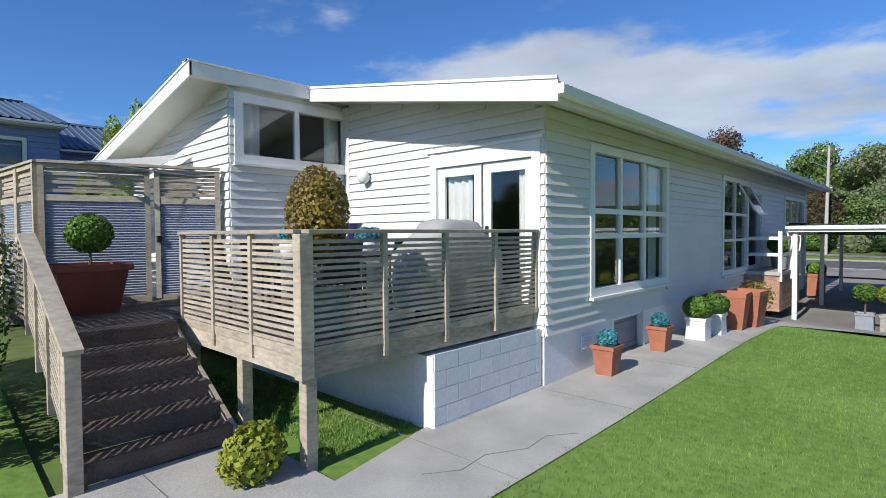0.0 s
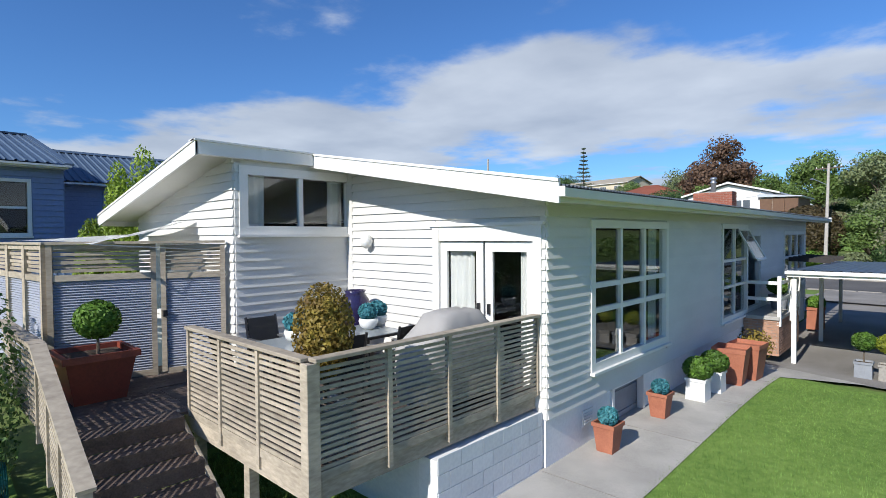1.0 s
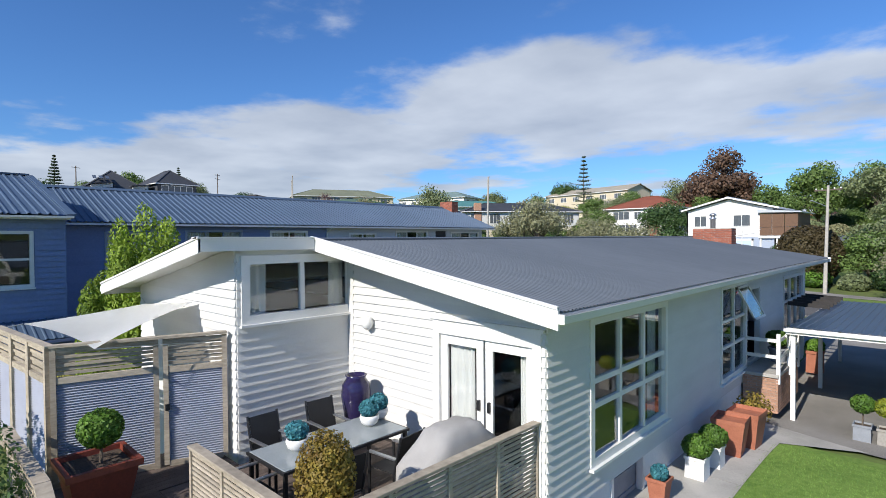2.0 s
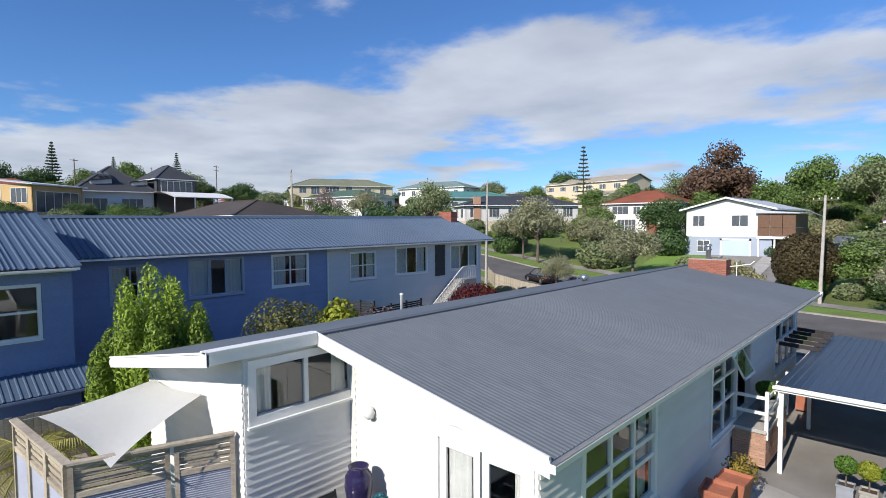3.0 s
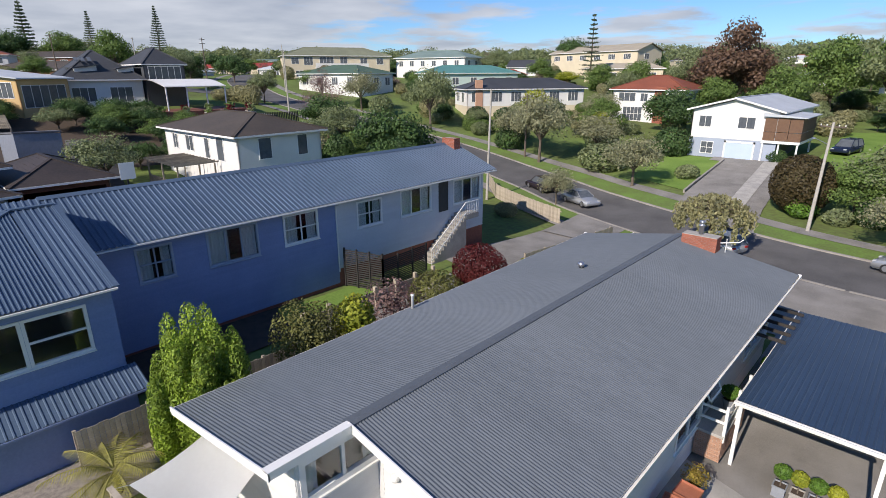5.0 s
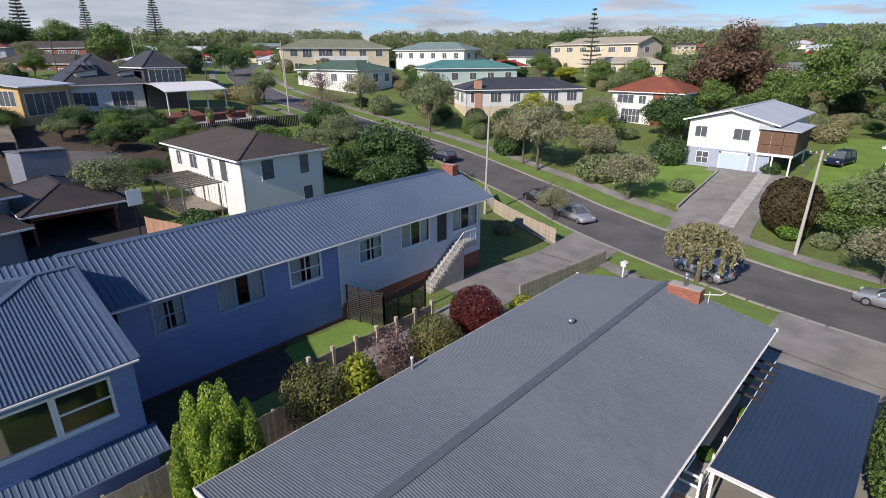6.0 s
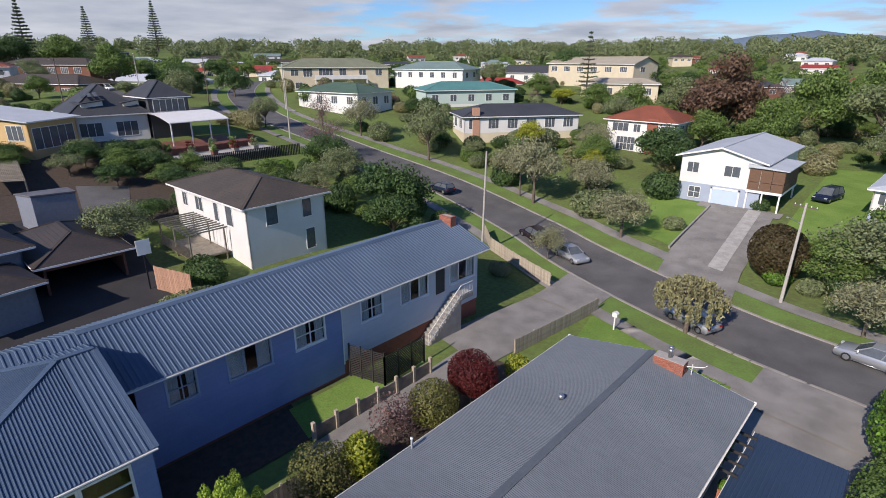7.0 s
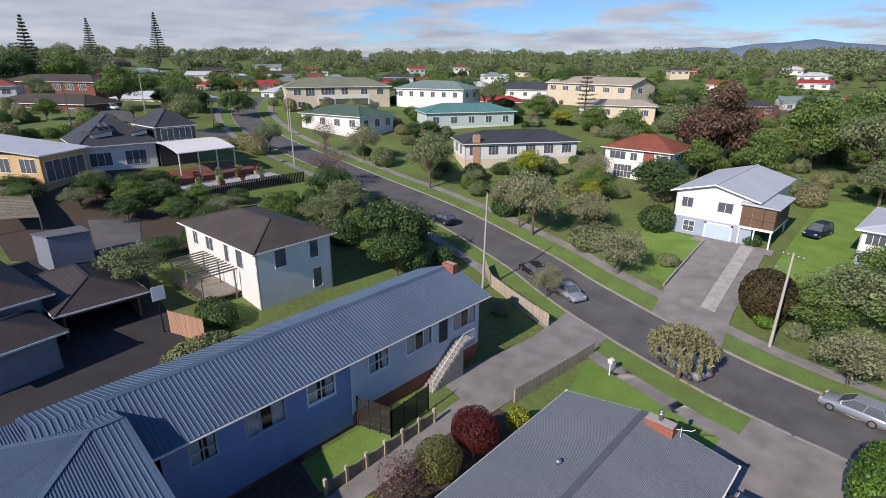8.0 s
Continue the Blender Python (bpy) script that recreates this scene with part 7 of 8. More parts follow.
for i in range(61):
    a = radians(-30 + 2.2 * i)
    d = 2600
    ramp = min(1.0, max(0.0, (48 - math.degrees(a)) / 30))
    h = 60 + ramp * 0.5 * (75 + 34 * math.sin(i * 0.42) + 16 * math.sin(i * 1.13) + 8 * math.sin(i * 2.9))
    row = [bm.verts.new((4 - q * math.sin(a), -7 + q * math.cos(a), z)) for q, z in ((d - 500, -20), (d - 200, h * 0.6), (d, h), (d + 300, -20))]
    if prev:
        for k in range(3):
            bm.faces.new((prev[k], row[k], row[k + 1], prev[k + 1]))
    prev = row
solid("backdrop", bm, "hill", "ranges on the horizon with blue-green haze coloured in", "hills", kind="structure", smooth=True)

# garden between the houses
rng = np.random.default_rng(2)
cyp = thing("shrub", "golden cypress with feathery upright lobes", "shrub", (-12.2, -0.95, 0))
bm = B()
pts, dr = [], []
for k, (dx, dy, h, r) in enumerate(((0, 0, 5.5, 0.5), (-0.55, -0.4, 5.2, 0.42), (0.5, 0.4, 5.3, 0.45), (0.3, -0.6, 4.9, 0.42), (-0.45, 0.6, 5.1, 0.42), (0.85, -0.15, 4.5, 0.4), (-0.95, 0.15, 4.4, 0.38), (0.95, 0.8, 4.6, 0.4), (-1.1, -0.7, 3.7, 0.38), (1.2, -0.6, 3.5, 0.36), (0.1, 1.05, 4.4, 0.4), (0.0, -1.2, 3.6, 0.36), (-1.2, 0.8, 3.4, 0.36), (1.35, 0.3, 3.3, 0.34))):
    tube(bm, [(-12.2 + dx * 0.3, -0.95 + dy * 0.3, -0.2), (-12.2 + dx, -0.95 + dy, h * 0.8)], 0.07, 5, 0.02)
    p, d = blob_points(4200, (-12.2 + dx * 1.08, -0.95 + dy * 1.08, h * 0.505), (r, r, h * 0.48), 0.5, 12, 0.35)
    pts.append(p)
    dr.append(d)
part("stem", bm, "bark", cyp)
part("foliage", leaf_mesh("foliage", np.concatenate(pts), 0.052, "leaf_cypress", up=3, long=2.4, normals=np.concatenate(dr)), None, cyp)
bush("loose grey-green shrub with pale stems", (-12.5, 3.4, 0), (1.3, 1.3, 1.5), "moss", 7500, 0.07, 1.2, 0.5, 8, seed=5, shell=0.8)
bush("bright lime green shrub", (-12.1, 5.2, 0), (0.8, 0.8, 1.1), "lime", 2600, 0.12, 1.7, 0.4, 8, seed=6, shell=0.6)
bush("dark red rounded shrub", (-13.2, 14.6, 0), (1.45, 1.4, 1.4), "maroon", 9000, 0.08, 0.75, 0.32, seed=7)
bush("small red and green shrub", (-14.6, 15.8, 0), (0.9, 1.0, 0.8), "maroon", 1500, 0.11, 0.1, 0.3, seed=17)
bush("soft green rounded shrub", (-13.6, 11.6, 0), (1.4, 1.5, 1.25), "moss", 6500, 0.075, 0.3, 0.2, seed=8)
bush("brown twiggy shrub with few leaves", (-14.2, 9.2, 0), (1.2, 1.6, 1.2), "bare", 1900, 0.09, 0.5, 0.5, seed=9, shell=0.9)
bush("small rounded shrub of yellow green", (-12.6, 18.6, 0), (0.8, 0.9, 0.9), "lime", 1600, 0.1, 0.2, 0.3, seed=10)
bush("dark green shrub under the fence", (-13.6, 7.0, 0), (0.8, 0.9, 0.6), "dark_green", 1500, 0.09, 0.0, 0.3, seed=11)
bush("clipped green hedge beside the carport", (6.6, 27.5, -0.4), (1.7, 3.6, 2.0), "box", 6500, 0.12, 0.0, 0.15, 14, seed=12)
bush("tall leafy hedge beside the carport roof", (6.3, 18.0, -0.4), (1.45, 5.6, 1.75), "mid_green", 11000, 0.11, 0.0, 0.2, 14, seed=13)
bush("leafy shrubs behind the blue-roofed house", (-37, 7.5, 0.4), (1.6, 3.0, 1.1), "olive", 2600, 0.16, 0.0, 0.3, seed=14)
bush("green shrubs below the white house", (-41.5, 11.0, 1.0), (2.6, 1.5, 1.2), "dark_green", 2600, 0.16, 0.0, 0.3, seed=15)
for k, (x, y, r) in enumerate(((-4.0, 47.6, 1.2), (-1.2, 47.2, 1.0), (1.2, 48.2, 1.4), (-28, 57, 1.3), (-16.5, 55.5, 1.2), (-22.5, 66.0, 1.3), (-31.5, 26.5, 1.2), (-33.0, 21.0, 1.0), (-60, 30, 1.8), (-66, 34, 1.6), (-52, 26, 1.5), (-70, 28, 1.6))):
    bush("low green garden shrub", (x, y, gz(x, y) - 0.1), (r, r, r * 0.7), ("box", "olive", "dark_green")[k % 3], 1500, 0.16, 0.0, 0.35, seed=30 + k, group="garden shrubs")
# palm beside the pebbles
rng = np.random.default_rng(6)
pal = thing("palm", "small yellowing garden palm", "palm", (-12.7, -3.7, 0))
bm = B()
tube(bm, [(-12.7, -3.7, -0.2), (-12.7, -3.7, 0.75)], 0.12, 7, 0.09)
part("trunk", bm, "bark", pal)
for k in range(19):
    a = k * 2.4
    e = rng.uniform(0.1, 1.25)
    L = rng.uniform(1.4, 2.1)
    vs, fs, mid = [], [], []
    for i in range(31):
        f = i / 30
        mid.append(Vector((-12.7 + L * f * math.cos(e * (1 - f * 0.5)) * math.cos(a), -3.7 + L * f * math.cos(e * (1 - f * 0.5)) * math.sin(a), 0.75 + L * f * math.sin(e) - 0.6 * f * f * L)))
    for i in range(3, 31):
        w = 0.42 * math.sin(math.pi * min(1, i / 30 * 0.85 + 0.12))
        d = (mid[i] - mid[i - 1]).normalized()
        for s in (-1, 1):
            tip = mid[i] + Vector((-s * w * math.sin(a), s * w * math.cos(a), -0.12 - 0.1 * rng.random())) + d * 0.16
            vs += [mid[i] - d * 0.018, mid[i] + d * 0.018, tip]
            fs.append((len(vs) - 3, len(vs) - 2, len(vs) - 1))
    q = len(vs)
    for i in range(30):
        b = len(vs)
        vs += [mid[i] + Vector((0, 0, 0.012)), mid[i + 1] + Vector((0, 0, 0.012)), mid[i + 1] - Vector((0.012 * math.sin(a), -0.012 * math.cos(a), 0.01)), mid[i] - Vector((0.012 * math.sin(a), -0.012 * math.cos(a), 0.01))]
        fs.append((b, b + 1, b + 2, b + 3))
    part("frond", (vs, fs), "leaf_palm", pal)

# blades over the lawn nearest the path
rng = np.random.default_rng(9)
n = 60000
x, y = rng.uniform(0.98, 4.6, n), rng.uniform(-4.6, 8.3, n)
x = np.concatenate([x, rng.uniform(-1.32, -0.6, 2500), rng.uniform(-4.4, -1.36, 5000), rng.uniform(-3.8, -2.0, 4000)])
y = np.concatenate([y, rng.uniform(-2.9, -1.75, 2500), rng.uniform(-3.1, -1.85, 5000), rng.uniform(-7.5, -5.4, 4000)])
z = heights(np.stack([x, y], 1)) + 0.045
n = len(x)
a, L = rng.uniform(0, 6.28, n), rng.uniform(0.025, 0.06, n)
dx, dy = np.cos(a) * 0.006, np.sin(a) * 0.006
lx, ly = rng.normal(0, .018, n), rng.normal(0, .018, n)
v = np.stack([np.stack([x - dx, y - dy, z], 1), np.stack([x + dx, y + dy, z], 1), np.stack([x + lx, y + ly, z + L], 1)], 1).reshape(-1, 3)
me = bpy.data.meshes.new("grass")
me.vertices.add(3 * n)
me.vertices.foreach_set("co", v.ravel())
me.loops.add(3 * n)
me.loops.foreach_set("vertex_index", np.arange(3 * n))
me.polygons.add(n)
me.polygons.foreach_set("loop_start", np.arange(0, 3 * n, 3))
me.polygons.foreach_set("loop_total", np.full(n, 3))
me.update()
me.materials.append(M["leaf_blade"])
tagged(part("grass", me, None), "short green grass blades of the lawn", "grass", kind="stuff")


# ---- pots, furniture, fences, vehicles, poles ----
def pot(name, label, at, w, h, material, square=False, flare=1.0, group=""):
    p = thing(name, label, "pot", at, group)
    bm = B()
    n = 4 if square else 20
    k = math.sqrt(2) if square else 1.0
    w0, w1 = w / 2 * k * (0.72 if flare else 1.0), w / 2 * k
    prof = [(w0, 0), (w1 * 0.96, h * 0.86), (w1 * 1.08, h * 0.87), (w1 * 1.08, h), (w1 * 0.92, h), (w1 * 0.9, h * 0.88)]
    lathe(bm, prof, n, at)
    part("body", bm, material, p)
    bm = B()
    lathe(bm, [(w1 * 0.88, h * 0.86), (w1 * 0.86, h * 0.9)], n, at)
    part("soil", bm, "soil", p)
    return p


g0 = lambda x, y: gz(x, y) + 0.075
pot("pot", "large square red clay planter on the landing", (-4.75, -3.95, DZ), 0.84, 0.66, "redpot", True)
bush("round clipped box ball on a stem", (-4.75, -3.9, DZ + 0.55), (0.28, 0.28, 0.26), "box", 3800, 0.032, 0.26, 0.06, 10, seed=41)
pot("pot", "square planter with a bronze shrub on the deck", (-0.85, -2.85, DZ), 0.42, 0.5, "slate_pot", True)
bush("rounded bronze and green shrub above the rail", (-0.85, -2.85, DZ + 0.45), (0.30, 0.30, 0.46), "bronze", 6500, 0.026, 0.32, 0.2, 12, seed=42, shell=0.5)
for x, y in ((0.08, 1.55), (0.12, 3.5)):
    pot("pot", "tapered terracotta pot on the path", (x, y, g0(x, y)), 0.34, 0.44, "terracotta", True, group="terracotta pots")
    bush("tight blue-green succulent ball", (x, y, g0(x, y) + 0.36), (0.15, 0.15, 0.14), "bluegreen", 1500, 0.03, 0.02, 0.12, 9, seed=43)
for x, y in ((0.30, 4.95), (0.36, 5.75)):
    pot("pot", "square white planter on the path", (x, y, g0(x, y)), 0.36, 0.42, "ceramic", True, 0, group="white planters")
    bush("rounded green box shrub in a white planter", (x, y, g0(x, y) + 0.36), (0.27, 0.27, 0.22), "box", 2600, 0.035, 0.02, 0.12, 9, seed=44)
for x, y, rot, h in ((0.42, 6.75, 4, 0.78), (0.55, 7.55, -3, 0.8)):
    p = thing("planter", "tall rectangular terracotta planter", "planter", (x, y, g0(x, y)), "terracotta planters")
    bm = B()
    m = Matrix.Translation((x, y, g0(x, y))) @ Matrix.Rotation(radians(rot), 4, "Z")
    vs = [bm.verts.new(m @ Vector(v)) for v in ((-.24, -.26, 0), (.24, -.26, 0), (.24, .26, 0), (-.24, .26, 0), (-.33, -.34, h), (.33, -.34, h), (.33, .34, h), (-.33, .34, h))]
    for f in ((3, 2, 1, 0), (0, 1, 5, 4), (1, 2, 6, 5), (2, 3, 7, 6), (3, 0, 4, 7), (4, 5, 6, 7)):
        bm.faces.new([vs[i] for i in f])
    top = bm.faces[-1] if False else [f for f in bm.faces if len({v for v in f.verts} & set(vs[4:])) == 4][0]
    r = bmesh.ops.inset_region(bm, faces=[top], thickness=0.045)
    bmesh.ops.translate(bm, verts=top.verts[:], vec=(0, 0, -0.09))
    part("body", bm, "terracotta", p)
pot("pot", "green glazed pot with a flowering plant", (0.45, 8.6, g0(0.45, 8.6)), 0.34, 0.34, "hose")
bush("loose flowering plant in a green pot", (0.45, 8.6, g0(0.45, 8.6) + 0.3), (0.38, 0.38, 0.33), "bronze", 800, 0.05, 0.02, 0.5, 9, seed=47, shell=0.9)
for k in range(4):
    x, y = 2.38 + k * 0.47, 10.62 + k * 0.02
    z = gz(x, y) + 0.06
    pot("pot", "square grey planter with a standard topiary", (x, y, z), 0.36, 0.42, "slate_pot" if k % 2 == 0 else "kerb", True, 0, group="topiary planters")
    bush("round lime green topiary on a thin stem", (x, y, z + 0.36), (0.25, 0.25, 0.22), "lime" if k % 2 else "box", 1800, 0.04, 0.33, 0.1, 9, seed=50 + k, group="topiary balls")
pot("pot", "dark round pot on the porch", (0.25, 12.3, 0.96), 0.5, 0.42, "slate_pot")
bush("green shrub in a pot on the porch", (0.25, 12.3, 1.3), (0.3, 0.3, 0.25), "box", 1500, 0.05, 0.1, 0.2, 9, seed=55)
pot("pot", "square terracotta planter beside the carport", (0.45, 17.4, -0.3), 0.5, 0.8, "terracotta", True, 0)
bush("green shrub in a terracotta planter", (0.45, 17.4, 0.4), (0.3, 0.35, 0.25), "box", 1500, 0.05, 0.02, 0.2, 9, seed=56)
bush("small bright green shrub at the foot of the steps", (-0.70, -3.68, -0.12), (0.25, 0.25, 0.24), "lime", 2600, 0.04, 0.02, 0.6, 9, seed=57, shell=0.9)
bush("narrow-leaved olive tree beside the steps", (-4.3, -5.4, -0.1), (0.9, 0.55, 1.25), "dark_green", 7500, 0.04, 0.35, 0.5, 9, seed=58, shell=0.9)
bush("leafy shrub beside the handrail", (-3.2, -5.55, -0.1), (0.55, 0.4, 0.35), "dark_green", 1600, 0.05, 0.0, 0.4, 9, seed=59, shell=0.8)
hose = thing("garden_hose", "coiled green garden hose on a hook", "hose", (-4.0, -5.05, 0.3))
bm = B()
for k in range(5):
    tube(bm, [(-4.0 + 0.18 * math.cos(t * 0.5236 + k), -5.02 - 0.02 * k, 0.35 + (0.32 + 0.015 * k) * math.sin(t * 0.5236 + k)) for t in range(13)], 0.012, 5)
part("coil", bm, "hose", hose, "", True)

# outdoor table, chairs and their things
table = thing("outdoor_table", "dark metal outdoor table with a glass top", "table", (-2.75, -1.45, DZ))
bm = B()
box(bm, -3.22, -2.28, -2.5, -0.4, DZ + 0.72, DZ + 0.735)
M["frosted"] = mat("frosted_table_glass", (0.30, 0.33, 0.34), (0.26, 0.29, 0.30), 0.18, bump=0)
part("tabletop", bevel(bm, 0.003), "frosted", table, "pale frosted glass top")
bm = B()
for a, b, c, d in ((-3.25, -3.2, -2.53, -0.37), (-2.3, -2.25, -2.53, -0.37), (-3.2, -2.3, -2.53, -2.48), (-3.2, -2.3, -0.42, -0.37)):
    box(bm, a, b, c, d, DZ + 0.69, DZ + 0.728)
part("frame", bm, "black", table)
for x in (-3.2, -2.3):
    for y in (-2.48, -0.42):
        bm = B()
        beam(bm, (x, y, DZ), (x, y, DZ + 0.69), 0.045, 0.045)
        part("leg", bm, "black", table)


def chair():
    c = thing("outdoor_chair", "black sling outdoor chair at the deck table", "chair", (0, 0, 0), "chairs round the deck table")
    for x in (-0.25, 0.25):
        for y in (-0.25, 0.25):
            bm = B()
            beam(bm, (x, y, 0), (x, y, 0.64 if y < 0 else 0.43), 0.03, 0.03)
            part("leg", bm, "black", c)
        bm = B()
        tube(bm, [(x, 0.22, 0.4), (x, 0.30, 0.70), (x, 0.36, 0.97)], 0.018)
        part("back_tube", bm, "black", c)
        bm = B()
        box(bm, x - 0.03, x + 0.03, -0.26, 0.27, 0.64, 0.66)
        part("arm", bm, "steel", c)
    bm = B()
    box(bm, -0.23, 0.23, -0.25, 0.24, 0.415, 0.43)
    part("seat", bm, "black", c)
    bm = B()
    prism(bm, [(-0.23, 0.235, 0.45), (0.23, 0.235, 0.45), (0.23, 0.355, 0.95), (-0.23, 0.355, 0.95)], (0, -0.012, 0))
    part("backrest", bm, "black", c, "dark mesh backrest")
    return c


first = chair()
spots = [(-1.95, -1.95, -95), (-1.95, -0.95, -85), (-3.6, -1.9, 92), (-3.6, -0.9, 88), (-2.75, -2.75, 180)]
first.matrix_basis = place(spots[0][0], spots[0][1], DZ, spots[0][2])
for x, y, r in spots[1:]:
    copy_thing(first, place(x, y, DZ, r))
for k, (x, y) in enumerate(((-2.78, -2.02), (-2.80, -0.72), (-2.95, -0.40))):
    b = thing("bowl", "round white ceramic bowl on the table", "bowl", (x, y, DZ + 0.735), "white bowls")
    bm = B()
    lathe(bm, [(0.07, 0), (0.13, 0.05), (0.155, 0.13), (0.14, 0.17), (0.13, 0.17), (0.13, 0.14)], 18, (x, y, DZ + 0.737))
    part("body", bm, "ceramic", b, "", True)
    bush("tight blue-green succulent ball in a bowl", (x, y, DZ + 0.86), (0.15, 0.15, 0.13), "bluegreen", 1300, 0.03, 0.02, 0.12, 9, seed=60 + k, group="succulent balls")
vase = thing("urn", "tall dark blue glazed urn on the deck", "urn", (-3.95, -0.1, DZ))
bm = B()
lathe(bm, [(0.13, 0), (0.16, 0.02), (0.22, 0.5), (0.27, 0.85), (0.25, 1.05), (0.17, 1.17), (0.20, 1.22), (0.17, 1.22), (0.15, 1.16)], 20, (-3.95, -0.1, DZ))
part("body", bm, "purple", vase, "", True)
bbq = thing("barbecue", "barbecue under a crumpled grey canvas cover", "barbecue", (-0.95, -0.7, DZ))
bm = B()
rows = []
rr = np.random.default_rng(3)
for z, sx, sy in ((0.12, 0.36, 0.80), (0.45, 0.37, 0.82), (0.78, 0.36, 0.80), (0.88, 0.33, 0.70), (1.05, 0.28, 0.46), (1.17, 0.23, 0.38), (1.21, 0.12, 0.25)):
    ring = []
    for i in range(36):
        a = 2 * math.pi * i / 36
        ca, sa = math.cos(a), math.sin(a)
        f = 1 / max(abs(ca), abs(sa)) ** 0.8
        wob = 1 + 0.035 * math.sin(i * 2.1 + z * 3) * (1.2 - z) + rr.normal(0, 0.006)
        ring.append(bm.verts.new((-1.0 + sx * ca * f * wob, -0.75 + sy * sa * f * wob, DZ + z + 0.012 * math.sin(i * 1.3 + z * 7))))
    rows.append(ring)
for a, b in zip(rows, rows[1:]):
    for i in range(36):
        bm.faces.new((a[i], a[(i + 1) % 36], b[(i + 1) % 36], b[i]))
bm.faces.new(rows[-1])
part("cover", bm, "cover", bbq, "", True)
for y in (-1.3, -0.2):
    bm = B()
    lathe(bm, [(0.06, 0), (0.06, 0.2)], 10, (-1.0, y, DZ))
    part("foot", bm, "black", bbq)


# fences
def palings(label, p, q, h, material="wood_fence", gap=0.012, w=0.15, step=2.2, lean=0.0):
    f = thing("fence", label, "fence", (*p, 0), kind="")
    P, Q = Vector((*p, 0)), Vector((*q, 0))
    L = (Q - P).length
    d = (Q - P) / L
    ang = math.atan2(d.y, d.x)
    n = int(L / (w + gap))
    lib = None
    for i in range(n):
        c = P + d * (i + 0.5) * (w + gap)
        if lib is None:
            bm = B()
            box(bm, -w / 2, w / 2, -0.01, 0.01, 0, h)
            lib = mesh_of("paling", bm, material)
        o = new("paling", lib)
        o.parent = f
        o.matrix_parent_inverse = W[f].inverted()
        o.matrix_basis = Matrix.Translation((c.x, c.y, gz(c.x, c.y) + 0.02 + 0.02 * math.sin(i * 1.7))) @ Matrix.Rotation(ang + 0.02 * math.sin(i * 2.3), 4, "Z")
    for i in range(int(L / step) + 1):
        c = P + d * min(L, i * step)
        bm = B()
        z = gz(c.x, c.y)
        beam(bm, (c.x - d.y * 0.06, c.y + d.x * 0.06, z - 0.2), (c.x - d.y * 0.06, c.y + d.x * 0.06, z + h + 0.06), 0.1, 0.1)
        part("post", bm, material, f)
    for z in (0.3, h - 0.25):
        bm = B()
        a, b = P, Q
        beam(bm, (a.x - d.y * 0.03, a.y + d.x * 0.03, gz(a.x, a.y) + z), (b.x - d.y * 0.03, b.y + d.x * 0.03, gz(b.x, b.y) + z), 0.04, 0.08)
        part("rail", bm, material, f)
    return f


palings("grey weathered paling fence behind the garden", (-14.5, -4.2), (-14.5, 6.5), 1.55, "wood")
palings("tan timber fence along the street corner", (-33.5, 41.2), (-30.2, 38.2), 1.5, "wood")
palings("tan timber fence along the street corner", (-30.2, 38.2), (-20.0, 34.6), 1.5, "wood")
palings("pale timber fence beside the driveway", (-14.9, 21.6), (-14.2, 33.0), 1.2, "wood")
palings("orange timber fence beside the yard", (-42.0, 7.0), (-38.6, 8.6), 2.2, "brick_tan")
low = thing("fence", "low concrete panel fence between square posts", "fence", (-17.6, 11, 0))
for i in range(7):
    y = 6.2 + i * 1.55
    bm = B()
    box(bm, -17.72, -17.5, y - 0.1, y + 0.1, -0.3, 1.15)
    part("post", bevel(bm, 0.015), "wood", low)
    if i < 6:
        bm = B()
        box(bm, -17.65, -17.57, y + 0.11, y + 1.44, -0.2, 0.85)
        part("panel", bm, "wood_fence", low)
tre = thing("trellis", "black stained timber trellis screen", "trellis", (-19.5, 12.5, 0))
for (x0, y0), (x1, y1), h in (((-21.2, 11.5), (-18.6, 12.3), 2.4), ((-18.6, 12.3), (-18.9, 16.2), 2.1)):
    P, Q = Vector((x0, y0, 0)), Vector((x1, y1, 0))
    for i in range(4):
        c = P.lerp(Q, i / 3)
        bm = B()
        beam(bm, (c.x, c.y, -0.2), (c.x, c.y, h + 0.1), 0.09, 0.09)
        part("post", bm, "brown_fence", tre)
    for k in range(17):
        bm = B()
        z = 0.15 + k * (h - 0.2) / 16
        beam(bm, (P.x, P.y, z), (Q.x, Q.y, z), 0.02, 0.085)
        part("slat", bm, "brown_fence", tre)


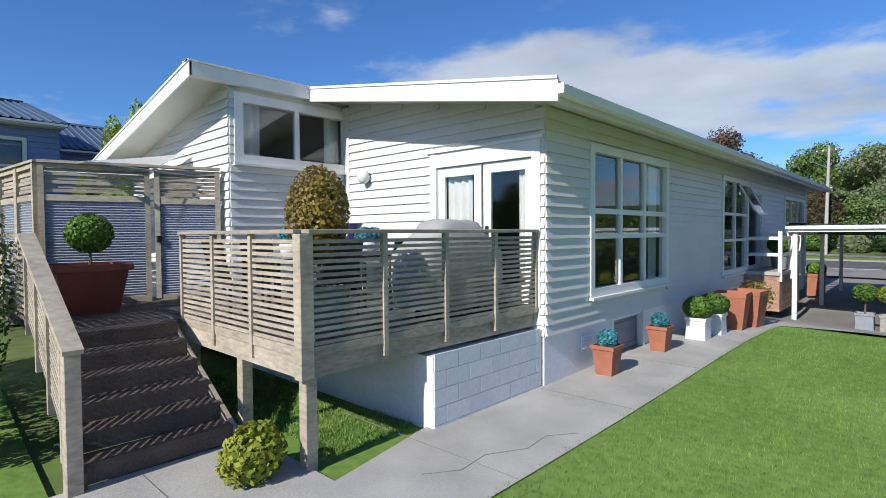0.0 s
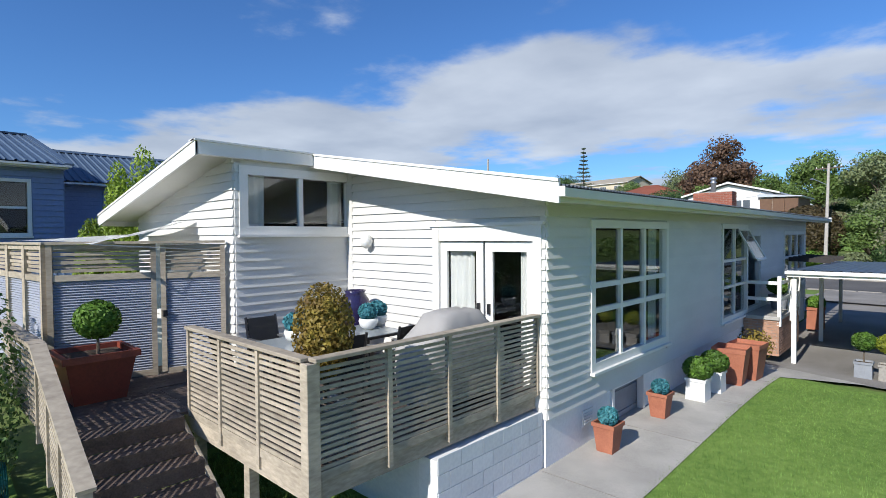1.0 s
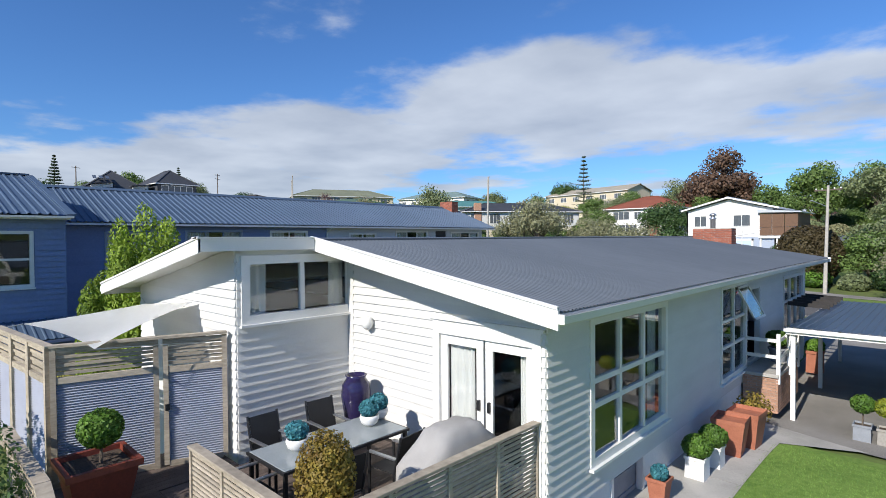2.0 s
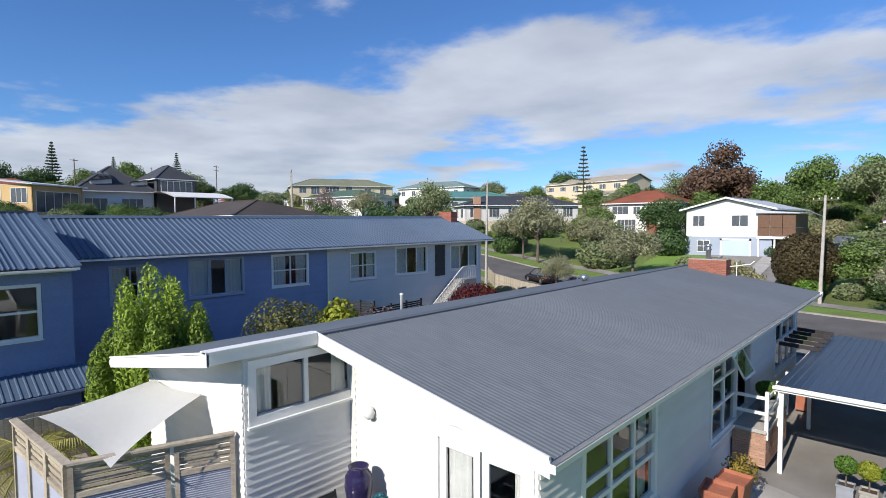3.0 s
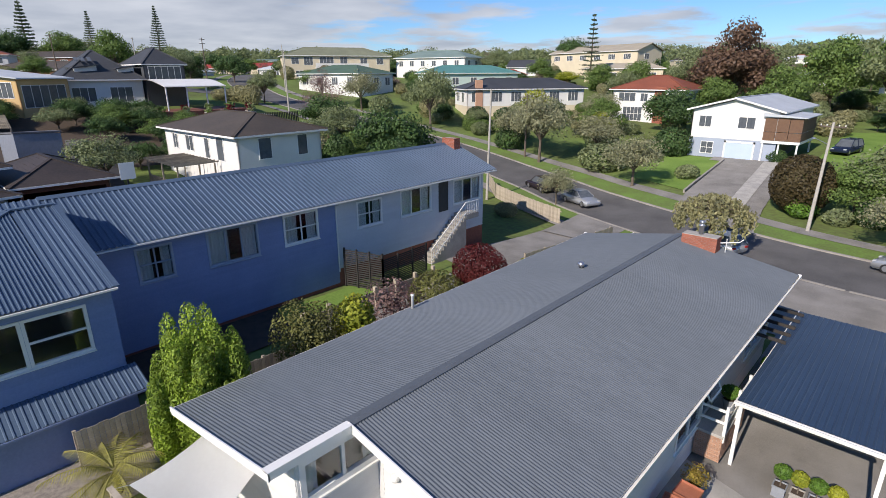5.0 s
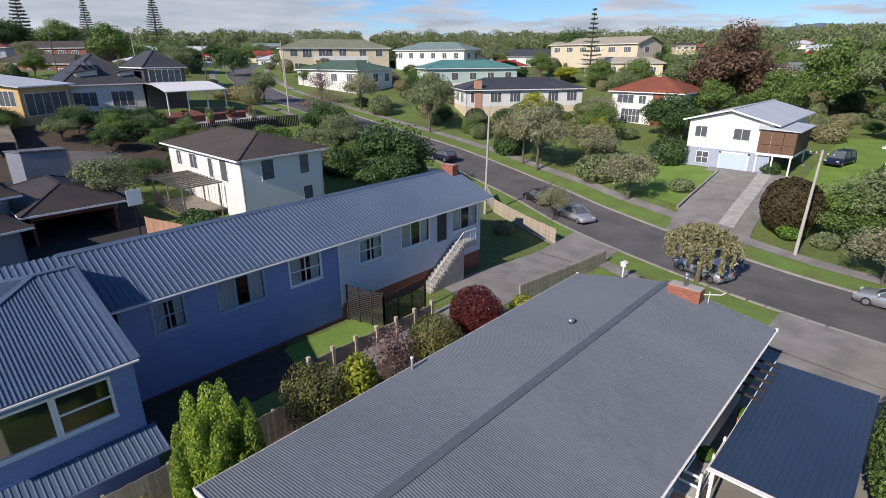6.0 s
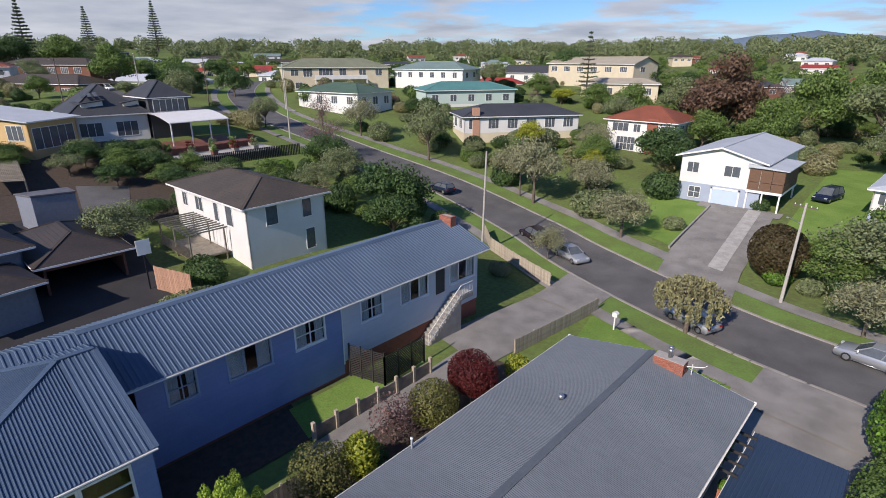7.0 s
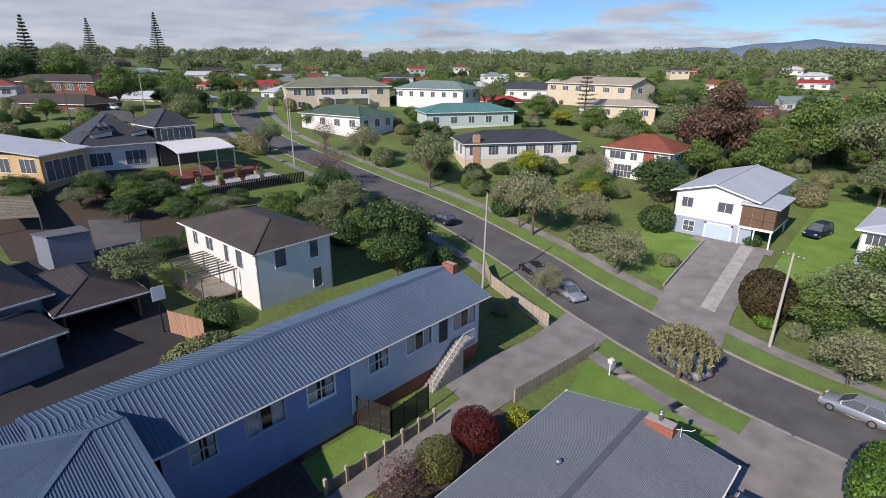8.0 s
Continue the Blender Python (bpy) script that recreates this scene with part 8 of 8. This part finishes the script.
# vehicles
def car(label, x, y, ang, paint, L=4.5, Wd=1.76, H=1.45, hatch=False, z=None):
    z = gz(x, y) + 0.07 if z is None else z
    c = thing("car", label, "car", (0, 0, 0), "parked cars")
    l = L / 2
    low = [(-l, 0.45), (-l + 0.04, 0.78), (-l + 0.25, 0.92), (-l + 0.9, 0.95), (l - 1.25, 0.92), (l - 0.35, 0.78), (l - 0.03, 0.62), (l, 0.38), (l - 0.1, 0.22), (-l + 0.15, 0.22)]
    bm = B()
    rows = []
    for f, in_ in ((-1, 0.0), (-0.9, 0), (0.9, 0), (1, 0)):
        k = 0.93 if abs(f) == 1 else 1.0
        rows.append([bm.verts.new((px * (0.985 if abs(f) == 1 else 1), f * Wd / 2, 0.22 + (pz - 0.22) * k)) for px, pz in low])
    for a, b in zip(rows, rows[1:]):
        for i in range(len(low)):
            j = (i + 1) % len(low)
            bm.faces.new((a[i], a[j], b[j], b[i]))
    bm.faces.new(rows[0][::-1])
    bm.faces.new(rows[-1])
    part("body", bevel(bm, 0.05, 2), paint, c, "", True)
    rear = -l + (0.12 if hatch else 0.75)
    base = [(rear, 0.92), (l - 1.15, 0.90)]
    roof = [(rear + (0.35 if hatch else 0.75), H - 0.04), (l - 2.05, H - 0.02)]
    wb, wt = Wd / 2 - 0.05, Wd / 2 - 0.24
    bm = B()
    v = [bm.verts.new(p) for p in ((base[0][0], -wb, base[0][1]), (base[1][0], -wb, base[1][1]), (base[1][0], wb, base[1][1]), (base[0][0], wb, base[0][1]), (roof[0][0], -wt, roof[0][1]), (roof[1][0], -wt, roof[1][1]), (roof[1][0], wt, roof[1][1]), (roof[0][0], wt, roof[0][1]))]
    pts = [p.co.copy() for p in v]
    bm.free()
    for nm, f in (("side_window", (0, 1, 5, 4)), ("windscreen", (1, 2, 6, 5)), ("side_window", (2, 3, 7, 6)), ("rear_window", (3, 0, 4, 7))):
        part(nm, prism(B(), [pts[i] for i in f], (0, 0, -0.02)), "far_glass", c, "dark tinted car glass")
    bm = B()
    box(bm, roof[0][0] - 0.02, roof[1][0] + 0.03, -wt - 0.015, wt + 0.015, H - 0.05, H)
    part("roof_panel", bevel(bm, 0.02), paint, c)
    for s in (-1, 1):
        for a, b in ((base[0], roof[0]), (base[1], roof[1]), (((base[0][0] + base[1][0]) / 2 - 0.1, 0.92), ((roof[0][0] + roof[1][0]) / 2, H - 0.04))):
            part("pillar", beam(B(), (a[0], s * (wb + 0.004), a[1]), (b[0], s * (wt + 0.008), b[1]), 0.05, 0.07), paint, c)
    for sx in (-l + 0.85, l - 0.85):
        for s in (-1, 1):
            q = Matrix.Translation((sx, s * (Wd / 2 - 0.10), 0.32)) @ Matrix.Rotation(radians(90), 4, "X")
            bm = B()
            lathe(bm, [(0.20, -0.11), (0.31, -0.10), (0.325, -0.05), (0.325, 0.05), (0.31, 0.10), (0.20, 0.11)], 20)
            wheel = part("wheel", xf(bm, q), "rubber", c)
            bm = B()
            lathe(bm, [(0.05, -0.122), (0.20, -0.115), (0.205, 0.115), (0.05, 0.122)], 16)
            part("rim", xf(bm, q), "steel", wheel)
    for s in (-1, 1):
        bm = B()
        box(bm, l - 0.30, l - 0.06, s * (Wd / 2 - 0.24) - 0.16, s * (Wd / 2 - 0.24) + 0.16, 0.60, 0.72)
        part("headlight", bm, "lamp_clear", c)
        bm = B()
        box(bm, -l - 0.01, -l + 0.12, s * (Wd / 2 - 0.22) - 0.15, s * (Wd / 2 - 0.22) + 0.15, 0.66, 0.80)
        part("tail_light", bm, "tail", c)
        bm = B()
        box(bm, l - 1.5, l - 1.38, s * (Wd / 2 + 0.06) - 0.08, s * (Wd / 2 + 0.06) + 0.08, 0.92, 1.02)
        part("mirror", bm, paint, c)
    c.matrix_basis = place(x, y, z, ang)
    return c


M["car_silver"] = mat("silver_car_paint", (0.46, 0.48, 0.50), (0.43, 0.45, 0.47), 0.25, 0.5, bump=0)
M["car_dark"] = mat("dark_maroon_car_paint", (0.035, 0.022, 0.028), (0.03, 0.019, 0.024), 0.2, 0.2, bump=0)
M["car_navy"] = mat("dark_blue_car_paint", (0.018, 0.026, 0.055), (0.015, 0.022, 0.048), 0.2, 0.2, bump=0)
M["car_white"] = mat("white_car_paint", (0.75, 0.75, 0.74), (0.7, 0.7, 0.69), 0.25, bump=0)
car("silver sedan parked at the kerb", -22.3, 42.2, -24, "car_silver", z=gz(-22.3, 42.2) + 0.07)
car("dark wagon parked under a street tree", -28.6, 44.6, 153, "car_dark", 4.5, 1.78, 1.6, True)
car("dark blue car parked up the street", -47.5, 48.6, 172, "car_navy", 4.4, 1.74, 1.45, True)
car("silver hatchback parked under the willow", -7.2, 35.3, 158, "car_silver", 4.4, 1.74, 1.5, True)
car("silver wagon with dark glass on the street", 4.3, 37.3, 170, "car_silver", 4.3, 1.74, 1.55, True)
car("black utility wagon on the grass", -4.6, 75.5, 255, "car_navy", 4.7, 1.85, 1.75, True)
car("white pickup in a front yard", -163, 40, 20, "car_white", 5.0, 1.8, 1.6, True)


# poles
def pole(x, y, h, tx=0.0, ty=0.0, material="tin_pole", arms=1, lamp=False, ang=60):
    z = gz(x, y)
    p = thing("power_pole", "power pole with crossarms beside the street", "pole", (x, y, z), "power poles")
    bm = B()
    tube(bm, [(x, y, z - 0.5), (x + tx, y + ty, z + h)], 0.15, 8, 0.09)
    part("shaft", bm, material, p)
    a = radians(ang)
    for k in range(arms):
        bm = B()
        zz = z + h - 0.35 - k * 0.9
        cx, cy = x + tx, y + ty
        beam(bm, (cx - 1.0 * math.cos(a), cy - 1.0 * math.sin(a), zz), (cx + 1.0 * math.cos(a), cy + 1.0 * math.sin(a), zz), 0.1, 0.1)
        part("crossarm", bm, "wood_pole", p)
        for s in (-0.9, -0.45, 0.45, 0.9):
            bm = B()
            lathe(bm, [(0.03, 0), (0.05, 0.05), (0.03, 0.13)], 8, (cx + s * math.cos(a), cy + s * math.sin(a), zz + 0.05))
            part("insulator", bm, "ceramic", p)
    if lamp:
        bm = B()
        tube(bm, [(x + tx * 0.8, y + ty * 0.8, z + h * 0.8), (x + tx - 0.9, y + ty - 1.0, z + h * 0.86)], 0.03)
        lathe(bm, [(0.05, 0), (0.14, 0.04), (0.1, 0.12)], 8, (x + tx - 0.95, y + ty - 1.05, z + h * 0.85))
        part("street_lamp", bm, "steel", p)


pole(-30.4, 36.9, 11.3, 0.2, 0.1, arms=0)
pole(-2.65, 43.6, 8.6, -0.1, 2.2, arms=1, lamp=True, ang=-20)
pole(-38.5, 55.5, 8.5, 0, 0, "wood_pole", 1)
pole(-84, 46.5, 10.5, 0, 0, "tin_pole", 1, False, 150)
pole(-112, 63, 10.5, 0, 0, "tin_pole", 2, False, 150)
pole(-124, 50, 11, 0, 0, "wood_pole", 2, False, 120)
pole(-128, 22, 10, 0, 0, "wood_pole", 1, False, 120)
pole(-150, 44, 10, 0, 0, "tin_pole", 1, False, 150)
mail = thing("letterbox", "white letterbox on a post beside the verge", "letterbox", (-11.5, 30.4, 0))
bm = B()
box(bm, -11.7, -11.3, 30.25, 30.55, 0.75, 1.05)
prism(bm, [(-11.75, 30.2, 1.05), (-11.25, 30.2, 1.05), (-11.5, 30.2, 1.22)], (0, 0.4, 0))
part("box", bm, "white", mail)
bm = B()
beam(bm, (-11.5, 30.4, -0.5), (-11.5, 30.4, 0.76), 0.1, 0.1)
part("post", bm, "white", mail)
hoop = thing("basketball_hoop", "white basketball backboard on a post", "hoop", (-42.4, 6.6, 1))
bm = B()
beam(bm, (-42.45, 6.6, 1.0), (-42.45, 6.6, 5.2), 0.1, 0.1)
part("post", bm, "black", hoop)
bm = B()
box(bm, -42.38, -42.33, 6.1, 7.2, 4.7, 6.0)
part("backboard", bm, "white", hoop)
